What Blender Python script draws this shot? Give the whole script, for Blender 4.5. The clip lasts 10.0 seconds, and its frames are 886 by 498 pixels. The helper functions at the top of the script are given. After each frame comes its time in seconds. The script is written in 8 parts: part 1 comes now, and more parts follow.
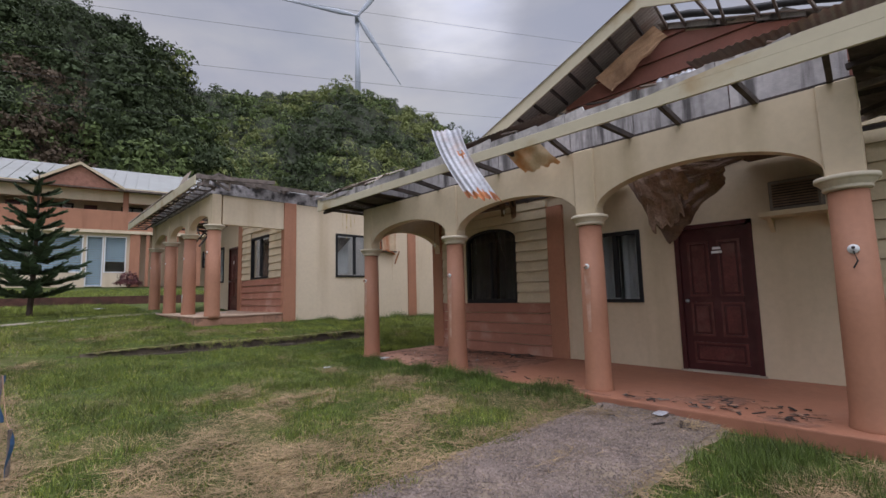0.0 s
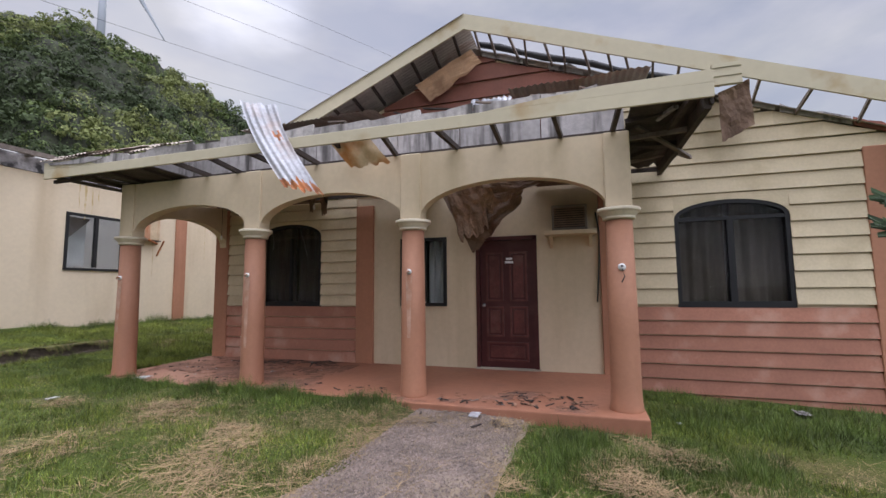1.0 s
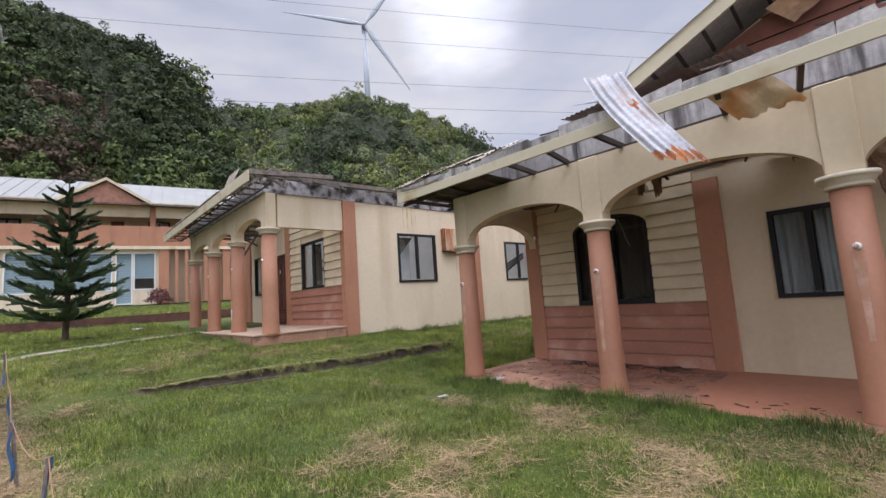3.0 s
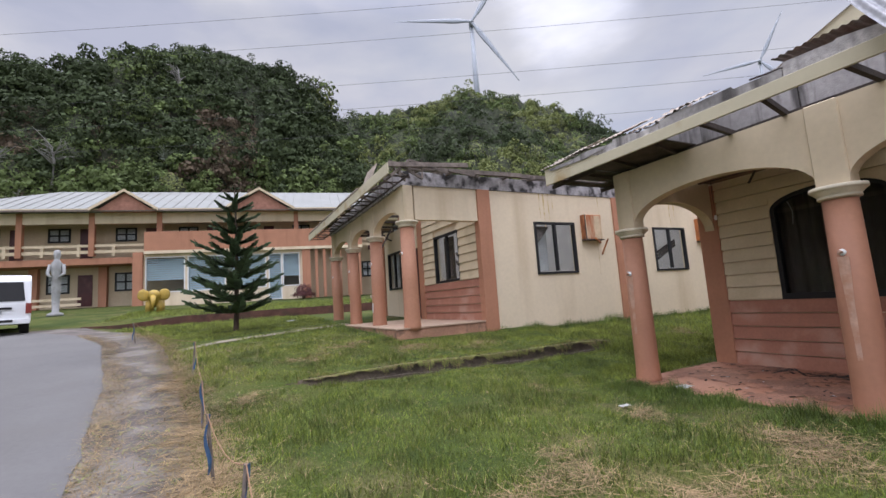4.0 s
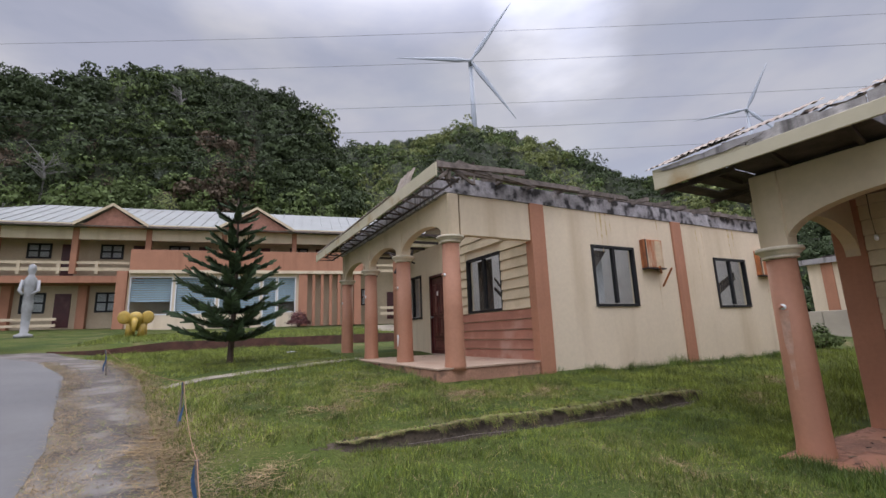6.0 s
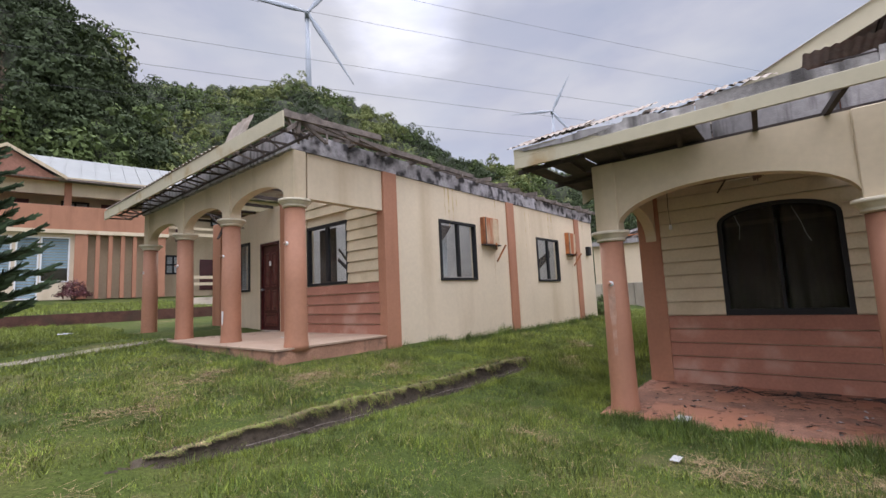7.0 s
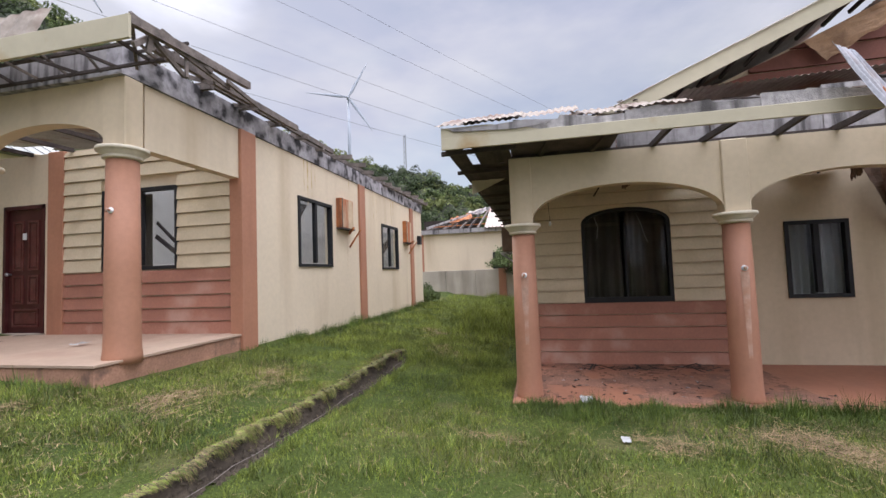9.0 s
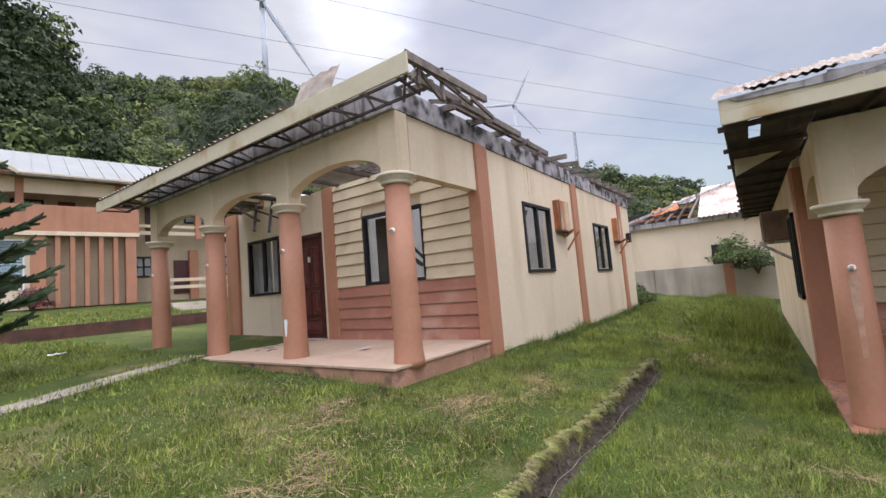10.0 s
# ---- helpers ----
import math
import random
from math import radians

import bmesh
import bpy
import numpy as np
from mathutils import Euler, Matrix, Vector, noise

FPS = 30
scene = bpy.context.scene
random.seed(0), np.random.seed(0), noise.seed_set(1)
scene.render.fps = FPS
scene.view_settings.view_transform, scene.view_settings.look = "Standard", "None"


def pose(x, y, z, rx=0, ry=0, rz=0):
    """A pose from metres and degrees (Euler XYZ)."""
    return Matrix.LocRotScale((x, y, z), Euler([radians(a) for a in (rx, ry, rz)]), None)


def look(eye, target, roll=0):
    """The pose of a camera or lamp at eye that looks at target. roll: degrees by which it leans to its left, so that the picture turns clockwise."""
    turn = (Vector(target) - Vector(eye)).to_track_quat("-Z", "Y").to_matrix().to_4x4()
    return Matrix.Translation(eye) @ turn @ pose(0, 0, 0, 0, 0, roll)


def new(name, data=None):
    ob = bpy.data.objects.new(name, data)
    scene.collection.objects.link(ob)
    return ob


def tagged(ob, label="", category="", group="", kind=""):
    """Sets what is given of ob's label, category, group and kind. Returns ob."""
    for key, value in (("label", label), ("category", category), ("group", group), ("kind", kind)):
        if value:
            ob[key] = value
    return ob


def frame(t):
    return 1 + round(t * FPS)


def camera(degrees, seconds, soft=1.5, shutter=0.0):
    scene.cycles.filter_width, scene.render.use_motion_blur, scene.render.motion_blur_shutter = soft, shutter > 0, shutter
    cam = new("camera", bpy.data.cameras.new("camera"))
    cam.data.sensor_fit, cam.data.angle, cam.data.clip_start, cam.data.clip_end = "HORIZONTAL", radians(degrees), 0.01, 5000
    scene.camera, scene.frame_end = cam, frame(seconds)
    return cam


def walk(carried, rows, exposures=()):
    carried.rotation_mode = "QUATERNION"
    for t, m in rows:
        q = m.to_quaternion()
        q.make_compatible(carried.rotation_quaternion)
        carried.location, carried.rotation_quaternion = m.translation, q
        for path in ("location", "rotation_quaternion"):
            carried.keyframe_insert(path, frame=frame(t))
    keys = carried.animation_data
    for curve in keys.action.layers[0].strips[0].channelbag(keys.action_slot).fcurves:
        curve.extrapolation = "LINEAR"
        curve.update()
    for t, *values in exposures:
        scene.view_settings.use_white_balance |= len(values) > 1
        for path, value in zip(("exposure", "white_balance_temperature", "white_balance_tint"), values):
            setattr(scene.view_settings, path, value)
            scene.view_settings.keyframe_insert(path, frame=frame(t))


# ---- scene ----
cam = camera(90.8, 10.0)
PATH = [
    (0, (0.072, 0.174, 1.295), (1.451, 1.608, 1.497), -1.4),
    (0.5, (0.111, 0.493, 1.317), (1.792, 1.557, 1.519), -1.4),
    (1, (0.135, 0.81, 1.373), (2.032, 1.416, 1.553), -0.5),
    (1.5, (0.103, 1.142, 1.377), (2.051, 1.572, 1.52), -1.0),
    (2, (0.145, 1.583, 1.393), (2.001, 2.311, 1.55), -2.1),
    (2.2, (0.144, 1.732, 1.385), (1.921, 2.636, 1.539), -1.7),
    (2.5, (0.053, 2.007, 1.392), (1.692, 3.139, 1.571), -2.6),
    (3, (-0.02, 2.401, 1.383), (1.309, 3.879, 1.604), -3.9),
    (3.2, (-0.022, 2.568, 1.397), (1.195, 4.141, 1.611), -4.5),
    (4.5, (-0.171, 3.733, 1.379), (0.656, 5.536, 1.633), -2.7),
    (5, (-0.182, 4.253, 1.352), (0.644, 6.055, 1.619), -2.1),
    (6.3, (-0.32, 5.363, 1.474), (0.705, 7.036, 1.86), -2.5),
    (6.5, (-0.328, 5.442, 1.48), (0.802, 7.058, 1.81), -2.6),
    (7, (-0.268, 5.788, 1.537), (1.265, 7.055, 1.748), -2.7),
    (7.5, (-0.246, 6.168, 1.57), (1.615, 6.883, 1.734), -2.2),
    (8, (-0.302, 6.531, 1.581), (1.66, 6.89, 1.723), -1.2),
    (8.5, (-0.396, 6.941, 1.616), (1.578, 7.239, 1.734), -1.6),
    (9, (-0.41, 7.421, 1.653), (1.541, 7.846, 1.76), -2.1),
    (9.5, (-0.488, 7.848, 1.686), (1.382, 8.547, 1.799), -2.9),
    (10, (-0.566, 8.362, 1.71), (1.067, 9.504, 1.885), -4.7),
]
walk(cam, [(t, look(eye, target, roll)) for t, eye, target, roll in PATH],
     [(0, -0.54), (0.5, -0.34), (1.0, -0.10), (1.5, 0.0), (3.0, 0.0), (4.5, -0.14), (5.5, -0.20), (6.5, -0.46), (7.0, -0.06), (7.5, 0.06), (8.5, 0.12), (10.0, 0.12)])

# ---- world, sun ----
SUN_AZ, SUN_EL = 46.5, 33.4
world = bpy.data.worlds.new("sky")
scene.world = world
world.use_nodes = True
wn, wl = world.node_tree.nodes, world.node_tree.links
wn.clear()
w_out, w_bg = wn.new("ShaderNodeOutputWorld"), wn.new("ShaderNodeBackground")
w_sky = wn.new("ShaderNodeTexSky")
w_sky.sky_type, w_sky.sun_disc = "NISHITA", False
w_sky.sun_elevation, w_sky.sun_rotation = radians(SUN_EL), radians(SUN_AZ)
w_sky.air_density, w_sky.dust_density, w_sky.ozone_density = 1.2, 0.4, 2.0
w_tc, w_map = wn.new("ShaderNodeTexCoord"), wn.new("ShaderNodeMapping")
w_map.inputs["Scale"].default_value = (1.0, 1.0, 2.6)
w_n1 = wn.new("ShaderNodeTexNoise")
w_n1.inputs["Scale"].default_value, w_n1.inputs["Detail"].default_value, w_n1.inputs["Roughness"].default_value = 2.3, 7.0, 0.55
w_r1 = wn.new("ShaderNodeValToRGB")
w_r1.color_ramp.elements[0].position, w_r1.color_ramp.elements[0].color = 0.34, (0.74, 0.74, 0.74, 1)
w_r1.color_ramp.elements[1].position, w_r1.color_ramp.elements[1].color = 0.52, (1, 1, 1, 1)
w_n2 = wn.new("ShaderNodeTexNoise")
w_n2.inputs["Scale"].default_value, w_n2.inputs["Detail"].default_value = 3.4, 6.0
w_r2 = wn.new("ShaderNodeValToRGB")
w_r2.color_ramp.elements[0].position, w_r2.color_ramp.elements[0].color = 0.35, (6.25, 6.5, 8.2, 1)
w_r2.color_ramp.elements[1].position, w_r2.color_ramp.elements[1].color = 0.68, (8.6, 8.55, 9.4, 1)
w_mix = wn.new("ShaderNodeMix")
w_mix.data_type = "RGBA"
wl.new(w_tc.outputs["Generated"], w_map.inputs["Vector"])
wl.new(w_map.outputs["Vector"], w_n1.inputs["Vector"])
wl.new(w_map.outputs["Vector"], w_n2.inputs["Vector"])
wl.new(w_n1.outputs["Fac"], w_r1.inputs["Fac"])
wl.new(w_n2.outputs["Fac"], w_r2.inputs["Fac"])
# the cloud opens towards the east
w_edot = wn.new("ShaderNodeVectorMath")
w_edot.operation = "DOT_PRODUCT"
w_edot.inputs[1].default_value = (0.98, -0.10, -0.17)
wl.new(w_tc.outputs["Generated"], w_edot.inputs[0])
w_gap = wn.new("ShaderNodeMapRange")
w_gap.interpolation_type = "SMOOTHSTEP"
w_gap.inputs["From Min"].default_value, w_gap.inputs["From Max"].default_value = 0.72, 1.0
w_gap.inputs["To Min"].default_value, w_gap.inputs["To Max"].default_value = 1.0, 0.35
wl.new(w_edot.outputs["Value"], w_gap.inputs["Value"])
w_cov = wn.new("ShaderNodeMath")
w_cov.operation = "MULTIPLY"
wl.new(w_r1.outputs["Color"], w_cov.inputs[0])
wl.new(w_gap.outputs["Result"], w_cov.inputs[1])
wl.new(w_cov.outputs[0], w_mix.inputs["Factor"])
wl.new(w_sky.outputs["Color"], w_mix.inputs["A"])
wl.new(w_r2.outputs["Color"], w_mix.inputs["B"])
# overcast sky, brighter overhead; unseen zenith and south-west raised further to light the walls
w_sep = wn.new("ShaderNodeSeparateXYZ")
wl.new(w_tc.outputs["Generated"], w_sep.inputs["Vector"])
w_zen = wn.new("ShaderNodeMapRange")
w_zen.interpolation_type = "SMOOTHSTEP"
w_zen.inputs["From Min"].default_value, w_zen.inputs["From Max"].default_value = 0.55, 1.0
w_zen.inputs["To Min"].default_value, w_zen.inputs["To Max"].default_value = 0.085, 0.60
wl.new(w_sep.outputs["Z"], w_zen.inputs["Value"])
w_dot = wn.new("ShaderNodeVectorMath")
w_dot.operation = "DOT_PRODUCT"
w_dot.inputs[1].default_value = (-0.65, -0.76, 0.0)
wl.new(w_tc.outputs["Generated"], w_dot.inputs[0])
w_west = wn.new("ShaderNodeMapRange")
w_west.interpolation_type = "SMOOTHSTEP"
w_west.inputs["From Min"].default_value, w_west.inputs["From Max"].default_value = -0.1, 1.0
w_west.inputs["To Min"].default_value, w_west.inputs["To Max"].default_value = 1.0, 2.15
wl.new(w_dot.outputs["Value"], w_west.inputs["Value"])
w_mul = wn.new("ShaderNodeMath")
w_mul.operation = "MULTIPLY"
wl.new(w_zen.outputs["Result"], w_mul.inputs[0])
wl.new(w_west.outputs["Result"], w_mul.inputs[1])
wl.new(w_mul.outputs[0], w_bg.inputs["Strength"])
# the sun glows through thin cloud
w_sun = wn.new("ShaderNodeVectorMath")
w_sun.operation = "DOT_PRODUCT"
w_sun.inputs[1].default_value = (math.sin(radians(SUN_AZ)) * math.cos(radians(SUN_EL)), math.cos(radians(SUN_AZ)) * math.cos(radians(SUN_EL)), math.sin(radians(SUN_EL)))
wl.new(w_tc.outputs["Generated"], w_sun.inputs[0])
w_glow = wn.new("ShaderNodeMapRange")
w_glow.interpolation_type = "SMOOTHSTEP"
w_glow.inputs["From Min"].default_value, w_glow.inputs["From Max"].default_value = 0.987, 1.003
w_glow.inputs["To Min"].default_value, w_glow.inputs["To Max"].default_value = 1.0, 1.9
w_rag = wn.new("ShaderNodeMath")
w_rag.operation = "MULTIPLY_ADD"
w_rag.inputs[1].default_value, w_rag.inputs[2].default_value = 0.030, -0.0145
wl.new(w_n1.outputs["Fac"], w_rag.inputs[0])
w_near = wn.new("ShaderNodeMath")
w_near.operation = "ADD"
wl.new(w_sun.outputs["Value"], w_near.inputs[0])
wl.new(w_rag.outputs[0], w_near.inputs[1])
wl.new(w_near.outputs[0], w_glow.inputs["Value"])
w_gmul = wn.new("ShaderNodeVectorMath")
w_gmul.operation = "SCALE"
wl.new(w_mix.outputs["Result"], w_gmul.inputs[0])
wl.new(w_glow.outputs["Result"], w_gmul.inputs["Scale"])
wl.new(w_gmul.outputs["Vector"], w_bg.inputs["Color"])
wl.new(w_bg.outputs["Background"], w_out.inputs["Surface"])

sun = new("sun", bpy.data.lights.new("sun", "SUN"))
sun.data.energy, sun.data.angle, sun.data.color = 0.9, radians(14), (1.0, 0.95, 0.88)
sun_dir = Vector((math.sin(radians(SUN_AZ)) * math.cos(radians(SUN_EL)), math.cos(radians(SUN_AZ)) * math.cos(radians(SUN_EL)), math.sin(radians(SUN_EL))))
sun.matrix_world = look(sun_dir * 50, (0, 0, 0))

# ---- materials ----
def material(name, rgb, rough=0.7, metal=0.0, var=0.15, scale=3.0, fine=40.0, bump=0.15, bump_scale=60.0,
             stain=None, stain_amt=0.0, stain_scale=1.2, streak=False, rnd=0.0, island=0.0, spec=0.4, stain_lo=0.52, stain_hi=0.74):
    """A node material: base colour with broad and fine variation, stains, relief."""
    m = bpy.data.materials.new(name)
    m.use_nodes = True
    n, l = m.node_tree.nodes, m.node_tree.links
    b = n["Principled BSDF"]
    b.inputs["Roughness"].default_value, b.inputs["Metallic"].default_value = rough, metal
    b.inputs["Specular IOR Level"].default_value = spec
    tc = n.new("ShaderNodeTexCoord")
    place = tc.outputs["Object"]
    if rnd:
        oi = n.new("ShaderNodeObjectInfo")
        add = n.new("ShaderNodeVectorMath")
        add.operation = "ADD"
        l.new(place, add.inputs[0])
        l.new(oi.outputs["Location"], add.inputs[1])
        place = add.outputs["Vector"]
    def noise_node(sc, detail=5.0, vec=None):
        t = n.new("ShaderNodeTexNoise")
        t.inputs["Scale"].default_value, t.inputs["Detail"].default_value = sc, detail
        l.new(vec or place, t.inputs["Vector"])
        return t.outputs["Fac"]
    def scaled(sock, lo, hi):
        r = n.new("ShaderNodeMapRange")
        r.inputs["From Min"].default_value, r.inputs["From Max"].default_value = 0.3, 0.7
        r.inputs["To Min"].default_value, r.inputs["To Max"].default_value = lo, hi
        l.new(sock, r.inputs["Value"])
        return r.outputs["Result"]
    def times(a, c):
        k = n.new("ShaderNodeMath")
        k.operation = "MULTIPLY"
        l.new(a, k.inputs[0])
        l.new(c, k.inputs[1])
        return k.outputs[0]
    v = times(scaled(noise_node(scale), 1 - var, 1 + var), scaled(noise_node(fine, 3.0), 1 - var * 0.6, 1 + var * 0.6))
    if rnd:
        r = n.new("ShaderNodeMapRange")
        r.inputs["To Min"].default_value, r.inputs["To Max"].default_value = 1 - rnd, 1 + rnd
        l.new(oi.outputs["Random"], r.inputs["Value"])
        v = times(v, r.outputs["Result"])
    if island:
        g = n.new("ShaderNodeNewGeometry")
        r = n.new("ShaderNodeMapRange")
        r.inputs["To Min"].default_value, r.inputs["To Max"].default_value = 1 - island, 1 + island
        l.new(g.outputs["Random Per Island"], r.inputs["Value"])
        v = times(v, r.outputs["Result"])
    sc = n.new("ShaderNodeVectorMath")
    sc.operation = "SCALE"
    sc.inputs[0].default_value = rgb
    l.new(v, sc.inputs["Scale"])
    col = sc.outputs["Vector"]
    if stain:
        vec = None
        if streak:
            mp = n.new("ShaderNodeMapping")
            mp.inputs["Scale"].default_value = (1, 1, 0.12)
            l.new(tc.outputs["Object"], mp.inputs["Vector"])
            vec = mp.outputs["Vector"]
        f = n.new("ShaderNodeMapRange")
        f.inputs["From Min"].default_value, f.inputs["From Max"].default_value = stain_lo, stain_hi
        f.inputs["To Min"].default_value, f.inputs["To Max"].default_value = 0, stain_amt
        l.new(noise_node(stain_scale, 8.0, vec), f.inputs["Value"])
        mx = n.new("ShaderNodeMix")
        mx.data_type = "RGBA"
        l.new(f.outputs["Result"], mx.inputs["Factor"])
        l.new(col, mx.inputs["A"])
        mx.inputs["B"].default_value = (*stain, 1)
        col = mx.outputs["Result"]
    l.new(col, b.inputs["Base Color"])
    if bump:
        bp = n.new("ShaderNodeBump")
        bp.inputs["Strength"].default_value, bp.inputs["Distance"].default_value = bump, 0.02
        l.new(noise_node(bump_scale, 6.0), bp.inputs["Height"])
        l.new(bp.outputs["Normal"], b.inputs["Normal"])
    return m

M = {}
M["cream"] = material("cream_plaster", (0.615, 0.505, 0.35), 0.8, var=0.06, scale=0.8, fine=14, bump=0.05, stain=(0.34, 0.26, 0.14), stain_amt=0.5, stain_scale=1.6, streak=True)
M["cream_side"] = material("cream_plaster_side", (0.67, 0.56, 0.405), 0.8, var=0.05, scale=0.7, fine=14, bump=0.06, stain=(0.40, 0.29, 0.16), stain_amt=0.6, stain_scale=1.3, streak=True, stain_lo=0.50, stain_hi=0.76)
M["cream_plank"] = material("cream_plank", (0.61, 0.51, 0.345), 0.75, var=0.08, scale=1.5, fine=30, bump=0.1, stain=(0.36, 0.28, 0.16), stain_amt=0.4, stain_scale=2.5, rnd=0.05)
M["pink_plank"] = material("salmon_plank", (0.37, 0.165, 0.108), 0.75, var=0.14, scale=2.2, fine=30, bump=0.1, stain=(0.52, 0.35, 0.27), stain_amt=0.6, stain_scale=2.2, stain_lo=0.54, stain_hi=0.70, rnd=0.08)
M["brown_plank"] = material("gable_plank", (0.225, 0.088, 0.062), 0.8, var=0.12, scale=2.0, fine=30, bump=0.1, stain=(0.16, 0.08, 0.06), stain_amt=0.5, rnd=0.07)
M["salmon"] = material("salmon_paint", (0.40, 0.187, 0.110), 0.7, var=0.08, scale=1.5, fine=20, bump=0.1, stain=(0.27, 0.115, 0.065), stain_amt=0.65, stain_scale=2.5, streak=True)
M["column"] = material("column_paint", (0.385, 0.185, 0.110), 0.65, var=0.08, scale=1.6, fine=20, bump=0.1, stain=(0.29, 0.13, 0.08), stain_amt=0.55, stain_scale=3.0, streak=True)
M["capital"] = material("capital_paint", (0.60, 0.53, 0.40), 0.7, var=0.07, bump=0.1, stain=(0.3, 0.25, 0.17), stain_amt=0.5, stain_scale=6)
M["fascia"] = material("fascia_paint", (0.53, 0.475, 0.335), 0.7, var=0.06, scale=1.0, fine=9, bump=0.04, stain=(0.36, 0.23, 0.09), stain_amt=0.75, stain_scale=1.9, stain_lo=0.55, stain_hi=0.72)
M["concrete_black"] = material("weathered_band", (0.34, 0.32, 0.325), 0.9, var=0.35, scale=3.0, fine=18, bump=0.5, bump_scale=18, stain=(0.022, 0.02, 0.02), stain_amt=0.95, stain_scale=4.5, stain_lo=0.47, stain_hi=0.60)
M["panel_white"] = material("weathered_board", (0.385, 0.36, 0.35), 0.85, var=0.2, scale=1.6, fine=16, bump=0.25, stain=(0.045, 0.04, 0.038), stain_amt=0.85, stain_scale=8, streak=True, stain_lo=0.50, stain_hi=0.66, rnd=0.2)
M["board_mould"] = material("mouldy_board", (0.40, 0.375, 0.36), 0.9, var=0.25, scale=2.5, fine=20, bump=0.3, stain=(0.05, 0.045, 0.042), stain_amt=0.9, stain_scale=4.0, streak=True, stain_lo=0.50, stain_hi=0.66, rnd=0.2)
M["timber"] = material("grey_timber", (0.17, 0.14, 0.12), 0.9, var=0.3, scale=6, fine=60, bump=0.4, stain=(0.05, 0.04, 0.035), stain_amt=0.7, stain_scale=5, rnd=0.2)
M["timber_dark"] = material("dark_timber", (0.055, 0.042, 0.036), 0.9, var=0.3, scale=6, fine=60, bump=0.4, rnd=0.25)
M["zinc"] = material("corrugated_iron", (0.42, 0.42, 0.44), 0.5, metal=0.3, var=0.28, scale=2, fine=30, bump=0.1, stain=(0.34, 0.22, 0.15), stain_amt=0.6, stain_scale=3.5)
M["zinc_old"] = material("old_roof_iron", (0.42, 0.38, 0.35), 0.6, metal=0.2, var=0.2, scale=2, fine=30, bump=0.2, stain=(0.23, 0.09, 0.045), stain_amt=0.9, stain_scale=1.5)
M["rust"] = material("rusty_sheet", (0.40, 0.14, 0.045), 0.7, var=0.4, scale=5, fine=40, bump=0.3, stain=(0.13, 0.045, 0.025), stain_amt=0.8, stain_scale=4, streak=True)
M["ply"] = material("bare_plywood", (0.50, 0.31, 0.185), 0.8, var=0.15, scale=3, fine=50, bump=0.15, stain=(0.16, 0.08, 0.045), stain_amt=0.8, stain_scale=2.5)
M["ply_dark"] = material("stained_plywood", (0.18, 0.115, 0.08), 0.85, var=0.3, scale=3, fine=40, bump=0.3, stain=(0.28, 0.19, 0.12), stain_amt=0.7, stain_scale=3.5)
M["ply_sag"] = material("wet_brown_plywood", (0.27, 0.175, 0.12), 0.85, var=0.3, scale=3, fine=30, bump=0.3, stain=(0.11, 0.07, 0.05), stain_amt=0.8, stain_scale=3.5)
M["door"] = material("maroon_door", (0.060, 0.012, 0.012), 0.45, var=0.15, scale=3, fine=40, bump=0.08, stain=(0.12, 0.05, 0.045), stain_amt=0.5, stain_scale=2.5)
M["door_edge"] = material("worn_door_moulding", (0.105, 0.030, 0.026), 0.4, var=0.3, scale=5, fine=40, bump=0.08, stain=(0.17, 0.085, 0.07), stain_amt=0.6, stain_scale=4)
M["black"] = material("black_frame", (0.010, 0.010, 0.011), 0.65, var=0.1, bump=0.03)
M["curtain"] = material("curtain_cloth", (0.46, 0.45, 0.44), 0.9, var=0.1, bump=0.1)
M["curtain_dark"] = material("dark_curtain_cloth", (0.075, 0.058, 0.046), 0.9, var=0.15, bump=0.1)
M["room"] = material("room_plaster", (0.42, 0.40, 0.375), 0.9, var=0.1, bump=0.05)
M["porch"] = material("red_porch_floor", (0.32, 0.138, 0.080), 0.65, var=0.12, scale=1.2, fine=10, bump=0.05, stain=(0.20, 0.10, 0.07), stain_amt=0.6, stain_scale=1.2)
M["porch_tile"] = material("faded_porch_floor", (0.41, 0.295, 0.21), 0.6, var=0.10, scale=1.2, fine=10, bump=0.05, stain=(0.26, 0.15, 0.10), stain_amt=0.6, stain_scale=1.2)
M["porch_edge"] = material("porch_edge", (0.36, 0.195, 0.125), 0.8, var=0.25, scale=3, bump=0.2, stain=(0.05, 0.04, 0.035), stain_amt=0.85, stain_scale=3.4, stain_lo=0.53, stain_hi=0.66)
M["white"] = material("white_paint", (0.75, 0.75, 0.74), 0.4, var=0.05, bump=0.03)
M["paper"] = material("crumpled_paper", (0.40, 0.40, 0.39), 0.7, var=0.15, scale=12, bump=0.1)
M["cable"] = material("black_cable", (0.02, 0.02, 0.02), 0.6, var=0.0, bump=0.0)
M["metal"] = material("grey_metal", (0.35, 0.36, 0.37), 0.4, metal=0.8, var=0.1, bump=0.05)
M["asphalt"] = material("concrete_road", (0.122, 0.118, 0.115), 0.9, var=0.10, scale=0.8, fine=20, bump=0.3, bump_scale=120, stain=(0.115, 0.108, 0.10), stain_amt=0.6, stain_scale=0.7)
M["path"] = material("concrete_path", (0.25, 0.215, 0.165), 0.9, var=0.15, scale=1.5, bump=0.3, stain=(0.16, 0.13, 0.10), stain_amt=0.6, stain_scale=2)
M["brick"] = material("dark_brick", (0.12, 0.055, 0.04), 0.9, var=0.3, scale=3, fine=25, bump=0.5, stain=(0.05, 0.045, 0.03), stain_amt=0.7, rnd=0.2)
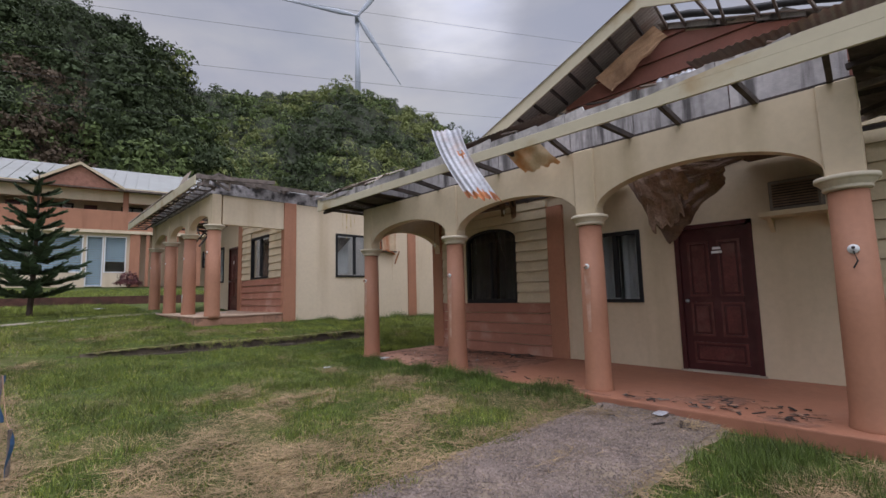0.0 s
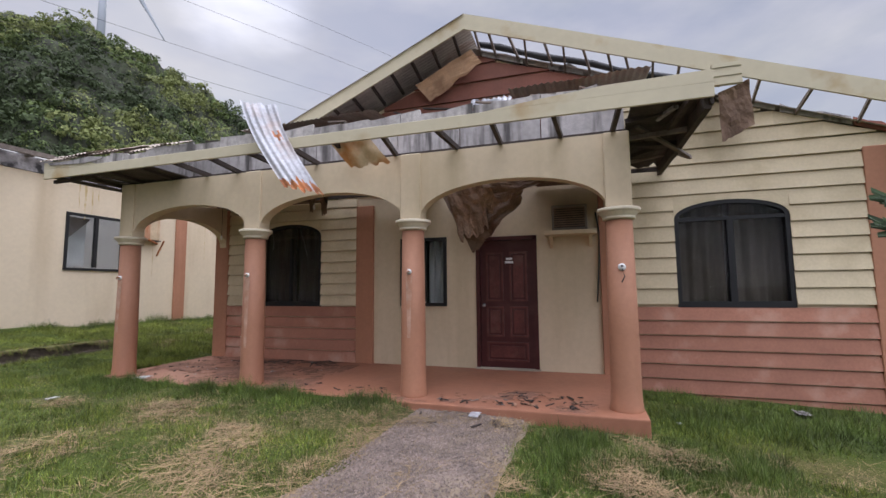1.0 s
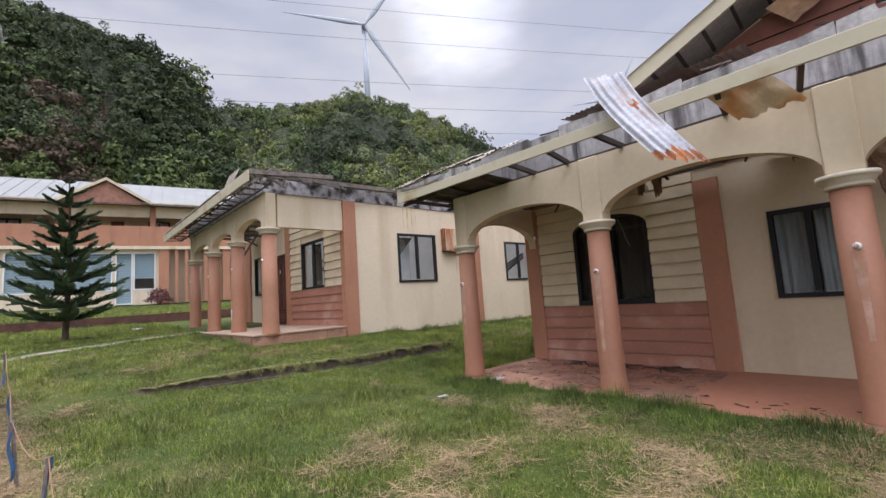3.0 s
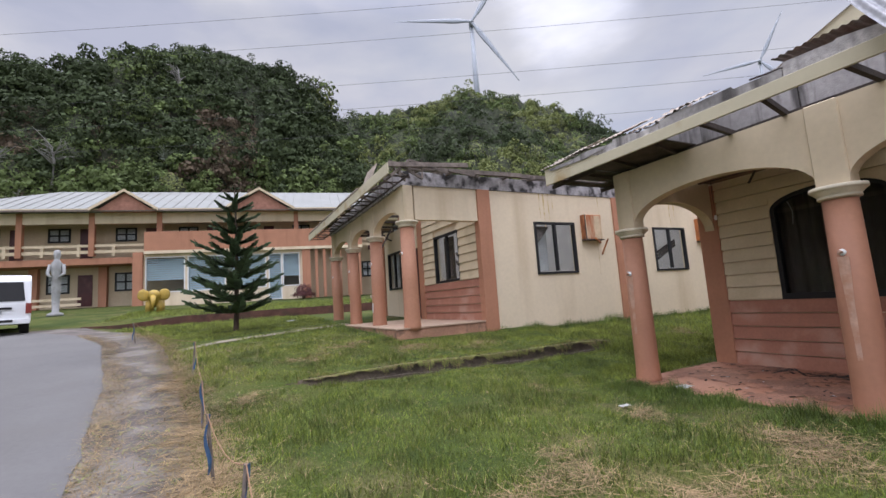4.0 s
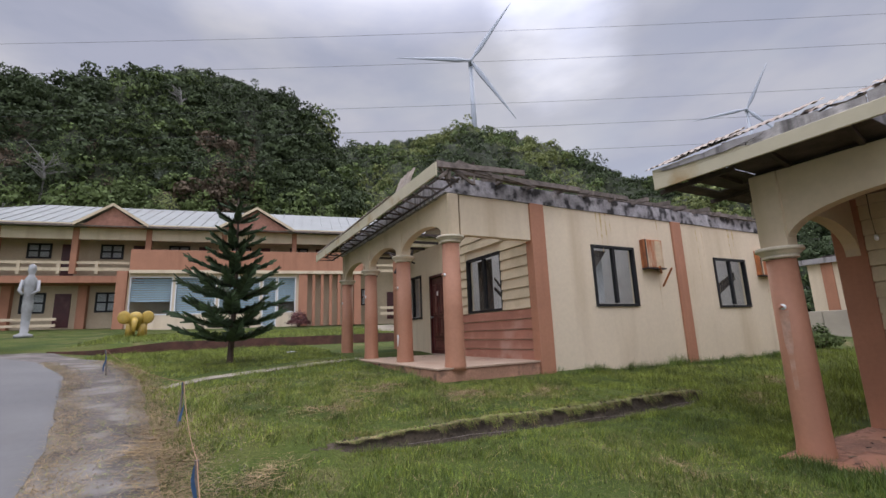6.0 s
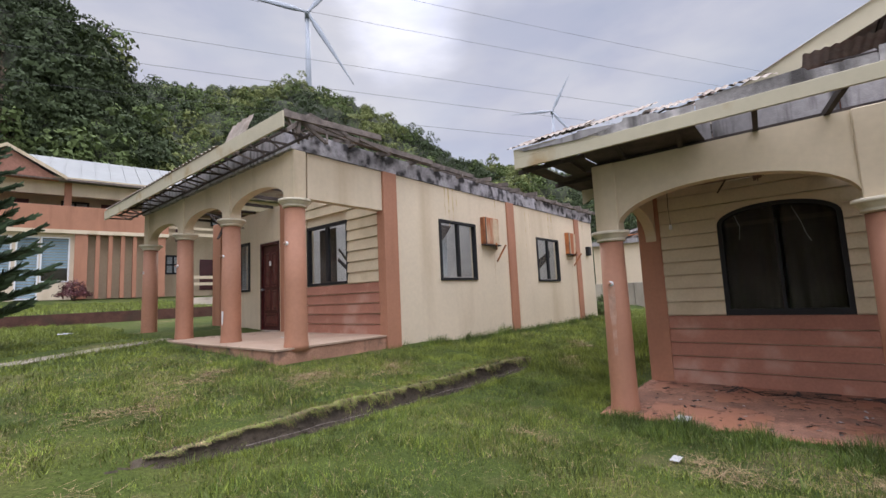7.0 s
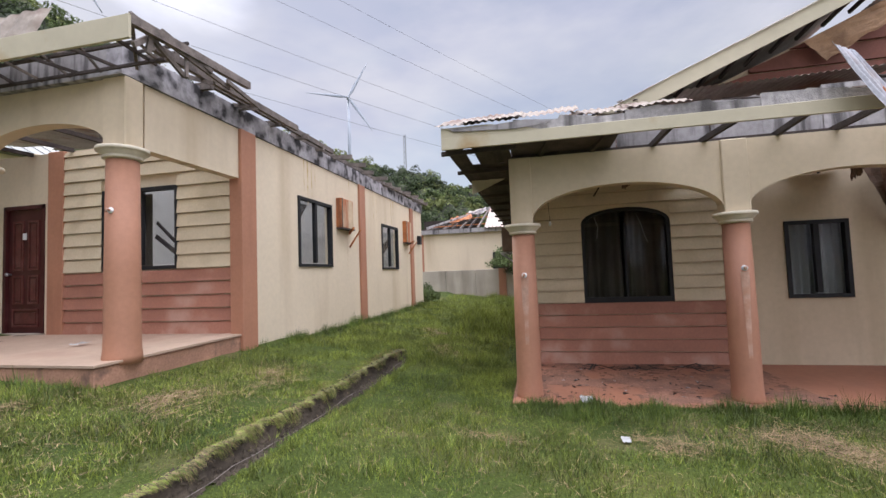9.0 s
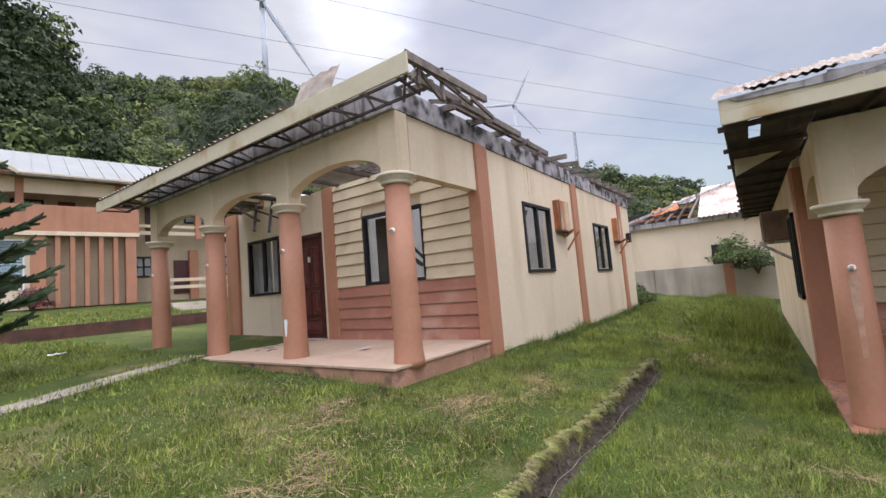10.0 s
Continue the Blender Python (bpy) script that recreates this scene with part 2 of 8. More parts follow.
M["gable_brick"] = material("hotel_gable_brick", (0.33, 0.16, 0.115), 0.9, var=0.2, scale=4, fine=25, bump=0.4)
M["roof_white"] = material("pale_roof_iron", (0.235, 0.24, 0.225), 0.6, var=0.06, scale=0.5, bump=0.1, stain=(0.19, 0.185, 0.165), stain_amt=0.6, stain_scale=0.9)
# tan plaster, darkened to stand for shade in the balcony corridor and between fins
M["lodge_wall_shaded"] = material("lodge_plaster_shaded", (0.47, 0.38, 0.26), 0.85, var=0.08, scale=0.5, fine=8, bump=0.1, stain=(0.34, 0.24, 0.15), stain_amt=0.5, stain_scale=0.8, streak=True)
M["block"] = material("concrete_block_wall", (0.42, 0.37, 0.30), 0.9, var=0.15, scale=1, bump=0.3, stain=(0.14, 0.12, 0.09), stain_amt=0.7, stain_scale=1.2, streak=True)
M["leaf"] = material("leaf_green", (0.100, 0.132, 0.046), 0.7, var=0.28, scale=0.16, fine=0.5, bump=0, island=0.35, spec=0.1)
M["leaf_dark"] = material("leaf_dark_green", (0.054, 0.072, 0.033), 0.7, var=0.28, scale=0.16, fine=0.5, bump=0, island=0.35, spec=0.1)
M["leaf_yellow"] = material("leaf_yellow_green", (0.165, 0.185, 0.066), 0.7, var=0.28, scale=0.16, fine=0.5, bump=0, island=0.3, spec=0.1)
M["leaf_dry"] = material("dry_scrub", (0.110, 0.082, 0.056), 0.8, var=0.3, scale=0.12, fine=0.5, bump=0, island=0.3, spec=0.1)
M["pine"] = material("pine_needles", (0.052, 0.084, 0.036), 0.6, var=0.2, scale=2, bump=0, island=0.5)
M["bark"] = material("bark", (0.085, 0.06, 0.045), 0.9, var=0.3, scale=6, bump=0.5, bump_scale=30)
M["deadwood"] = material("dead_wood", (0.20, 0.19, 0.175), 0.9, var=0.2, scale=1, bump=0.2)
M["grass"] = material("grass_blades", (0.165, 0.198, 0.032), 0.6, var=0.42, scale=1.6, fine=8, bump=0, island=0.6)
M["grass_dark"] = material("lush_grass_blades", (0.085, 0.125, 0.022), 0.55, var=0.4, scale=1.6, fine=8, bump=0, island=0.55)
M["hay"] = material("dry_cut_grass", (0.27, 0.19, 0.10), 0.85, var=0.25, scale=1.5, fine=8, bump=0, island=0.4)
M["debris"] = material("dark_debris", (0.045, 0.032, 0.026), 0.9, var=0.3, scale=6, bump=0.3, rnd=0.4)
M["yellow"] = material("yellow_statue_paint", (0.42, 0.28, 0.05), 0.5, var=0.2, scale=3, bump=0.1, stain=(0.25, 0.20, 0.12), stain_amt=0.6, stain_scale=5)
M["stone"] = material("grey_stone_statue", (0.30, 0.30, 0.295), 0.8, var=0.15, scale=3, bump=0.2, stain=(0.2, 0.19, 0.17), stain_amt=0.6, stain_scale=4)
M["blind"] = material("white_blind", (0.40, 0.50, 0.55), 0.6, var=0.04, bump=0)
M["tyre"] = material("tyre_rubber", (0.012, 0.012, 0.012), 0.8, var=0.1, bump=0.1)
M["van"] = material("white_van_paint", (0.72, 0.73, 0.74), 0.25, var=0.03, bump=0)
M["red"] = material("red_lens", (0.20, 0.03, 0.02), 0.3, var=0.05, bump=0)
M["tape"] = material("blue_tape", (0.035, 0.085, 0.17), 0.5, var=0.2, scale=8, bump=0.1)
M["rope"] = material("orange_rope", (0.30, 0.17, 0.10), 0.8, var=0.15, bump=0.1)
M["spiky"] = material("pale_spiky_leaf", (0.20, 0.225, 0.17), 0.6, var=0.2, scale=0.3, fine=1, bump=0, island=0.3)
M["ac_panel"] = material("ac_streaked_panel", (0.52, 0.40, 0.26), 0.7, var=0.15, scale=5, bump=0.2, stain=(0.36, 0.10, 0.03), stain_amt=0.95, stain_scale=5.5, streak=True, stain_lo=0.44, stain_hi=0.54)
M["turbine"] = material("turbine_paint", (0.36, 0.39, 0.43), 0.5, var=0.02, bump=0)
M["tile_red"] = material("rusty_roof_sheet", (0.50, 0.42, 0.36), 0.8, var=0.2, scale=1.5, bump=0.2, stain=(0.22, 0.07, 0.04), stain_amt=0.9, stain_scale=0.8)

M["sheet_tan"] = material("weathered_roof_sheet", (0.33, 0.275, 0.22), 0.7, var=0.2, scale=3, fine=30, bump=0.2, stain=(0.17, 0.10, 0.075), stain_amt=0.85, stain_scale=2.6, stain_lo=0.48, stain_hi=0.66)
M["sheet_cream"] = material("cream_painted_iron", (0.70, 0.53, 0.34), 0.6, var=0.12, scale=3, fine=30, bump=0.15, stain=(0.52, 0.21, 0.06), stain_amt=0.9, stain_scale=3.0, stain_lo=0.46, stain_hi=0.62)

glass = bpy.data.materials.new("window_glass")
glass.use_nodes = True
gb = glass.node_tree.nodes["Principled BSDF"]
gb.inputs["Base Color"].default_value = (0.78, 0.82, 0.82, 1)
gb.inputs["Roughness"].default_value, gb.inputs["Transmission Weight"].default_value, gb.inputs["IOR"].default_value = 0.02, 1.0, 1.16
M["glass"] = glass

# the ground: grass, earth, dry patches
def ground_material():
    m = bpy.data.materials.new("lawn_earth")
    m.use_nodes = True
    n, l = m.node_tree.nodes, m.node_tree.links
    b = n["Principled BSDF"]
    b.inputs["Roughness"].default_value = 0.9
    b.inputs["Specular IOR Level"].default_value = 0.15
    tc = n.new("ShaderNodeTexCoord")
    def nz(s, d):
        t = n.new("ShaderNodeTexNoise")
        t.inputs["Scale"].default_value, t.inputs["Detail"].default_value = s, d
        l.new(tc.outputs["Object"], t.inputs["Vector"])
        return t.outputs["Fac"]
    def ramp(f, *els):
        r = n.new("ShaderNodeValToRGB")
        e = r.color_ramp.elements
        while len(e) < len(els):
            e.new(0.5)
        for k, (p, c) in zip(e, els):
            k.position, k.color = p, (*c, 1)
        l.new(f, r.inputs["Fac"])
        return r.outputs["Color"]
    def mix(f, a, c, mode="MIX"):
        x = n.new("ShaderNodeMix")
        x.data_type, x.blend_type = "RGBA", mode
        if f is None:
            x.inputs["Factor"].default_value = 1.0
        else:
            l.new(f, x.inputs["Factor"])
        l.new(a, x.inputs["A"])
        l.new(c, x.inputs["B"])
        return x.outputs["Result"]
    green = ramp(nz(0.6, 6), (0.3, (0.035, 0.055, 0.012)), (0.55, (0.065, 0.085, 0.016)), (0.75, (0.105, 0.10, 0.03)))
    dry = ramp(nz(7, 6), (0.3, (0.13, 0.09, 0.045)), (0.7, (0.30, 0.225, 0.125)))
    mask = ramp(nz(0.9, 8), (0.54, (0, 0, 0)), (0.72, (0.6, 0.6, 0.6)))
    fine = ramp(nz(45, 4), (0.3, (0.55, 0.55, 0.55)), (0.7, (1.25, 1.25, 1.25)))
    l.new(mix(None, mix(mask, green, dry), fine, "MULTIPLY"), b.inputs["Base Color"])
    bp = n.new("ShaderNodeBump")
    bp.inputs["Strength"].default_value, bp.inputs["Distance"].default_value = 0.6, 0.04
    l.new(nz(40, 6), bp.inputs["Height"])
    l.new(bp.outputs["Normal"], b.inputs["Normal"])
    return m
M["ground"] = ground_material()
M["gravel"] = material("gravel_walk", (0.20, 0.155, 0.13), 0.95, var=0.35, scale=3, fine=70, bump=0.8, bump_scale=90, stain=(0.28, 0.22, 0.155), stain_amt=0.85, stain_scale=1.6, stain_lo=0.46, stain_hi=0.62)
M["verge"] = material("dirt_verge", (0.105, 0.088, 0.078), 0.95, var=0.3, scale=1.8, fine=30, bump=0.6, bump_scale=45, stain=(0.20, 0.182, 0.162), stain_amt=0.85, stain_scale=1.3, stain_lo=0.50, stain_hi=0.62)
M["soil"] = material("ditch_soil", (0.065, 0.050, 0.034), 0.95, var=0.4, scale=4, fine=30, bump=0.8, bump_scale=25)
# near-black, so shade between the hillside crowns is put into this colour
M["hill"] = material("hill_ground_shaded", (0.030, 0.034, 0.018), 0.95, var=0.6, scale=0.25, fine=1.5, bump=0)

# ---- mesh helpers ----
HOME = {}

def thing(name, loc, label, category, group="", kind="", rz=0.0):
    ob = new(name)
    m = pose(*loc, 0, 0, rz)
    ob.matrix_world = m
    HOME[ob.name] = m
    return tagged(ob, label, category, group, kind)

def to_mesh(name, bm, mat, smooth=False):
    me = bpy.data.meshes.new(name)
    bmesh.ops.recalc_face_normals(bm, faces=bm.faces[:])
    bm.to_mesh(me)
    bm.free()
    me.materials.append(M[mat])
    if smooth:
        me.shade_smooth()
    return me

def hang(ob, parent):
    """Parent ob while its coordinates stay those of the world (or of the thing's own frame where it is turned)."""
    ob.parent = parent
    m = HOME[parent.name]
    if m.to_euler().z == 0.0 and parent.parent is None:
        ob.matrix_parent_inverse = m.inverted()
    HOME[ob.name] = m
    return ob

def part(name, bm, mat, parent, label="", smooth=False):
    """Link a bmesh as one mesh object under a thing or part."""
    ob = new(name, to_mesh(name, bm, mat, smooth))
    hang(ob, parent)
    return tagged(ob, label)

def solo(name, bm, mat, label, category, group="", kind="", smooth=False):
    """Link a bmesh as a thing of its own."""
    return tagged(new(name, to_mesh(name, bm, mat, smooth)), label, category, group, kind)

def box(bm, x0, y0, z0, x1, y1, z1, m=None):
    c = [(x, y, z) for z in (z0, z1) for y in (y0, y1) for x in (x0, x1)]
    v = [bm.verts.new(Vector(p) if m is None else m @ Vector(p)) for p in c]
    for f in ((0, 2, 3, 1), (4, 5, 7, 6), (0, 1, 5, 4), (2, 6, 7, 3), (0, 4, 6, 2), (1, 3, 7, 5)):
        bm.faces.new([v[i] for i in f])
    return bm

def boxes(*dims):
    bm = bmesh.new()
    for d in dims:
        box(bm, *d)
    return bm

def bevelled(bm, w=0.008, seg=2):
    bmesh.ops.bevel(bm, geom=bm.edges[:], offset=w, segments=seg, affect="EDGES", profile=0.6)
    return bm

def beam(bm, a, b, w, h):
    """A straight timber from a to b, w wide and h deep."""
    a, b = Vector(a), Vector(b)
    d = b - a
    m = Matrix.Translation(a) @ d.to_track_quat("X", "Z").to_matrix().to_4x4()
    box(bm, 0, -w / 2, -h / 2, d.length, w / 2, h / 2, m)
    return bm

def lathe(bm, profile, cx, cy, seg=24):
    """Turn (radius, z) pairs round the upright axis at cx, cy."""
    rings = []
    for r, z in profile:
        rings.append([bm.verts.new((cx + r * math.cos(2 * math.pi * i / seg), cy + r * math.sin(2 * math.pi * i / seg), z)) for i in range(seg)])
    for a, b in zip(rings, rings[1:]):
        for i in range(seg):
            bm.faces.new((a[i], a[(i + 1) % seg], b[(i + 1) % seg], b[i]))
    bm.faces.new(rings[0][::-1])
    bm.faces.new(rings[-1])
    return bm

def prism(bm, pts, axis, a, b):
    """Extrude a flat outline from a to b along an axis ('x' or 'y'); pts are (other, z)."""
    mk = (lambda p, k: (k, p[0], p[1])) if axis == "x" else (lambda p, k: (p[0], k, p[1]))
    v0, v1 = [bm.verts.new(mk(p, a)) for p in pts], [bm.verts.new(mk(p, b)) for p in pts]
    bm.faces.new(v0)
    bm.faces.new(v1[::-1])
    for i in range(len(pts)):
        j = (i + 1) % len(pts)
        bm.faces.new((v0[j], v0[i], v1[i], v1[j]))
    return bm

def tube(bm, pts, r, seg=6):
    """A round bar along points; r is one radius or one for each point."""
    pts = [Vector(p) for p in pts]
    rr = r if isinstance(r, (list, tuple)) else [r] * len(pts)
    rings = []
    for i, p in enumerate(pts):
        d = (pts[min(i + 1, len(pts) - 1)] - pts[max(i - 1, 0)]).normalized()
        q = d.to_track_quat("Z", "Y")
        rings.append([bm.verts.new(p + q @ Vector((rr[i] * math.cos(2 * math.pi * k / seg), rr[i] * math.sin(2 * math.pi * k / seg), 0))) for k in range(seg)])
    for a, b in zip(rings, rings[1:]):
        for i in range(seg):
            bm.faces.new((a[i], a[(i + 1) % seg], b[(i + 1) % seg], b[i]))
    bm.faces.new(rings[0][::-1])
    bm.faces.new(rings[-1])
    return bm

def quads_mesh(name, co, mat, per=4):
    """A mesh from an (n * per, 3) array of corners."""
    co = np.asarray(co, dtype=np.float32).reshape(-1, 3)
    n = len(co) // per
    me = bpy.data.meshes.new(name)
    me.vertices.add(len(co))
    me.vertices.foreach_set("co", co.ravel())
    me.loops.add(n * per)
    me.loops.foreach_set("vertex_index", np.arange(n * per, dtype=np.int32))
    me.polygons.add(n)
    me.polygons.foreach_set("loop_start", np.arange(0, n * per, per, dtype=np.int32))
    me.materials.append(M[mat])
    me.update(calc_edges=True)
    return me

def panel_wall(bm, axis, k0, k1, u0, u1, z0, z1, holes):
    """A wall slab between k0 and k1 along its normal, from u0 to u1 and z0 to z1, with rectangular holes (u0, u1, z0, z1)."""
    us = sorted({u0, u1, *[h[0] for h in holes], *[h[1] for h in holes]})
    for ua, ub in zip(us, us[1:]):
        um = (ua + ub) / 2
        cuts = sorted([(h[2], h[3]) for h in holes if h[0] < um < h[1]])
        z = z0
        for ha, hb in [*cuts, (z1, z1)]:
            if ha > z + 1e-4:
                if axis == "x":
                    box(bm, k0, ua, z, k1, ub, ha)
                else:
                    box(bm, ua, k0, z, ub, k1, ha)
            z = hb
    bmesh.ops.remove_doubles(bm, verts=bm.verts[:], dist=1e-4)
    return bm

def ring(bm, axis, k0, k1, u0, u1, z0, z1, w):
    """A rectangular frame, w wide, as one closed piece."""
    v = []
    for k in (k0, k1):
        for q in (0, w):
            v.append([bm.verts.new((k, u, z) if axis == "x" else (u, k, z)) for u, z in ((u0 + q, z0 + q), (u1 - q, z0 + q), (u1 - q, z1 - q), (u0 + q, z1 - q))])
    for a, b in ((0, 1), (1, 3), (3, 2), (2, 0)):
        for i in range(4):
            j = (i + 1) % 4
            bm.faces.new((v[a][i], v[a][j], v[b][j], v[b][i]))
    return bm

def arch_points(u0, u1, zs, zt, n=18):
    """Points of a flat arch from (u0, zs) over its crown at zt to (u1, zs)."""
    c, a = (u0 + u1) / 2, (u1 - u0) / 2
    return [(c - a * math.cos(math.pi * i / n), zs + (zt - zs) * math.sin(math.pi * i / n) ** 0.9) for i in range(n + 1)]

def lerp(v, *pairs):
    if v <= pairs[0][0]:
        return pairs[0][1]
    for (a, fa), (b, fb) in zip(pairs, pairs[1:]):
        if v <= b:
            t = (v - a) / (b - a)
            return fa + (fb - fa) * t
    return pairs[-1][1]

def ease(t):
    t = min(1.0, max(0.0, t))
    return t * t * (3 - 2 * t)

# ---- ground ----
def lip(x):
    """How far the edge of the bank wanders."""
    return 0.07 * noise.noise((x * 1.3, 2, 6)) + 0.07 * noise.noise((x * 4.1, 2, 6)) + 0.055 * noise.noise((x * 8.3, 2, 6))

def gz(x, y):
    """Height of the ground."""
    if 9.0 < y < 10.5:
        y += lip(x) * ease((y - 9.0) / 0.4) * ease((10.5 - y) / 0.4)
    base = lerp(y, (-40, -1.6), (-4, -0.16), (0, -0.03), (3, 0.05), (5, 0.14), (7, 0.22), (9.70, 0.29), (9.74, 0.455), (11.6, 0.66), (17, 0.94), (24.0, 1.16), (24.5, 1.5), (38, 2.25), (60, 3.5))
    road = lerp(y, (-40, -1.6), (-4, -0.16), (0, -0.03), (3, 0.05), (5, 0.14), (7, 0.22), (10, 0.42), (17, 0.92), (21.6, 1.2), (30, 1.75), (38, 2.35), (60, 3.5))
    k = ease((x + 5.0) / 2.0) if y > 20 else ease((x + 1.1) / 1.0) + (ease((x + 5.0) / 2.0) - ease((x + 1.1) / 1.0)) * ease((y - 12) / 8)
    if 8.6 < y < 11.6:
        flat = lerp(y, (7, 0.22), (8.6, 0.265), (11.6, 0.66))
        base = flat + (base - flat) * ease((x - 0.1) / 2.2)
    z = road + (base - road) * k
    low = lerp(y, (-6, -0.35), (-2.8, -0.22), (0.2, -0.08), (2, 0.0), (7, 0.04), (7.85, 0.09), (8.5, 0.11), (9.70, 0.25), (9.74, 0.42), (11.6, 0.62), (13, 0.7))
    if y < 11.6:
        z = z + (min(low, z) - z) * ease((x - 2.6) / 1.9)
    if 3.9 < x < 5.2 and 2.6 < y < 8.6:
        z = max(z, z + (0.085 - z) * ease((x - 3.9) / 0.8) * ease((y - 2.6) / 0.4) * ease((8.6 - y) / 0.6))
    if x > 6.0 and 7.5 < y < 11.7:
        soft = lerp(y, (7.5, 0.04), (9.2, 0.28), (11.7, 0.60)) + lerp(x, (7, 0.0), (12, -0.05), (24, 0.0))
        z += (soft - z) * ease((x - 6.2) / 1.0)
    return z

def road_edge(y):
    return lerp(y, (-40, 0.2), (-4, -0.9), (2, -0.85), (7, -1.05), (11, -1.6), (16, -2.6), (20, -4.0), (23, -6.5), (26, -12))

def ground_sheet():
    xs = np.concatenate([np.linspace(-1500, -60, 8), np.arange(-50, -8, 3.0), np.arange(-8, -0.4, 0.2), np.arange(-0.4, 7.2, 0.08), np.arange(7.2, 9, 0.2), np.arange(9, 30, 1.0), np.linspace(34, 1500, 12)])
    ys = np.concatenate([np.linspace(-1500, -60, 8), np.arange(-50, -4, 3.0), np.arange(-4, 9.0, 0.2), np.arange(9.0, 9.5, 0.05), np.arange(9.5, 9.95, 0.015), np.arange(9.95, 10.4, 0.05), np.arange(10.4, 20, 0.25), np.arange(20, 30, 0.5), np.arange(30, 62, 2.0), np.linspace(70, 1500, 10)])
    nx, ny = len(xs), len(ys)
    co = np.zeros((ny, nx, 3))
    for j, y in enumerate(ys):
        for i, x in enumerate(xs):
            z = gz(x, y)
            if -8 < x < 9 and -4 < y < 20:
                z += 0.018 * noise.noise((x * 1.1, y * 1.1, 0)) + 0.012 * noise.noise((x * 3.7, y * 3.7, 4))
            # the open drain under the bank
            if 0.3 < x < 7.1:
                dy = 9.66 - lip(x)
                end = ease((x - 0.6) / 1.6) * ease((7.1 - x) / 0.4)
                w = 0.05 + 0.02 * noise.noise((x * 2.1, 3, 1))
                if abs(y - dy) < w:
                    z -= 0.05 * end * ease((w - abs(y - dy)) / 0.06)
            co[j, i] = (x, y, z)
    me = bpy.data.meshes.new("ground")
    idx = np.arange(nx * ny).reshape(ny, nx)
    quads = np.stack([idx[:-1, :-1], idx[:-1, 1:], idx[1:, 1:], idx[1:, :-1]], -1).reshape(-1, 4)
    me.from_pydata(co.reshape(-1, 3).tolist(), [], quads.tolist())
    me.materials.append(M["ground"])
    me.materials.append(M["soil"])
    for p in me.polygons:
        c = p.center
        p.use_smooth = True
        if 0.6 < c.x < 7.0 and 9.45 < c.y < 9.95 and p.normal.z < 0.8:
            p.material_index = 1
    return tagged(new("ground", me), "green lawn with dry cut grass patches and an open drain", "ground", kind="structure")
ground_sheet()

def draped(name, mat, label, category, rows, lift=0.012, kind="structure"):
    """A strip on the ground; rows of (left x, right x, y)."""
    bm = bmesh.new()
    grid = []
    for xl, xr, y in rows:
        nseg = 12
        grid.append([bm.verts.new((xl + (xr - xl) * i / nseg, y, gz(xl + (xr - xl) * i / nseg, y) + lift)) for i in range(nseg + 1)])
    for a, b in zip(grid, grid[1:]):
        for i in range(len(a) - 1):
            bm.faces.new((a[i], a[i + 1], b[i + 1], b[i]))
    return solo(name, bm, mat, label, category, kind=kind, smooth=True)

draped("road", "asphalt", "pale grey concrete road with a worn edge", "road",
       [(lerp(y, (-40, -9), (10, -9), (22, -14), (27, -22)), road_edge(y) + 0.06 * noise.noise((y * 1.7, 0, 5)), y) for y in np.arange(-40, 26.1, 0.4)], 0.035)
draped("verge", "verge", "bare dirt verge with dry grass beside the road", "dirt verge",
       [(road_edge(y) - 0.3, lerp(y, (-40, 0.9), (-4, 0.0), (2, -0.1), (6.5, -0.22), (9.3, -0.5), (15, -1.3), (20, -2.6), (23, -4.4)) + 0.10 * noise.noise((y * 1.1, 2, 5)) + 0.07 * noise.noise((y * 5, 2, 5)), y) for y in np.arange(-40, 23.1, 0.25)], 0.022)

def walkway():
    bm = bmesh.new()
    grid = []
    for k in range(34):
        x = -0.25 + 5.2 * k / 33
        a = 1.38 + 0.10 * noise.noise((x * 1.9, 1, 1)) + 0.05 * noise.noise((x * 6, 1, 1))
        b = 2.68 + 0.10 * noise.noise((x * 1.7, 5, 1)) + 0.05 * noise.noise((x * 6, 5, 1)) + 0.25 * ease((0.8 - x) / 1.0)
        row = []
        for i in range(11):
            y = a + (b - a) * i / 10
            e = min(i, 10 - i)
            row.append(bm.verts.new((x, y, gz(x, y) + (0.028 if e else -0.01) + 0.012 * noise.noise((x * 3, y * 3, 9)))))
        grid.append(row)
    for a, b in zip(grid, grid[1:]):
        for i in range(10):
            bm.faces.new((a[i], b[i], b[i + 1], a[i + 1]))
    return solo("gravel_walk", bm, "gravel", "greyish gravel walk leading to the porch", "gravel walk", kind="structure", smooth=True)
walkway()

def strip(name, mat, a, b, w, label):
    bm = bmesh.new()
    a, b = Vector(a), Vector(b)
    d = (b - a).normalized()
    s = Vector((-d.y, d.x)) * w / 2
    n = 30
    prev = None
    for i in range(n + 1):
        p = a + (b - a) * i / n
        q = [p - s, p + s]
        row = [bm.verts.new((c.x, c.y, gz(c.x, c.y) + h)) for c, h in ((q[0] + s * 0.25 * noise.noise((i * 0.8, 1, 1)), -0.05), (q[0] + s * 0.3 * noise.noise((i * 0.8, 1, 1)), 0.022), (q[1] + s * 0.3 * noise.noise((i * 0.8, 5, 1)), 0.022), (q[1], -0.05))]
        if prev:
            for k in range(3):
                bm.faces.new((prev[k], prev[k + 1], row[k + 1], row[k]))
        prev = row
    return solo(name, bm, mat, label, "path", kind="structure")
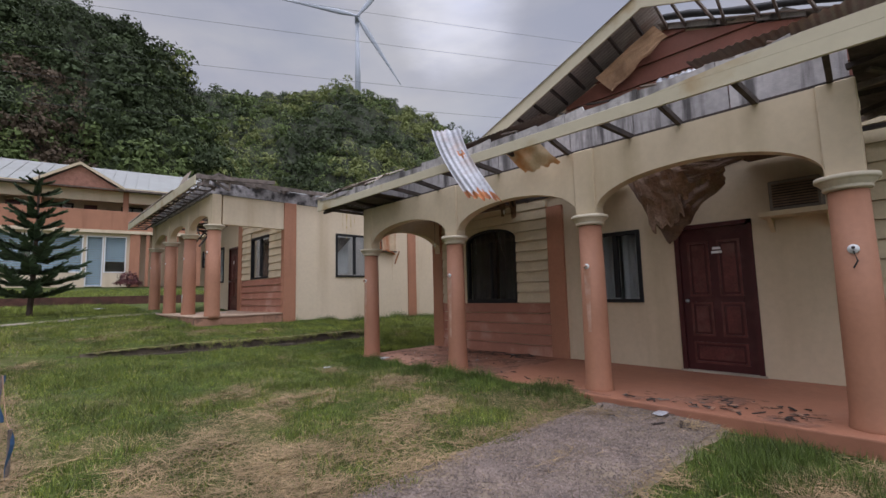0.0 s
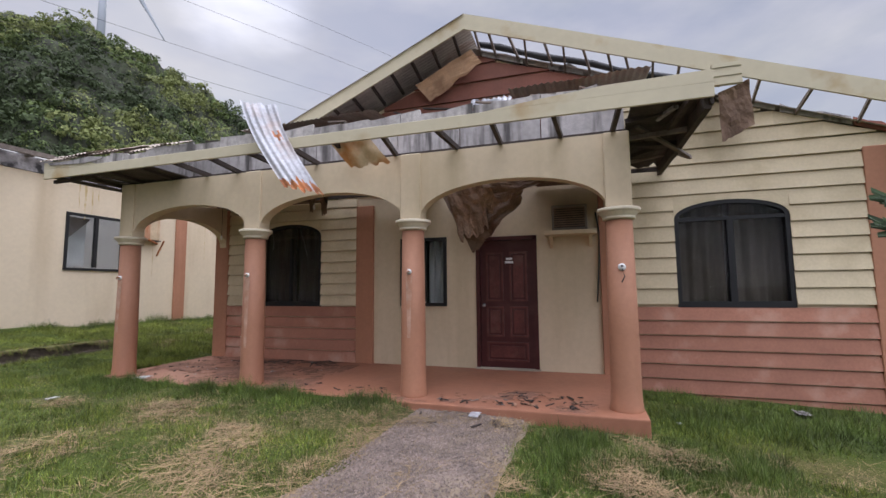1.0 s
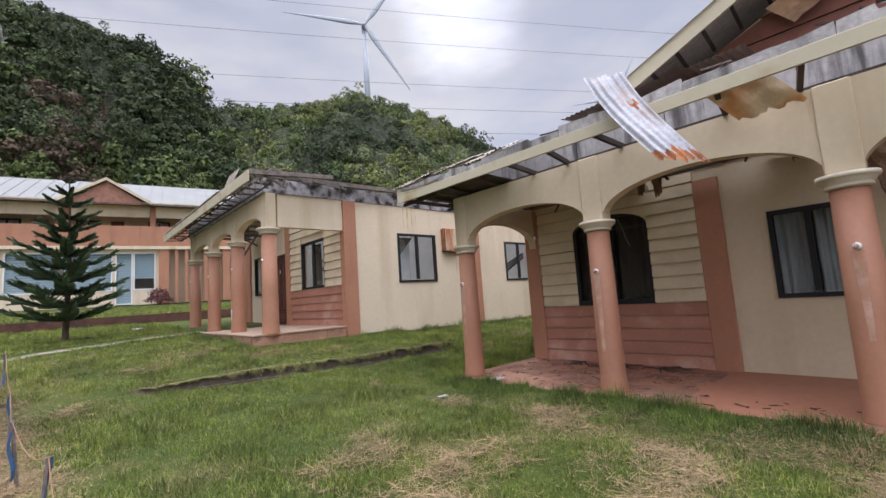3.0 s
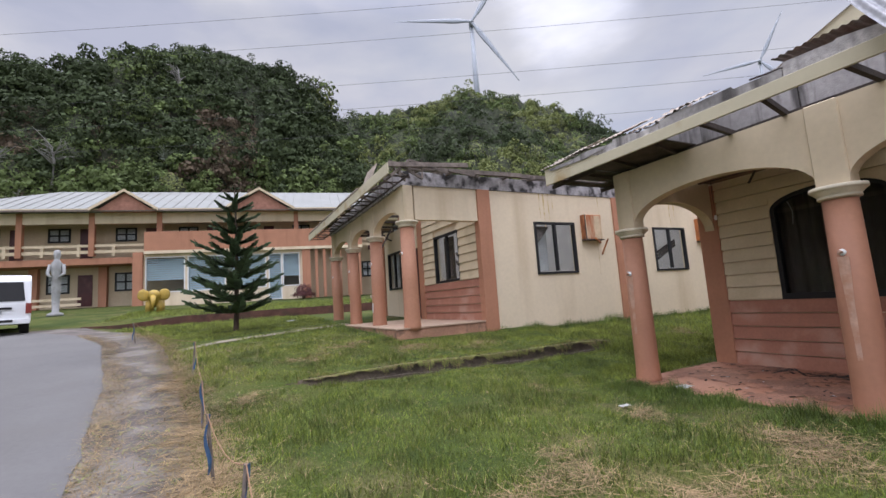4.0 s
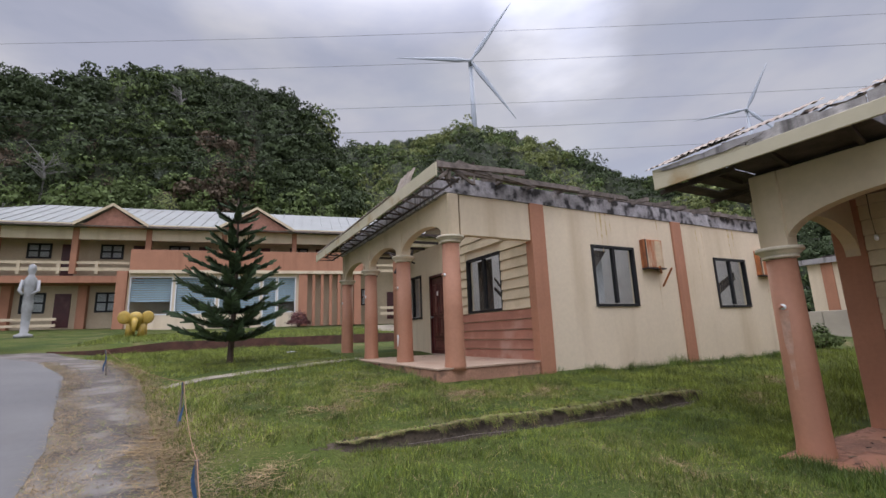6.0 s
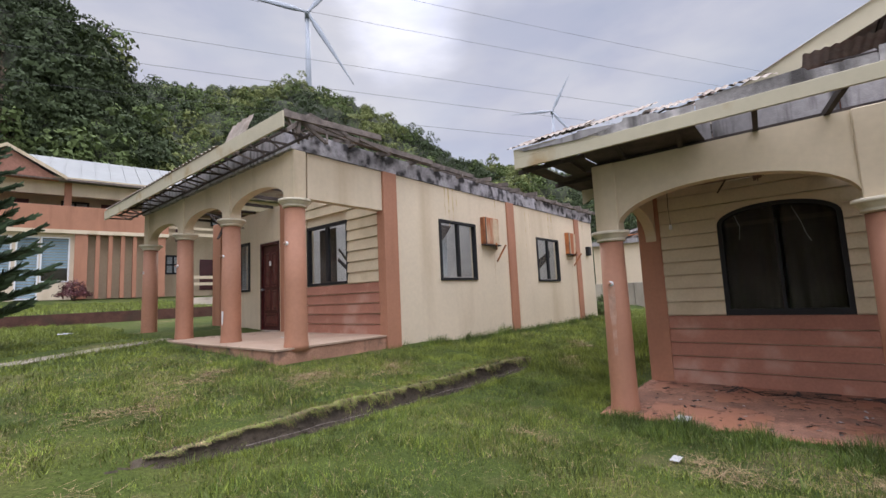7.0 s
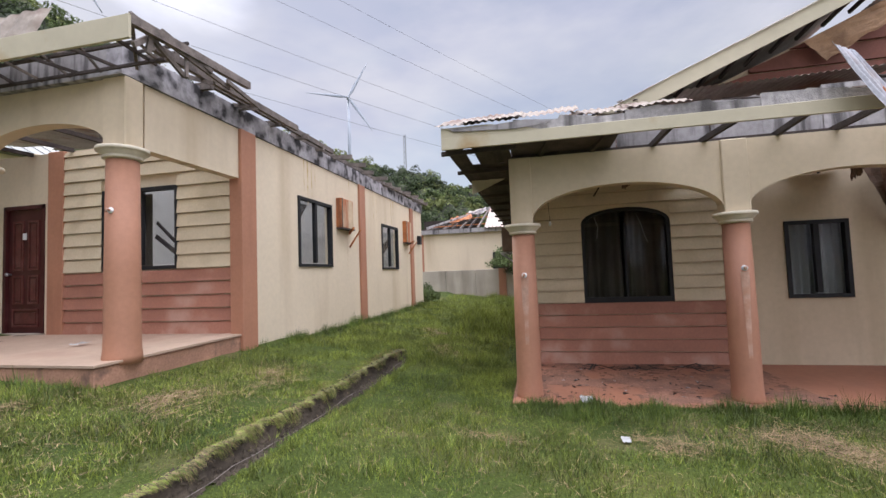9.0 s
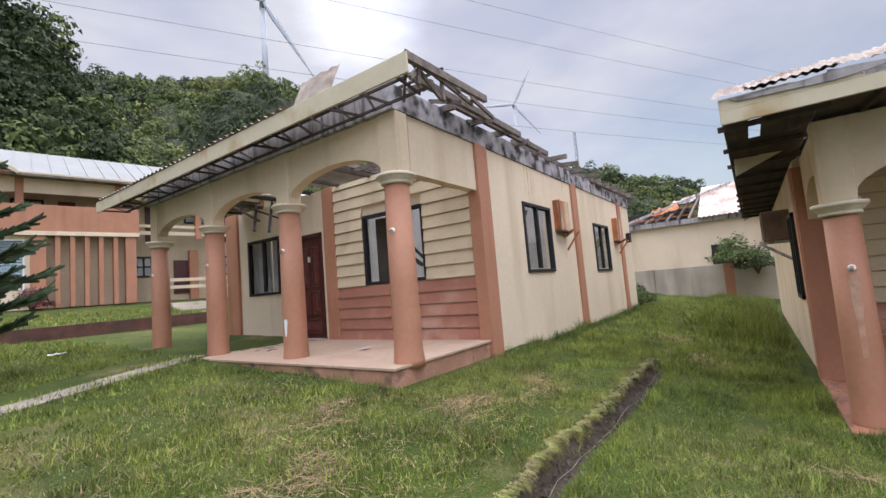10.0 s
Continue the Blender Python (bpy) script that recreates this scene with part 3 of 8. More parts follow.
strip("path", "path", (-0.9, 13.91), (3.1, 16.15), 0.34, "narrow pale concrete path across the lawn")

# ---- cottage kit ----
def window_unit(par, axis, k, u0, u1, z0, z1, rise=0.0, curtain="curtain", name="window", deep=0.14, sash=1):
    """A black window in a wall whose outer face is at k: frame, mullion, panes, curtain. axis 'x': the wall faces -x; 'y': it faces -y."""
    w = 0.055
    def bx(bm, a, b, c, d, e, f):
        if axis == "x":
            box(bm, a, c, e, b, d, f)
        else:
            box(bm, c, a, e, d, b, f)
    top = z1 - rise
    bm = bmesh.new()
    if rise:
        bx(bm, k - 0.03, k + 0.07, u0, u0 + w, z0, top)
        bx(bm, k - 0.03, k + 0.07, u1 - w, u1, z0, top)
        bx(bm, k - 0.035, k + 0.07, u0, u1, z0 - 0.03, z0 + w)
        out, inn = arch_points(u0, u1, top, z1), arch_points(u0 + w, u1 - w, top, z1 - w)
        for i in range(len(out) - 1):
            prism(bm, [out[i], out[i + 1], inn[i + 1], inn[i]], axis, k - 0.03, k + 0.07)
        bmesh.ops.remove_doubles(bm, verts=bm.verts[:], dist=1e-4)
    else:
        ring(bm, axis, k - 0.03, k + 0.07, u0, u1, z0 - 0.02, z1, w)
    frame_ob = part(name, bm, "black", par)
    um = (u0 + u1) / 2
    bm = bmesh.new()
    bx(bm, k - 0.015, k + 0.06, um - (0.018 if rise else 0.035), um + (0.018 if rise else 0.035), z0 + w, top if rise else z1 - w)
    part("mullion", bm, "black", frame_ob)
    for a, b in ((u0 + w, um - 0.035), (um + 0.035, u1 - w)):
        bm = bmesh.new()
        bx(bm, k + 0.02, k + 0.026, a, b, z0 + w, top - 0.03 if rise else z1 - w)
        g = part("pane", bm, "glass", frame_ob)
        g.visible_shadow = False
    if rise:
        bm = bmesh.new()
        prism(bm, [(u0 + w, top + 0.03), *arch_points(u0 + w, u1 - w, top + 0.03, z1 - w)[1:-1], (u1 - w, top + 0.03)], axis, k + 0.02, k + 0.026)
        g = part("pane", bm, "glass", frame_ob)
        g.visible_shadow = False
    if curtain:
        bm = bmesh.new()
        n = 60
        prev = None
        for i in range(n + 1):
            u = u0 - 0.05 + (u1 - u0 + 0.1) * i / n
            off = k + 0.20 + 0.025 * math.sin(i * 0.9) + 0.02 * noise.noise((u * 5, k, 0))
            gap = abs(u - um) < 0.03
            row = [bm.verts.new((off, u, z) if axis == "x" else (u, off, z)) for z in (z0 - 0.1, z1 + 0.05)]
            if prev and not gap:
                bm.faces.new((prev[0], row[0], row[1], prev[1]))
            prev = row
        part("curtain", bm, curtain, frame_ob)
    return frame_ob

def door_unit(par, k, y0, y1, z0, z1, knob_at):
    """A panelled maroon door in a wall that faces -x, closed."""
    f = 0.06
    d = part("door", boxes((k - 0.02, y0, z0, k + 0.1, y0 + f, z1), (k - 0.02, y1 - f, z0, k + 0.1, y1, z1), (k - 0.02, y0, z1 - f, k + 0.1, y1, z1)), "door", par, "dark maroon panelled wooden door, closed")
    bm = boxes((k + 0.03, y0 + f + 0.004, z0 + 0.02, k + 0.07, y1 - f - 0.004, z1 - f - 0.004))
    part("door_leaf", bm, "door", d)
    w = y1 - y0 - 2 * f
    a, c = y0 + f, y1 - f
    m = (a + c) / 2
    h = z1 - z0
    for q in ((a + 0.1, m - 0.05, z0 + 0.50, z0 + 0.98), (m + 0.05, c - 0.1, z0 + 0.50, z0 + 0.98), (a + 0.1, m - 0.05, z0 + 1.06, z1 - 0.25), (m + 0.05, c - 0.1, z0 + 1.06, z1 - 0.25), (a + 0.1, c - 0.1, z0 + 0.12, z0 + 0.42)):
        u0, u1, v0, v1 = q
        bm = ring(bmesh.new(), "x", k + 0.012, k + 0.032, u0, u1, v0, v1, 0.03)
        box(bm, k + 0.02, u0 + 0.06, v0 + 0.06, k + 0.032, u1 - 0.06, v1 - 0.06)
        part("panel", bm, "door_edge", d)
    bm = bmesh.new()
    tube(bm, [(k + 0.03, knob_at, z0 + 1.0), (k - 0.02, knob_at, z0 + 1.0)], 0.012, 8)
    bmesh.ops.create_icosphere(bm, subdivisions=2, radius=0.032, matrix=Matrix.Translation((k - 0.035, knob_at, z0 + 1.0)))
    part("door_knob", bm, "metal", d, "round metal door knob", True)
    part("threshold", boxes((k - 0.06, y0 - 0.02, z0 - 0.005, k + 0.1, y1 + 0.02, z0 + 0.022)), "block", d)
    return d

PLANKS = {}

def plank(par, k, u0, u1, z, h, mat, zr=None, axis="x"):
    """One lapped board on a wall that faces -x: proud at the bottom, with an open groove above it. zr: lower top at either end under a slope."""
    key = (round(u1 - u0, 3), round(h, 3), mat)
    if zr is None and key in PLANKS:
        me = PLANKS[key]
    else:
        L = u1 - u0
        t0, t1 = (h, h) if zr is None else zr
        bm = bmesh.new()
        lo, hi, gap = 0.052, 0.030, 0.018
        v = [bm.verts.new(p) for p in ((-lo, 0, 0), (0.002, 0, 0), (0.002, 0, max(0.004, t0 - gap)), (-hi, 0, max(0.004, t0 - gap)), (-lo, L, 0), (0.002, L, 0), (0.002, L, max(0.004, t1 - gap)), (-hi, L, max(0.004, t1 - gap)))]
        for f in ((0, 1, 2, 3), (4, 7, 6, 5), (0, 3, 7, 4), (1, 5, 6, 2), (0, 4, 5, 1), (3, 2, 6, 7)):
            bm.faces.new([v[i] for i in f])
        me = to_mesh("plank", bm, mat)
        if zr is None:
            PLANKS[key] = me
    ob = new("plank", me)
    ob.location = (k, u0, z)
    return hang(ob, par)

def siding(par, k, u0, u1, z0, z1, h, mat, holes=(), slope=None):
    """Rows of lapped boards with gaps for holes (u0, u1, z0, z1); slope(u) gives the height of the cut above."""
    z = z0
    while z < z1 - 0.02:
        hh = min(h, z1 - z)
        segs = [(u0, u1)]
        for a, b, c, d in holes:
            if c < z + hh - 0.01 and d > z + 0.01:
                segs = [s for p, q in segs for s in ((p, min(q, a)), (max(p, b), q)) if s[1] - s[0] > 0.03]
        for a, b in segs:
            if slope is None:
                plank(par, k, a, b, z, hh, mat)
                continue
            n = 24
            ok = [a + (b - a) * i / n for i in range(n + 1) if slope(a + (b - a) * i / n) > z + 0.02]
            if not ok:
                continue
            p, q = ok[0], ok[-1]
            if q - p < 0.05:
                continue
            full = [u for u in ok if slope(u) >= z + hh]
            if not full:
                m = max(ok, key=slope)
                for s, e in ((p, m), (m, q)):
                    if e - s > 0.04:
                        plank(par, k, s, e, z, hh, mat, (min(hh, slope(s) - z), min(hh, slope(e) - z)))
                continue
            f0, f1 = full[0], full[-1]
            if f0 - p > 0.04:
                plank(par, k, p, f0, z, hh, mat, (max(0.01, min(hh, slope(p) - z)), hh))
            else:
                f0 = p
            if q - f1 > 0.04:
                plank(par, k, f1, q, z, hh, mat, (hh, max(0.01, min(hh, slope(q) - z))))
            else:
                f1 = q
            if f1 - f0 > 0.05:
                plank(par, k, f0, f1, z, hh, mat, (hh, hh))
        z += hh

def spandrel(par, k, u0, u1, zs, zt, mat, head):
    """Fills the corners above an arched window's head."""
    pts = arch_points(u0, u1, zs, zt)
    half = len(pts) // 2
    for run in (pts[:half + 1], pts[half:]):
        outer = (run[0][0], head) if run[0][0] == u0 else (run[-1][0], head)
        top = (run[-1][0], head) if run[0][0] == u0 else (run[0][0], head)
        line = run + [top, outer] if run[0][0] == u0 else run + [outer, top]
        part("window_head", prism(bmesh.new(), line, "x", k - 0.038, k + 0.05), mat, par)

def column(par, x, y, z0, z1, r, zpier, fitting=True):
    """A salmon column with a moulded cream capital and the square pier above it."""
    h = z1 - z0
    c = part("column", lathe(bmesh.new(), [(r * 1.16, z0 - 0.05), (r * 1.13, z0 + 0.03), (r * 1.08, z0 + 0.09), (r * 1.05, z0 + 0.22), (r * 1.03, z0 + h * 0.4), (r * 0.95, z1 - 0.13)], x, y, 28), "column", par, "round salmon-painted column with faded streaks", True)
    part("capital", lathe(bmesh.new(), [(r * 0.98, z1 - 0.125), (r * 1.15, z1 - 0.117), (r * 1.18, z1 - 0.102), (r * 1.12, z1 - 0.096), (r * 1.18, z1 - 0.082), (r * 1.38, z1 - 0.052), (r * 1.40, z1 - 0.042), (r * 1.52, z1 - 0.038), (r * 1.54, z1 - 0.025), (r * 1.52, z1)], x, y, 32), "capital", c, "moulded cream capital", True)
    return c

def arcade(par, ys, xf, xb, zs, zt, ztop, mat, pier=0.27):
    """Arches along y between piers centred on ys, from the face xf to the back xb."""
    for a, b in zip(ys, ys[1:]):
        bm = bmesh.new()
        run = [(a, zs), *arch_points(a + pier * 0.45, b - pier * 0.45, zs + 0.02, zt, 24), (b, zs)]
        for p, q in zip(run, run[1:]):
            prism(bm, [p, q, (q[0], ztop), (p[0], ztop)], "x", xf, xb)
        bmesh.ops.remove_doubles(bm, verts=bm.verts[:], dist=1e-4)
        part("arch", bm, mat, par)
    for y in ys:
        part("pier", bevelled(boxes((xf - 0.03, y - pier / 2, zs, xb + 0.03, y + pier / 2, ztop)), 0.01, 1), mat, par)

def side_arch(par, y0, y1, x0, x1, zs, zt, ztop, mat):
    bm = bmesh.new()
    run = arch_points(x0, x1, zs, zt, 18)
    for p, q in zip(run, run[1:]):
        prism(bm, [p, q, (q[0], ztop), (p[0], ztop)], "y", y0, y1)
    bmesh.ops.remove_doubles(bm, verts=bm.verts[:], dist=1e-4)
    part("arch", bm, mat, par)

def corrugated(par, name, mat, corner, along, down, pitch=0.076, depth=0.018, tear=0.0, label="", seed=0, curl=0.0, hollow=0.0, endrust=None, twist=(0, 0, 0), crumple=0.0):
    """A ribbed iron sheet: corner, vector across the ribs, vector along them; ragged at the far end by tear, curled out by curl."""
    corner, along, down, twist = Vector(corner), Vector(along), Vector(down), Vector(twist)
    nrm = along.cross(down).normalized()
    n = max(8, int(along.length / pitch * 6))
    rows = 12
    bm = bmesh.new()
    grid = []
    for j in range(rows + 1):
        row = []
        for i in range(n + 1):
            s, t = i / n, j / rows
            rag = tear * (0.5 + noise.noise((s * 7, seed, 1)) + 0.5 * noise.noise((s * 23, seed, 4)))
            p = corner + (along + twist * t) * s - twist * (t * 0.5) + down * (t * (1 - rag * ease((t - 0.5) * 2)))
            p += nrm * (depth * 0.5 * (1 if not crumple else 0.55 + 0.9 * noise.noise((s * 1.5, t * 2.5, seed + 3))) * math.sin(2 * math.pi * s * along.length / pitch) + crumple * noise.noise((s * 2.2, t * 4, seed + 7)) + curl * (t - 0.4) * abs(t - 0.4) * 2 + hollow * (2 * s - 1) ** 2 + 0.02 * noise.noise((s * 3, t * 3, seed)))
            row.append(bm.verts.new(p))
        grid.append(row)
    for a, b in zip(grid, grid[1:]):
        for i in range(n):
            bm.faces.new((a[i], a[i + 1], b[i + 1], b[i]))
    ob = part(name, bm, mat, par, label, True) if par else solo(name, bm, mat, label, "iron sheet", smooth=True)
    if endrust:
        ob.data.materials.append(M[endrust])
        for p in ob.data.polygons:
            t, s = divmod(p.index, n)
            if t > rows - 1.5 + 1.6 * noise.noise((s * 0.21, seed, 5)):
                p.material_index = 1
    return ob

# ---- the nearer cottage ----
WX = 7.10                      # its front wall
H1 = thing("cottage", (WX, 2.4, 0.0), "single-storey cream and salmon cottage with arched porch and wrecked roof", "house")
F1 = 0.10                      # porch floor
A_X, R1 = 5.18, 0.145          # column line
COLS1 = (0.42, 2.81, 5.20, 7.60)
SPR1, CRN1, TOP1 = 2.215, 2.645, 3.05
RIDGE_Y, RIDGE_Z, SL_R, SL_L = 2.45, 5.34, 0.368, 0.425
def gable1(y):
    return RIDGE_Z - (SL_R * (RIDGE_Y - y) if y < RIDGE_Y else SL_L * (y - RIDGE_Y))
WA, WB, WR, DR = (5.37, 6.72, 1.10, 2.60), (2.97, 3.80, 1.10, 2.23), (-1.86, -0.46, 1.11, 2.58), (1.49, 2.47, 0.10, 2.20)
bm = panel_wall(bmesh.new(), "x", WX, WX + 0.15, -3.0, 7.76, -0.35, 3.05, [WA, WB, WR, DR])
prism(bm, [(-3.0, 3.05), (7.76, 3.05), (RIDGE_Y, RIDGE_Z)], "x", WX, WX + 0.15)
part("wall", bm, "cream", H1)
for q in ((WX + 0.15, 7.61, -0.3, 17.0, 7.76, 3.05), (WX + 0.15, -3.0, -0.4, 17.0, -2.85, 3.05), (17.0, -3.0, -0.3, 17.15, 7.76, 3.05),):
    part("wall", boxes(q), "cream", H1)
for q in ((WX + 0.15, 4.4, 0.1, 11.0, 4.5, 3.0), (WX + 0.15, 0.3, 0.1, 11.0, 0.4, 3.0), (11.0, -2.85, 0.1, 11.1, 7.6, 3.0), (WX + 0.15, -2.85, 0.02, 11.0, 7.6, 0.1), (WX + 0.15, -2.85, 2.98, 11.0, 7.6, 3.05),):
    part("room_shell", boxes(q), "room", H1)
# boards: lower salmon, upper cream, gable brown
siding(H1, WX, 4.64, 7.48, 0.10, 1.085, 0.197, "pink_plank")
siding(H1, WX, 4.64, 7.48, 1.085, 3.02, 0.197, "cream_plank", [(*WA[:3], 2.58)])
siding(H1, WX, -2.70, 0.33, -0.30, 1.11, 0.2, "pink_plank")
siding(H1, WX, -2.70, 0.33, 1.125, 3.12, 0.2222, "cream_plank", [WR])
siding(H1, WX, -3.0, 0.33, 3.125, 5.3, 0.2222, "cream_plank", slope=gable1)
siding(H1, WX, 0.34, 7.3, 3.05, 5.32, 0.30, "brown_plank", slope=gable1)
spandrel(H1, WX, WA[0], WA[1], 2.34, 2.60, "cream_plank", 2.645)
spandrel(H1, WX, WR[0], WR[1], 2.32, 2.58, "cream_plank", 2.664)
window_unit(H1, "x", WX, *WA[:3], 2.60, 0.26, "curtain_dark")
for pts in (((6.50, 2.46), (6.45, 2.30), (6.47, 2.12)), ((5.86, 2.50), (5.78, 2.28), (5.75, 2.14), (5.70, 2.02))):
    part("crack", tube(bmesh.new(), [(WX + 0.012, u, z) for u, z in pts], 0.0028, 4), "paper", H1)
window_unit(H1, "x", WX, *WB[:3], 2.23, 0.0, "curtain")
wr = window_unit(H1, "x", WX, *WR[:3], 2.58, 0.26, "curtain_dark")
part("transom", boxes((WX - 0.02, WR[0] + 0.055, 2.295, WX + 0.06, WR[1] - 0.055, 2.345)), "black", wr)
part("mullion", boxes((WX - 0.018, -1.20, WR[2] + 0.055, WX + 0.055, -1.12, 2.294)), "black", wr)
door_unit(H1, WX, *DR, 2.34)
for y0, y1, zt in ((4.31, 4.64, 2.85), (7.47, 7.79, 2.95), (0.32, 0.56, 2.95), (-3.03, -2.69, 3.16)):
    part("pilaster", bevelled(boxes((WX - 0.06, y0, -0.35 if y0 < 0 else 0.05, WX + 0.02, y1, zt)), 0.008, 1), "salmon", H1, "flat salmon pilaster")
part("pilaster", boxes((WX + 0.02, 7.765, -0.2, WX + 0.30, 7.80, 2.95)), "salmon", H1)
# porch
part("porch_floor", bevelled(boxes((4.84, 0.24, -0.25, WX - 0.001, 7.80, F1)), 0.015, 2), "porch", H1, "red-painted concrete porch floor, dusty and stained")
for y in COLS1:
    column(H1, A_X, y, F1, SPR1, R1, TOP1)
arcade(H1, COLS1, 5.11, 5.27, SPR1, CRN1, TOP1, "cream")
side_arch(H1, 7.53, 7.68, 5.28, WX - 0.06, SPR1, CRN1, TOP1, "cream")
part("lintel", boxes((5.28, 0.34, 2.45, WX - 0.001, 0.48, TOP1)), "cream", H1)
# weathered board band above the beam, and the eaves fascia
y = COLS1[0] - 0.1
rng = random.Random(4)
while y < 7.7:
    L = min(rng.uniform(0.8, 1.25), 7.72 - y)
    part("soffit_board", boxes((5.20, y, TOP1 + 0.005, 5.225, y + L - 0.012, (3.58 if y < 5.6 else 3.46) + rng.uniform(-0.05, 0.04))), "panel_white", H1, "weathered grey-white board")
    y += L
FX, FZ0, FZ1 = 4.44, 3.05, 3.30
part("fascia", bevelled(boxes((FX - 0.015, -0.36, FZ0, FX + 0.015, 8.45, 3.185)), 0.004, 1), "fascia", H1, "faded cream fascia board with rust stains")
part("fascia", prism(bmesh.new(), [(-0.36, 3.186), (1.75, 3.186), (1.2, 3.24), (0.55, FZ1 - 0.01), (-0.36, FZ1)], "x", FX - 0.014, FX + 0.014), "fascia", H1, "faded cream upper fascia board, broken off")
part("fascia", prism(bmesh.new(), [(7.35, 3.186), (8.45, 3.186), (8.45, FZ1), (7.9, FZ1 - 0.005), (7.6, 3.25)], "x", FX - 0.014, FX + 0.014), "fascia", H1, "faded cream upper fascia board, broken off")
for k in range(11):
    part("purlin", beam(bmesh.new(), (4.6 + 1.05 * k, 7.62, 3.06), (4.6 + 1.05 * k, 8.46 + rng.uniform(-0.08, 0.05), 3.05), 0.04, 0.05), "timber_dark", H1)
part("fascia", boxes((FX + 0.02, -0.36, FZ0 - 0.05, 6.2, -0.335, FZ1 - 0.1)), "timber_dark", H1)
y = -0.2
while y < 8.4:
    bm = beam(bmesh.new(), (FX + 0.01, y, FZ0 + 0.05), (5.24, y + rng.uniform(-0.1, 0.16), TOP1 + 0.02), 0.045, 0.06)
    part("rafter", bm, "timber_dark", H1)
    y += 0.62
# near-black lining closes the eaves and paints the shadow of this band
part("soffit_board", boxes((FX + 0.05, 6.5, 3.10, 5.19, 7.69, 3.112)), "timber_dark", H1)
# weathered boards standing behind the fascia, broken along the top
y = -0.3
while y < 8.0:
    L = rng.uniform(0.5, 1.5)
    pts = [(y, FZ0 + 0.1), (y + L - 0.008, FZ0 + 0.1)]
    for q in (0.995, 0.72, 0.7, 0.35, 0.33, 0.0):
        pts.append((y + L * q - (0.008 if q > 0.9 else 0), FZ1 + rng.uniform(-0.035, 0.03)))
    part("backing_board", prism(bmesh.new(), pts, "x", FX + 0.02, FX + 0.045), "board_mould", H1, "grey mouldy board behind the fascia")
    y += L
# thin broken strip of lining left on the fascia
part("lining_strip", prism(bmesh.new(), [(7.25, 3.24), (7.6, 3.21), (8.3, 3.245), (8.36, 3.285), (7.9, 3.275), (7.5, 3.30), (7.2, 3.27)], "x", FX - 0.03, FX - 0.018), "panel_white", H1)
part("batten", beam(bmesh.new(), (5.17, 0.3, 3.075), (5.17, 7.7, 3.075), 0.04, 0.03), "timber_dark", H1)
# splinters and scraps along the broken edge
for k in range(46):
    yy = rng.uniform(-0.3, 7.2)
    part("splinter", beam(bmesh.new(), (FX + rng.uniform(0.05, 0.12), yy, FZ1 + rng.uniform(-0.03, 0.03)), (FX + rng.uniform(0.06, 0.3), yy + rng.uniform(0.06, 0.42), FZ1 + rng.uniform(-0.01, 0.08)), rng.uniform(0.015, 0.04), 0.014), ("timber_dark", "timber", "panel_white", "timber_dark", "sheet_tan")[k % 5], H1)
for k in range(30):
    yy = rng.uniform(0.4, 6.6)
    part("splinter", beam(bmesh.new(), (WX - 0.06, yy, min(gable1(yy) - 0.05, 3.80) + rng.uniform(0, 0.08)), (WX - 0.10, yy + rng.uniform(0.1, 0.4), min(gable1(yy), 3.86) + rng.uniform(0.0, 0.1)), 0.03, 0.02), ("timber_dark", "timber", "sheet_tan")[k % 3], H1)
# a frame of purlins under the corner of the eaves
for k in range(7):
    part("purlin", beam(bmesh.new(), (5.0 + 0.33 * k + rng.uniform(-0.1, 0.1), 0.33, 3.10 + rng.uniform(-0.06, 0.08)), (5.0 + 0.33 * k + rng.uniform(-0.25, 0.25), -0.36 + rng.uniform(-0.08, 0.3), 3.06 + rng.uniform(-0.10, 0.14)), 0.045, 0.05), "timber" if k % 2 else "timber_dark", H1)
for a, b in (((4.7, -0.1, 3.1), (6.3, 0.25, 3.28)), ((5.2, 0.2, 3.12), (5.9, -0.45, 2.92)), ((4.9, 0.3, 3.3), (6.0, -0.3, 3.12)), ((6.1, 0.2, 3.3), (6.5, -0.6, 3.06))):
    part("batten", beam(bmesh.new(), a, b, 0.05, 0.03), "panel_white" if a[0] < 5 else "timber", H1)
part("rafter", beam(bmesh.new(), (4.5, -0.32, 3.04), (7.05, -0.3, 3.06), 0.06, 0.14), "timber_dark", H1)
for x in (5.6, 6.2, 6.8):
    part("ceiling_joist", beam(bmesh.new(), (x, 0.5, 3.0), (x, 7.6, 3.0), 0.05, 0.07), "timber_dark", H1)
for k in range(9):
    part("ceiling_joist", beam(bmesh.new(), (5.3, 0.8 + 0.85 * k, 3.05), (7.08, 0.8 + 0.85 * k, 3.05), 0.05, 0.07), "timber_dark", H1)
part("ceiling_panel", boxes((5.32, 5.3, 2.93, 6.0, 7.5, 2.945)), "panel_white", H1)
# ceiling boards; their spread is also set to keep sky light out
for x0, y0, x1, y1 in ((6.02, 5.3, 7.05, 7.5), (5.32, 3.72, 6.6, 5.28), (5.82, 3.05, 7.05, 3.70), (6.12, 0.52, 7.05, 1.48)):
    part("ceiling_panel", boxes((x0, y0, 2.972, x1, y1, 2.984)), "ply_dark", H1, "dark water-stained ceiling plywood")
for y0, y1, x1 in ((0.52, 1.45, 7.05), (3.05, 3.7, 5.8), (1.5, 3.0, 6.1)):
    part("ceiling_panel", boxes((5.32, y0, 2.955, x1, y1, 2.967)), "ply_dark", H1, "dark water-stained ceiling plywood")
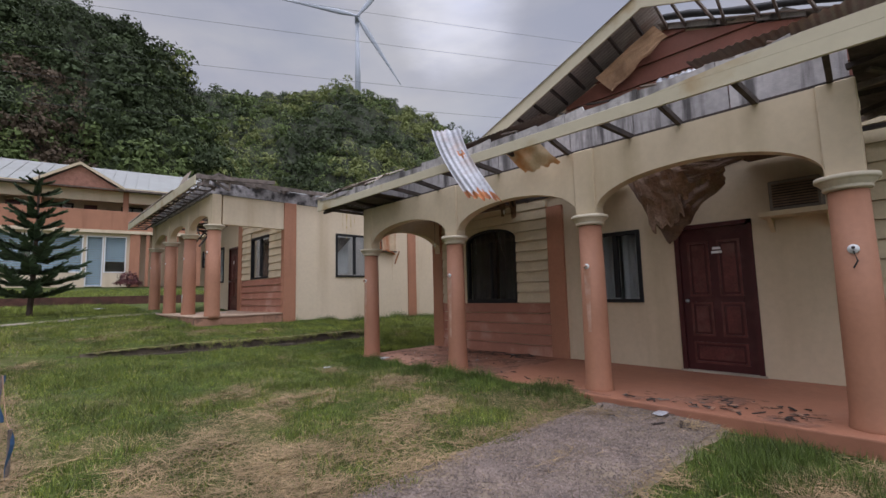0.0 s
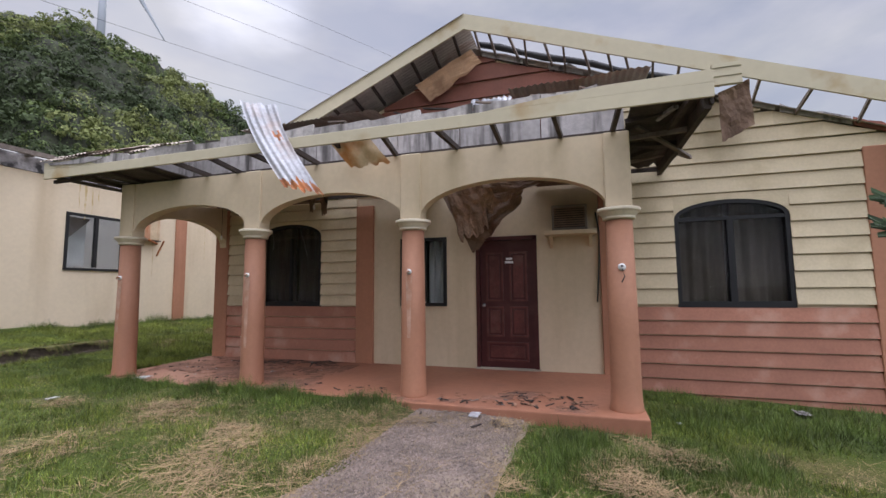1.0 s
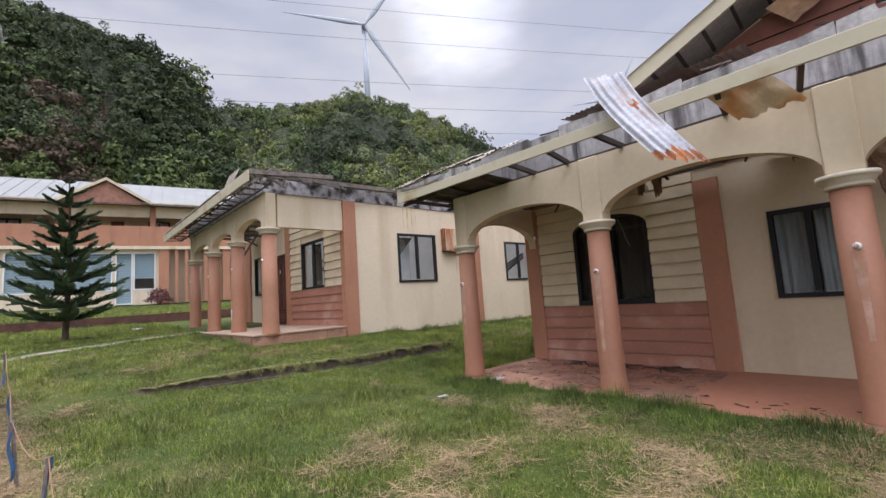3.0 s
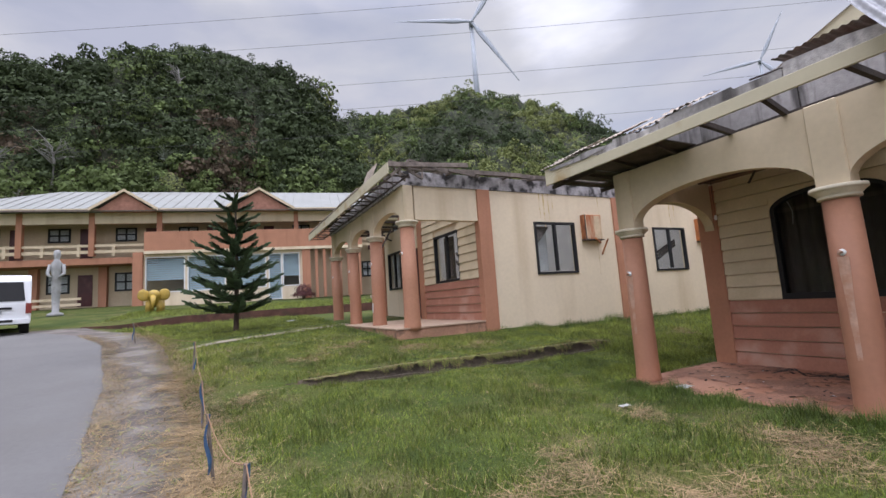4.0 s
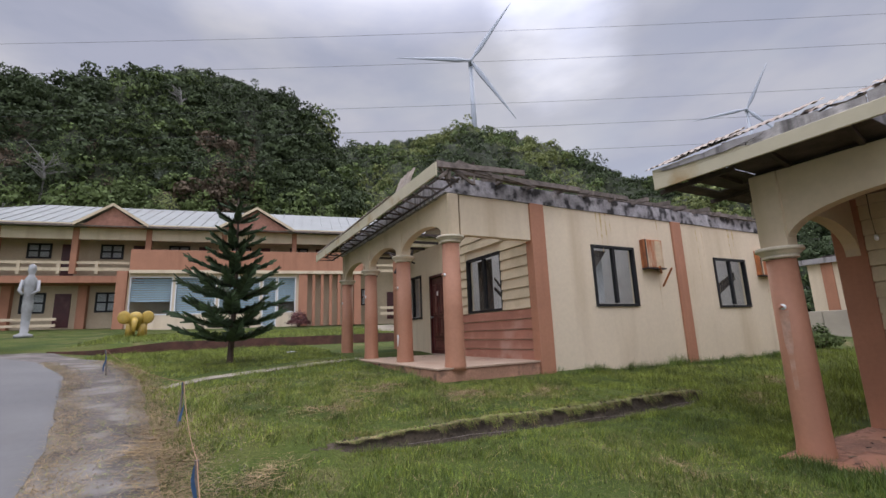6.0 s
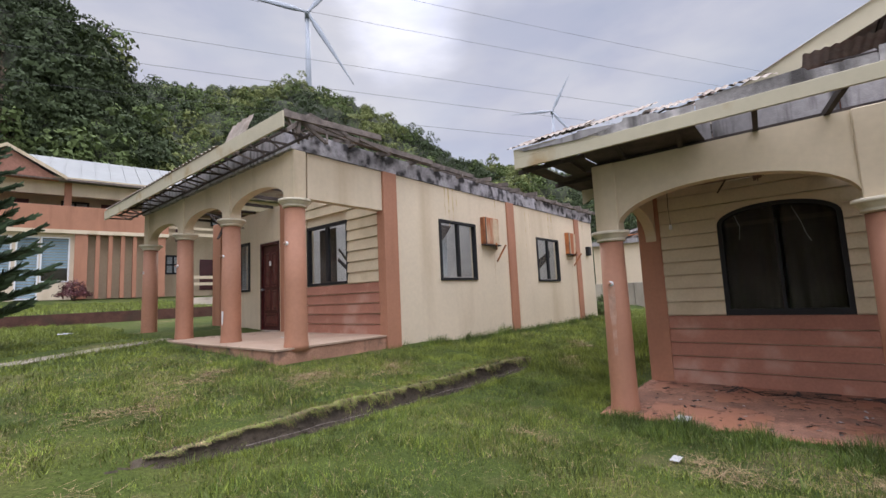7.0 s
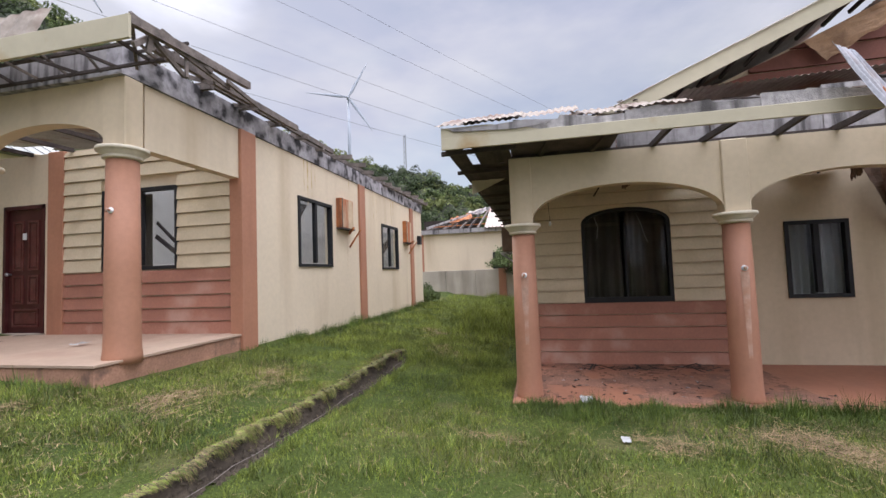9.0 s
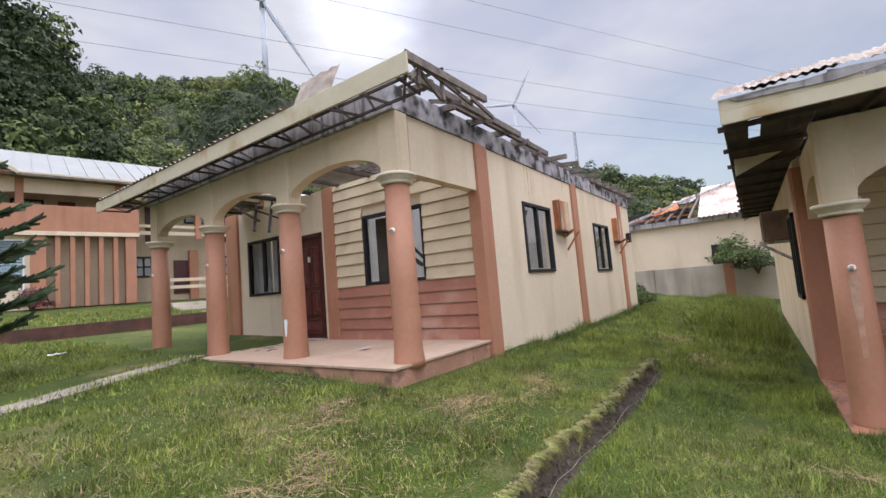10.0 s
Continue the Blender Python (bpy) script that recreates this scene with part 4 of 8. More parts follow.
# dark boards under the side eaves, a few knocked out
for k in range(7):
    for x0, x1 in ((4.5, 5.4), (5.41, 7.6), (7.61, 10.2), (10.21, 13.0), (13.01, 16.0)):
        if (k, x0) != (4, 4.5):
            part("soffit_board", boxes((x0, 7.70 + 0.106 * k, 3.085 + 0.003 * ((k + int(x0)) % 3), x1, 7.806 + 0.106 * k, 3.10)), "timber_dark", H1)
# porch roof sheets that are left
for k, (ya, L, lift, run, tr) in enumerate(((8.52, -0.85, 0.012, 0.75, 0.15), (7.72, -0.80, 0.035, 0.62, 0.2), (6.98, -0.72, 0.02, 0.5, 0.3), (8.2, -0.7, 0.03, 0.5, 0.3), (6.4, -0.6, 0.03, 0.35, 0.5))):
    corrugated(H1, "roof_sheet", "sheet_tan", (FX - 0.05 + 0.05 * (k % 3), ya, FZ1 + lift), (0, L, 0.02 * (k % 2)), (run, 0.04 * (k - 2), 0.44 * run), label="weathered corrugated roof sheet", tear=tr, seed=k)
corrugated(H1, "roof_sheet", "zinc_old", (5.24, 5.6, 3.74), (0, -2.2, 0.03), (1.2, 0, 0.12), tear=0.35, seed=3)
corrugated(H1, "roof_sheet", "zinc_old", (5.26, 1.6, 3.78), (0, -1.6, 0.03), (1.1, 0, 0.14), tear=0.35, seed=6)
for k, (ya, L, x, z, m) in enumerate(((6.9, -1.1, 6.6, 4.05, "sheet_tan"), (5.9, -1.3, 6.5, 4.02, "zinc_old"), (4.7, -1.2, 6.62, 4.08, "sheet_tan"), (3.6, -1.0, 6.5, 4.04, "timber_dark"), (2.2, -1.2, 6.55, 4.06, "sheet_tan"))):
    corrugated(H1, "roof_sheet", m, (x, ya, z), (0, L, 0.03 * (k % 2)), (0.5, 0, 0.14), tear=0.3, seed=20 + k, crumple=0.03)
for k in range(22):
    yy = rng.uniform(1.2, 6.6)
    part("splinter", beam(bmesh.new(), (rng.uniform(6.3, 6.8), yy, 4.0 + rng.uniform(0, 0.14)), (rng.uniform(6.4, 6.95), yy - rng.uniform(0.15, 0.6), 4.02 + rng.uniform(0, 0.16)), rng.uniform(0.03, 0.09), 0.015), ("timber_dark", "timber", "panel_white")[k % 3], H1)
# main roof: bargeboards, sheets behind, ribs
BX = 6.42
def barge(y):
    return 5.66 - (0.372 * (RIDGE_Y - y) if y < RIDGE_Y else 0.428 * (y - RIDGE_Y))
for y0, y1 in ((RIDGE_Y, 8.4), (-3.75, RIDGE_Y)):
    bm = prism(bmesh.new(), [(y0, barge(y0) - 0.25), (y1, barge(y1) - 0.25), (y1, barge(y1)), (y0, barge(y0))], "x", BX, BX + 0.03)
    part("bargeboard", bm, "fascia", H1, "faded cream bargeboard")
corrugated(H1, "roof_sheet", "zinc_old", (BX - 0.03, RIDGE_Y, barge(RIDGE_Y) - 0.02), (10.6, 0, 0), (0, 5.95, -5.95 * 0.428), label="old corrugated roof sheet")
corrugated(H1, "roof_sheet", "zinc_old", (6.98, RIDGE_Y, barge(RIDGE_Y) - 0.27), (10.0, 0, 0), (0, -6.1, -6.1 * 0.372), label="old corrugated roof sheet")
k = RIDGE_Y - 0.15
while k > -3.6:
    part("rafter", beam(bmesh.new(), (BX + 0.03, k, barge(k) - 0.17), (WX + 0.05, k - 0.04 + rng.uniform(-0.12, 0.08), barge(k) - 0.34), 0.03, 0.045), "timber", H1)
    k -= rng.uniform(0.22, 0.36) if k > -0.6 else 0.55
k = RIDGE_Y + 0.2
while k < 6.4:
    part("rafter", beam(bmesh.new(), (BX + 0.03, k, barge(k) - 0.16), (WX + 0.05, k + 0.04, barge(k) - 0.24), 0.04, 0.05), "timber_dark", H1)
    k += 0.36
# dark tube for the pipe or rolled gutter behind the gable rafters
part("roof_felt", tube(bmesh.new(), [(7.02, 2.35 - 0.36 * i, gable1(2.35 - 0.36 * i) + 0.16 + 0.02 * math.sin(i * 1.7)) for i in range(10)], [0.05, 0.06, 0.045, 0.06, 0.05, 0.055, 0.045, 0.06, 0.05, 0.04], 8), "cable", H1, "dark rolled gutter pipe along the rafters", True)
y = 2.3
while y > -3.3:
    L = rng.uniform(0.3, 0.8)
    bm = prism(bmesh.new(), [(y, gable1(y) - 0.02), (y - L, gable1(y - L) - 0.02), (y - L, gable1(y - L) + rng.uniform(0.02, 0.10)), (y - L * 0.6, gable1(y - L * 0.6) + rng.uniform(0.05, 0.14)), (y - L * 0.3, gable1(y - L * 0.3) + rng.uniform(0.0, 0.08)), (y, gable1(y) + rng.uniform(0.02, 0.10))], "x", 7.04, 7.06)
    part("torn_lining", bm, rng.choice(["panel_white", "sheet_tan", "panel_white", "brown_plank"]), H1)
    y -= L + rng.uniform(0, 0.12)
part("soffit_board", prism(bmesh.new(), [(-3.02, 3.16), (-3.72, 3.02), (-3.72, 3.05), (-3.02, 3.20)], "x", BX + 0.05, 16.5), "timber", H1)

# ---- the farther cottage ----
VX, VY = 5.20, 11.62
H2 = thing("cottage", (VX, 15.2, 0.6), "cream and salmon cottage on a plinth, roof stripped to rafters", "house")
F2 = 0.88
COLS2 = (11.74, 13.86, 16.02, 18.20)
A_X2, SPR2, CRN2, TOP2 = 3.40, 3.10, 3.46, 3.86
W1, W2 = (6.68, 7.98, 1.87, 3.14), (10.95, 12.36, 1.82, 3.06)
VA, VB, VD = (12.74, 14.16, 1.88, 3.14), (16.76, 17.97, 1.88, 3.13), (15.34, 16.22, 0.88, 3.02)
bm = panel_wall(bmesh.new(), "y", VY, VY + 0.15, VX, 15.2, 0.2, TOP2, [W1, W2])
panel_wall(bm, "x", VX, VX + 0.15, VY + 0.15, 18.9, 0.4, TOP2, [VA, VB, VD])
part("wall", bm, "cream_side", H2)
for q in ((VX + 0.15, 18.75, 0.4, 15.2, 18.9, TOP2), (15.05, VY + 0.15, 0.2, 15.2, 18.75, TOP2),):
    part("wall", boxes(q), "cream_side", H2)
for q in ((VX + 0.15, 15.0, 0.9, 9.0, 15.1, 3.8), (9.0, VY + 0.15, 0.9, 9.1, 18.7, 3.8), (13.0, VY + 0.15, 0.9, 13.1, 18.7, 3.8), (VX + 0.15, VY + 0.15, 0.8, 15.0, 18.7, 0.9),):
    part("room_shell", boxes(q), "room", H2)
siding(H2, VX, VY + 0.16, 14.9, F2, 1.86, 0.196, "pink_plank")
siding(H2, VX, VY + 0.16, 14.9, 1.86, TOP2 - 0.02, 0.21, "cream_plank", [VA])
va = window_unit(H2, "x", VX, *VA, 0.0, None)
# dark strips behind this glass paint its shard-like reflections
for k, (y0, z0, y1, z1) in enumerate(((12.95, 2.25, 13.38, 2.62), (12.98, 2.12, 13.40, 2.40))):
    part("torn_blind", beam(bmesh.new(), (VX + 0.2, y0, z0), (VX + 0.24, y1, z1), 0.02, 0.05 + 0.02 * (k % 2)), "timber_dark", va, "dark fallen blind or painted reflection")
# dark sheet added to paint the reflection in the left pane
part("curtain", boxes((VX + 0.27, 13.5, 1.9, VX + 0.275, 14.1, 3.1)), "curtain_dark", va)
window_unit(H2, "x", VX, *VB, 0.0, "curtain")
w1 = window_unit(H2, "y", VY, *W1, 0.0, None)
part("torn_blind", prism(bmesh.new(), [(W1[0] + 0.08, 3.06), (W1[0] + 0.62, 3.06), (W1[0] + 0.30, 2.72), (W1[0] + 0.10, 2.52)], "y", VY + 0.16, VY + 0.17), "timber", w1, "dark torn blind")
part("curtain", prism(bmesh.new(), [(W1[0] + 0.2, 2.7), (W1[0] + 0.62, 3.05), (W1[0] + 0.60, 1.95), (W1[0] + 0.12, 1.95)], "y", VY + 0.30, VY + 0.31), "curtain", w1)
w2 = window_unit(H2, "y", VY, *W2, 0.0, None)
for k in range(3):
    part("torn_blind", beam(bmesh.new(), (W2[0] + 0.12, VY + 0.16 + 0.02 * k, 2.08 + 0.09 * k), (W2[1] - 0.2, VY + 0.2, 2.58 + 0.07 * k), 0.02, 0.07), "timber_dark", w2, "dark fallen blind or painted reflection")
door_unit(H2, VX, *VD, 16.1)
for y0, y1 in ((14.9, 15.22), (18.35, 18.86)):
    part("pilaster", bevelled(boxes((VX - 0.06, y0, 0.8, VX + 0.02, y1, TOP2)), 0.008, 1), "salmon", H2, "flat salmon pilaster")
part("pilaster", bevelled(boxes((5.10, VY - 0.05, 0.3, 5.44, VY + 0.16, TOP2)), 0.008, 1), "salmon", H2, "flat salmon corner pilaster")
for x0, x1 in ((9.40, 9.74), (13.66, 13.98)):
    part("pilaster", bevelled(boxes((x0, VY - 0.05, 0.2, x1, VY + 0.02, TOP2)), 0.008, 1), "salmon", H2, "flat salmon pilaster")
part("porch_floor", boxes((2.98, VY - 0.02, 0.86, VX - 0.001, 18.62, F2 + 0.005)), "porch_tile", H2, "faded reddish porch floor")
part("plinth", bevelled(boxes((3.0, VY, 0.35, VX - 0.001, 18.6, 0.855)), 0.01, 1), "porch_edge", H2, "salmon plinth edge blackened by mould")
for y in COLS2:
    column(H2, A_X2, y, F2, SPR2, 0.16, TOP2)
arcade(H2, COLS2, 3.32, 3.48, SPR2, CRN2, TOP2, "cream", 0.30)
part("lintel", boxes((3.55, VY + 0.0, SPR2 + 0.03, VX - 0.101, VY + 0.15, TOP2)), "cream_side", H2)
# blackened ring beam over the walls
for q in ((3.25, VY - 0.03, TOP2 + 0.003, 15.22, VY + 0.17, 4.17), (3.25, VY + 0.172, TOP2 + 0.003, 3.42, 18.4, 4.17), (15.0, VY + 0.172, TOP2 + 0.003, 15.2, 18.8, 4.15)):
    part("ring_beam", boxes(q), "panel_white" if q[0] == 3.25 and q[3] < 4 else "concrete_black", H2, "grey concrete roof beam blackened by mould")
GX, GZ0, GZ1 = 2.74, 3.865, 4.09
part("fascia", bevelled(boxes((GX - 0.015, 10.92, GZ0, GX + 0.015, 19.5, GZ1)), 0.004, 1), "fascia", H2, "faded cream fascia board")
y = 11.1
rng = random.Random(9)
while y < 19.4:
    part("rafter", beam(bmesh.new(), (GX + 0.01, y, GZ0 + 0.03), (3.30, y + rng.uniform(-0.1, 0.35), 3.92), 0.022, 0.03), "timber_dark", H2)
    part("strut", beam(bmesh.new(), (GX + 0.01, y, GZ1 - 0.04), (3.24, y + rng.uniform(-0.15, 0.25), 3.90), 0.018, 0.026), "timber", H2)
    y += 0.55
for x, z in ((3.0, 4.0), (3.2, 3.9), (3.5, 4.22)):
    part("purlin", beam(bmesh.new(), (x, 11.0, z), (x, 19.3, z), 0.025, 0.03), "timber_dark", H2)
# bent timbers standing up at the corner of the eaves
for a, b in (((2.78, 10.95, 4.10), (3.30, 11.45, 3.92)), ((2.80, 10.95, 3.84), (3.25, 11.10, 4.22)), ((3.25, 11.10, 4.24), (3.85, 11.0, 4.06)), ((2.78, 10.97, 4.12), (4.2, 11.05, 4.02)), ((3.0, 11.0, 3.86), (3.05, 11.0, 4.14)), ((3.5, 11.02, 3.84), (3.52, 11.05, 4.12)), ((3.0, 11.05, 4.12), (3.5, 11.05, 3.86)), ((4.1, 11.0, 4.06), (4.75, 11.05, 4.0)), ((4.0, 11.1, 4.0), (4.05, 11.62, 4.2)), ((4.9, 11.15, 4.02), (5.0, 11.62, 4.18))):
    part("strut", beam(bmesh.new(), a, b, 0.03, 0.05), "timber", H2)
# loose purlins lying along the side
for k, (x0, x1, y0, z0, z1) in enumerate(((2.75, 4.6, 10.95, 4.06, 4.22), (3.3, 6.2, 11.2, 4.12, 4.18), (4.4, 7.8, 11.35, 4.20, 4.22), (6.6, 10.0, 11.5, 4.24, 4.24), (9.2, 13.6, 11.5, 4.24, 4.26), (11.0, 15.3, 11.3, 4.2, 4.2))):
    part("purlin", beam(bmesh.new(), (x0, y0 + 0.05 * k, z0), (x1, y0 + 0.12, z1), 0.06, 0.09), "timber", H2)
x = 3.6
while x < 15:
    part("rafter", beam(bmesh.new(), (x, 11.25 + rng.uniform(-0.1, 0.2), 4.16), (x + rng.uniform(-0.2, 0.2), 15.2, 4.36 + rng.uniform(0, 0.25)), 0.06, 0.09), "timber", H2)
    x += 0.75
for y, z in ((12.6, 4.3), (13.8, 4.38), (15.1, 4.46)):
    part("purlin", beam(bmesh.new(), (3.2, y, z), (14.8, y + 0.1, z), 0.06, 0.07), "timber", H2)
corrugated(H2, "roof_sheet", "zinc_old", (4.2, 15.2, 4.48), (3.0, 0, 0.1), (0, 3.4, 0.15), tear=0.4, seed=2, label="torn corrugated roof sheet")

M["run"] = material("rust_run", (0.50, 0.36, 0.17), 0.85, var=0.12, scale=6, bump=0.05, stain=(0.62, 0.51, 0.35), stain_amt=0.95, stain_scale=9, stain_lo=0.42, stain_hi=0.58)
def wall_run(x, z, L, w, seed, mat="run"):
    """A narrow stain that has run down the side wall."""
    bm, prev = bmesh.new(), None
    for i in range(13):
        q = i / 12
        h = w * (1 - 0.75 * q) * (0.7 + 0.7 * noise.noise((q * 4, seed, 1)))
        c = x + 0.02 * noise.noise((q * 3, seed, 6))
        row = [bm.verts.new((c + g * h / 2, VY - 0.0015, z - L * q)) for g in (-1, 1)]
        if prev:
            bm.faces.new((prev[0], prev[1], row[1], row[0]))
        prev = row
    part("rust_run", bm, mat, H2)
for k, (x, L, w) in enumerate(((6.92, 0.62, 0.06), (7.05, 0.85, 0.09), (7.2, 0.7, 0.07), (7.34, 0.45, 0.05), (10.4, 1.6, 0.035), (10.62, 0.8, 0.03), (11.8, 0.75, 0.08), (12.0, 0.55, 0.06), (8.9, 1.3, 0.03), (14.4, 0.9, 0.05))):
    wall_run(x, TOP2 - 0.002, L, w, k * 3.1)
for x, z in ((8.75, 2.66), (13.35, 2.62)):
    wall_run(x, z, 0.9, 0.04, x)

# ---- the two-storey lodge ----
HOTEL = thing("lodge", (-5.0, 41.0, 2.3), "two-storey cream and salmon lodge with balcony and pale roof", "building", rz=-10.5)
# from here coordinates are the lodge's own: u along the front, v into it, z above its floor (2.3 m)
def hz(z):
    return z - 2.3
for q in ((-13.0, 1.8, 0, 26, 2.0, hz(9.3)), (-13.0, 2.0, 0, -12.8, 9, hz(9.3)), (25.8, 2.0, 0, 26, 9, hz(9.3)), (-13.0, 9, 0, 26, 9.2, hz(9.3))):
    part("wall", boxes(q), "lodge_wall_shaded", HOTEL)
part("balcony_floor", boxes((-13.2, 0, hz(5.58), 0.24, 1.8, hz(6.03))), "salmon", HOTEL, "salmon balcony edge")
for q in ((0.25, -1.2, hz(6.27), 15.4, -1.0, hz(7.64)), (0.25, -1.0, hz(6.27), 0.45, 1.8, hz(7.64)), (15.2, -1.0, hz(6.27), 15.4, 1.8, hz(7.64))):
    part("parapet", boxes(q), "salmon", HOTEL, "solid salmon balcony parapet")
part("balcony_floor", boxes((0.25, -1.25, hz(6.05), 15.4, 1.8, hz(6.265))), "cream_side", HOTEL)
part("eave_beam", boxes((-13.2, -0.1, hz(8.47), 26, 0.1, hz(9.25))), "cream_side", HOTEL)
bm = bmesh.new()
# a roof hipped at one end
low = [bm.verts.new(p) for p in ((-13.9, -0.9, hz(9.3)), (27, -0.9, hz(9.3)), (27, 10.2, hz(9.3)), (-13.9, 10.2, hz(9.3)))]
top = [bm.verts.new(p) for p in ((-7.6, 5.0, hz(12.1)), (27, 5.0, hz(12.1)))]
for f in ((low[0], low[1], top[1], top[0]), (low[2], low[3], top[0], top[1]), (low[3], low[0], top[0]), (low[1], low[2], top[1]), low[::-1]):
    bm.faces.new(f)
roof = part("roof", bm, "roof_white", HOTEL, "pale corrugated iron roof")
u = -13.4
while u < 26.8:
    s = min(1.0, (u + 13.9) / 6.3)
    part("rib", beam(bmesh.new(), (u, -0.88, hz(9.33)), (u, -0.9 + 5.9 * s, hz(9.32 + 2.8 * s)), 0.05, 0.05), "roof_white", roof)
    u += 0.76
part("gutter", boxes((-13.9, -1.0, hz(9.17), 27, -0.905, hz(9.29))), "timber", HOTEL)
part("eave_trim", boxes((-13.9, -0.96, hz(9.295), 27, -0.90, hz(9.38))), "cream", HOTEL)
for a, b, z in ((-2.85, 0.85, 10.6), (5.55, 10.1, 10.78)):
    m = (a + b) / 2
    part("gable", prism(bmesh.new(), [(a + 0.15, hz(9.25)), (b - 0.15, hz(9.25)), (m, hz(z - 0.08))], "y", -1.02, 2.5), "gable_brick", HOTEL, "brick-faced gable")
    for p, q in ((a - 0.25, m), (b + 0.25, m)):
        part("gable_roof", prism(bmesh.new(), [(p, hz(9.22)), (q, hz(z)), (q, hz(z + 0.12)), (p, hz(9.34))], "y", -1.18, 4.5), "roof_white", HOTEL)
        part("bargeboard", prism(bmesh.new(), [(p, hz(9.16)), (q, hz(z - 0.06)), (q, hz(z + 0.14)), (p, hz(9.36))], "y", -1.26, -1.185), "cream", HOTEL)
for u in (-11.7, -7.5, -3.32, 0.88, 5.6, 10.4, 14.6, 18.8, 23):
    part("post", boxes((u - 0.17, -0.16, hz(6.15), u + 0.17, 0.16, hz(9.25))), "salmon", HOTEL)
    if u < -0.3 or u > 14:
        part("post", boxes((u - 0.17 + 0.0, 1.45, 0, u + 0.35, 1.8, hz(5.6))), "salmon", HOTEL)
for a, b in ((-13.1, 0.24), (15.5, 26)):
    for z, h in ((6.36, 0.22), (6.82, 0.17)):
        part("rail", boxes((a, -0.05, hz(z), b, 0.05, hz(z + h))), "cream", HOTEL)
for z in (2.75, 3.15):
    part("rail", boxes((-9.6, -0.05, hz(z), -3.9, 0.05, hz(z + 0.17))), "cream", HOTEL)
u = -12.6
while u < 0:
    part("baluster", boxes((u, -0.07, hz(6.15), u + 0.18, 0.07, hz(7.02))), "cream", HOTEL)
    u += 2.1
def hotel_window(u0, u1, z0, z1, v=1.8):
    w = 0.12
    f = part("window", ring(bmesh.new(), "y", v - 0.06, v + 0.02, u0, u1, hz(z0), hz(z1), w), "black", HOTEL)
    part("mullion", boxes(((u0 + u1) / 2 - 0.06, v - 0.05, hz(z0) + w, (u0 + u1) / 2 + 0.06, v + 0.02, hz(z1) - w)), "black", f)
    part("transom", boxes((u0 + w, v - 0.052, hz((z0 + z1) / 2) - 0.055, u1 - w, v + 0.02, hz((z0 + z1) / 2) + 0.055)), "black", f)
    part("pane", boxes((u0 + w, v - 0.03, hz(z0) + w, u1 - w, v - 0.025, hz(z1) - w)), "glass", f).visible_shadow = False
    part("curtain", boxes((u0 + w, v - 0.02, hz(z0) + w, u1 - w, v - 0.012, hz(z1) - w)), "curtain", f)
def hotel_door(u0, u1, z0, z1, v=1.8):
    part("door", boxes((u0, v - 0.06, hz(z0), u1, v + 0.02, hz(z1))), "door", HOTEL)
for k in range(-2, 6):
    c = -1.87 + 4.2 * k
    hotel_window(c - 0.69, c + 0.69, 7.45, 8.5)
    hotel_door(c + 1.28, c + 2.06, 6.2, 8.45)
    if c < -1:
        hotel_window(c - 0.7, c + 0.7, 3.72, 5.1)
        if c < -3:
            hotel_door(c + 1.2, c + 2.1, 2.75, 5.02)
hotel_window(15.6, 16.6, 3.88, 5.22)
hotel_door(17.75, 18.65, 2.75, 4.95)
hotel_window(20.2, 21.2, 3.88, 5.22)
for z in (3.0, 3.45):
    part("rail", boxes((16.9, -0.05, hz(z), 26, 0.05, hz(z + 0.2))), "cream", HOTEL)
# ground floor front with blinds
bm = panel_wall(bmesh.new(), "y", -0.9, -0.75, -0.3, 10.8, 0, hz(6.2), [(0.25, 2.75, hz(3.3), hz(5.85)), (2.9, 5.4, hz(3.3), hz(5.85)), (5.55, 8.2, hz(3.3), hz(5.85)), (8.35, 9.3, 0.0, hz(5.85)), (9.35, 10.6, hz(3.3), hz(5.85))])
part("wall", bm, "cream_side", HOTEL)
for a, b, z0 in ((0.25, 2.75, 3.3), (2.9, 5.4, 3.3), (5.55, 8.2, 3.3), (8.35, 9.3, 2.35), (9.35, 10.6, 3.3)):
    f = part("window", ring(bmesh.new(), "y", -0.93, -0.8, a, b, hz(z0), hz(5.85), 0.07), "white", HOTEL)
    part("pane", boxes((a + 0.07, -0.86, hz(z0) + 0.07, b - 0.07, -0.855, hz(5.78))), "glass", f).visible_shadow = False
    low = {0.25: 4.2, 9.35: 4.1}.get(a, z0 + 0.1)
    z = low
    while z < 5.75:
        part("slat", boxes((a + 0.05, -0.80, hz(z), b - 0.05, -0.74, hz(z) + 0.10)), "blind", f)
        z += 0.155
part("column", boxes((-0.45, -1.15, 0, 0.15, -0.6, hz(6.2))), "salmon", HOTEL)
part("column", boxes((10.8, -1.15, 0, 11.4, -0.605, hz(6.04))), "salmon", HOTEL)
for u in (11.75, 12.35, 12.95, 13.55, 14.2):
    part("fin", boxes((u, -1.15, 0, u + 0.2, -0.605, hz(6.04))), "salmon", HOTEL)
part("wall", boxes((11.4, -0.6, 0, 15.2, -0.4, hz(6.04))), "lodge_wall_shaded", HOTEL)
part("column", boxes((14.75, -1.15, 0, 15.25, -0.605, hz(6.04))), "salmon", HOTEL)
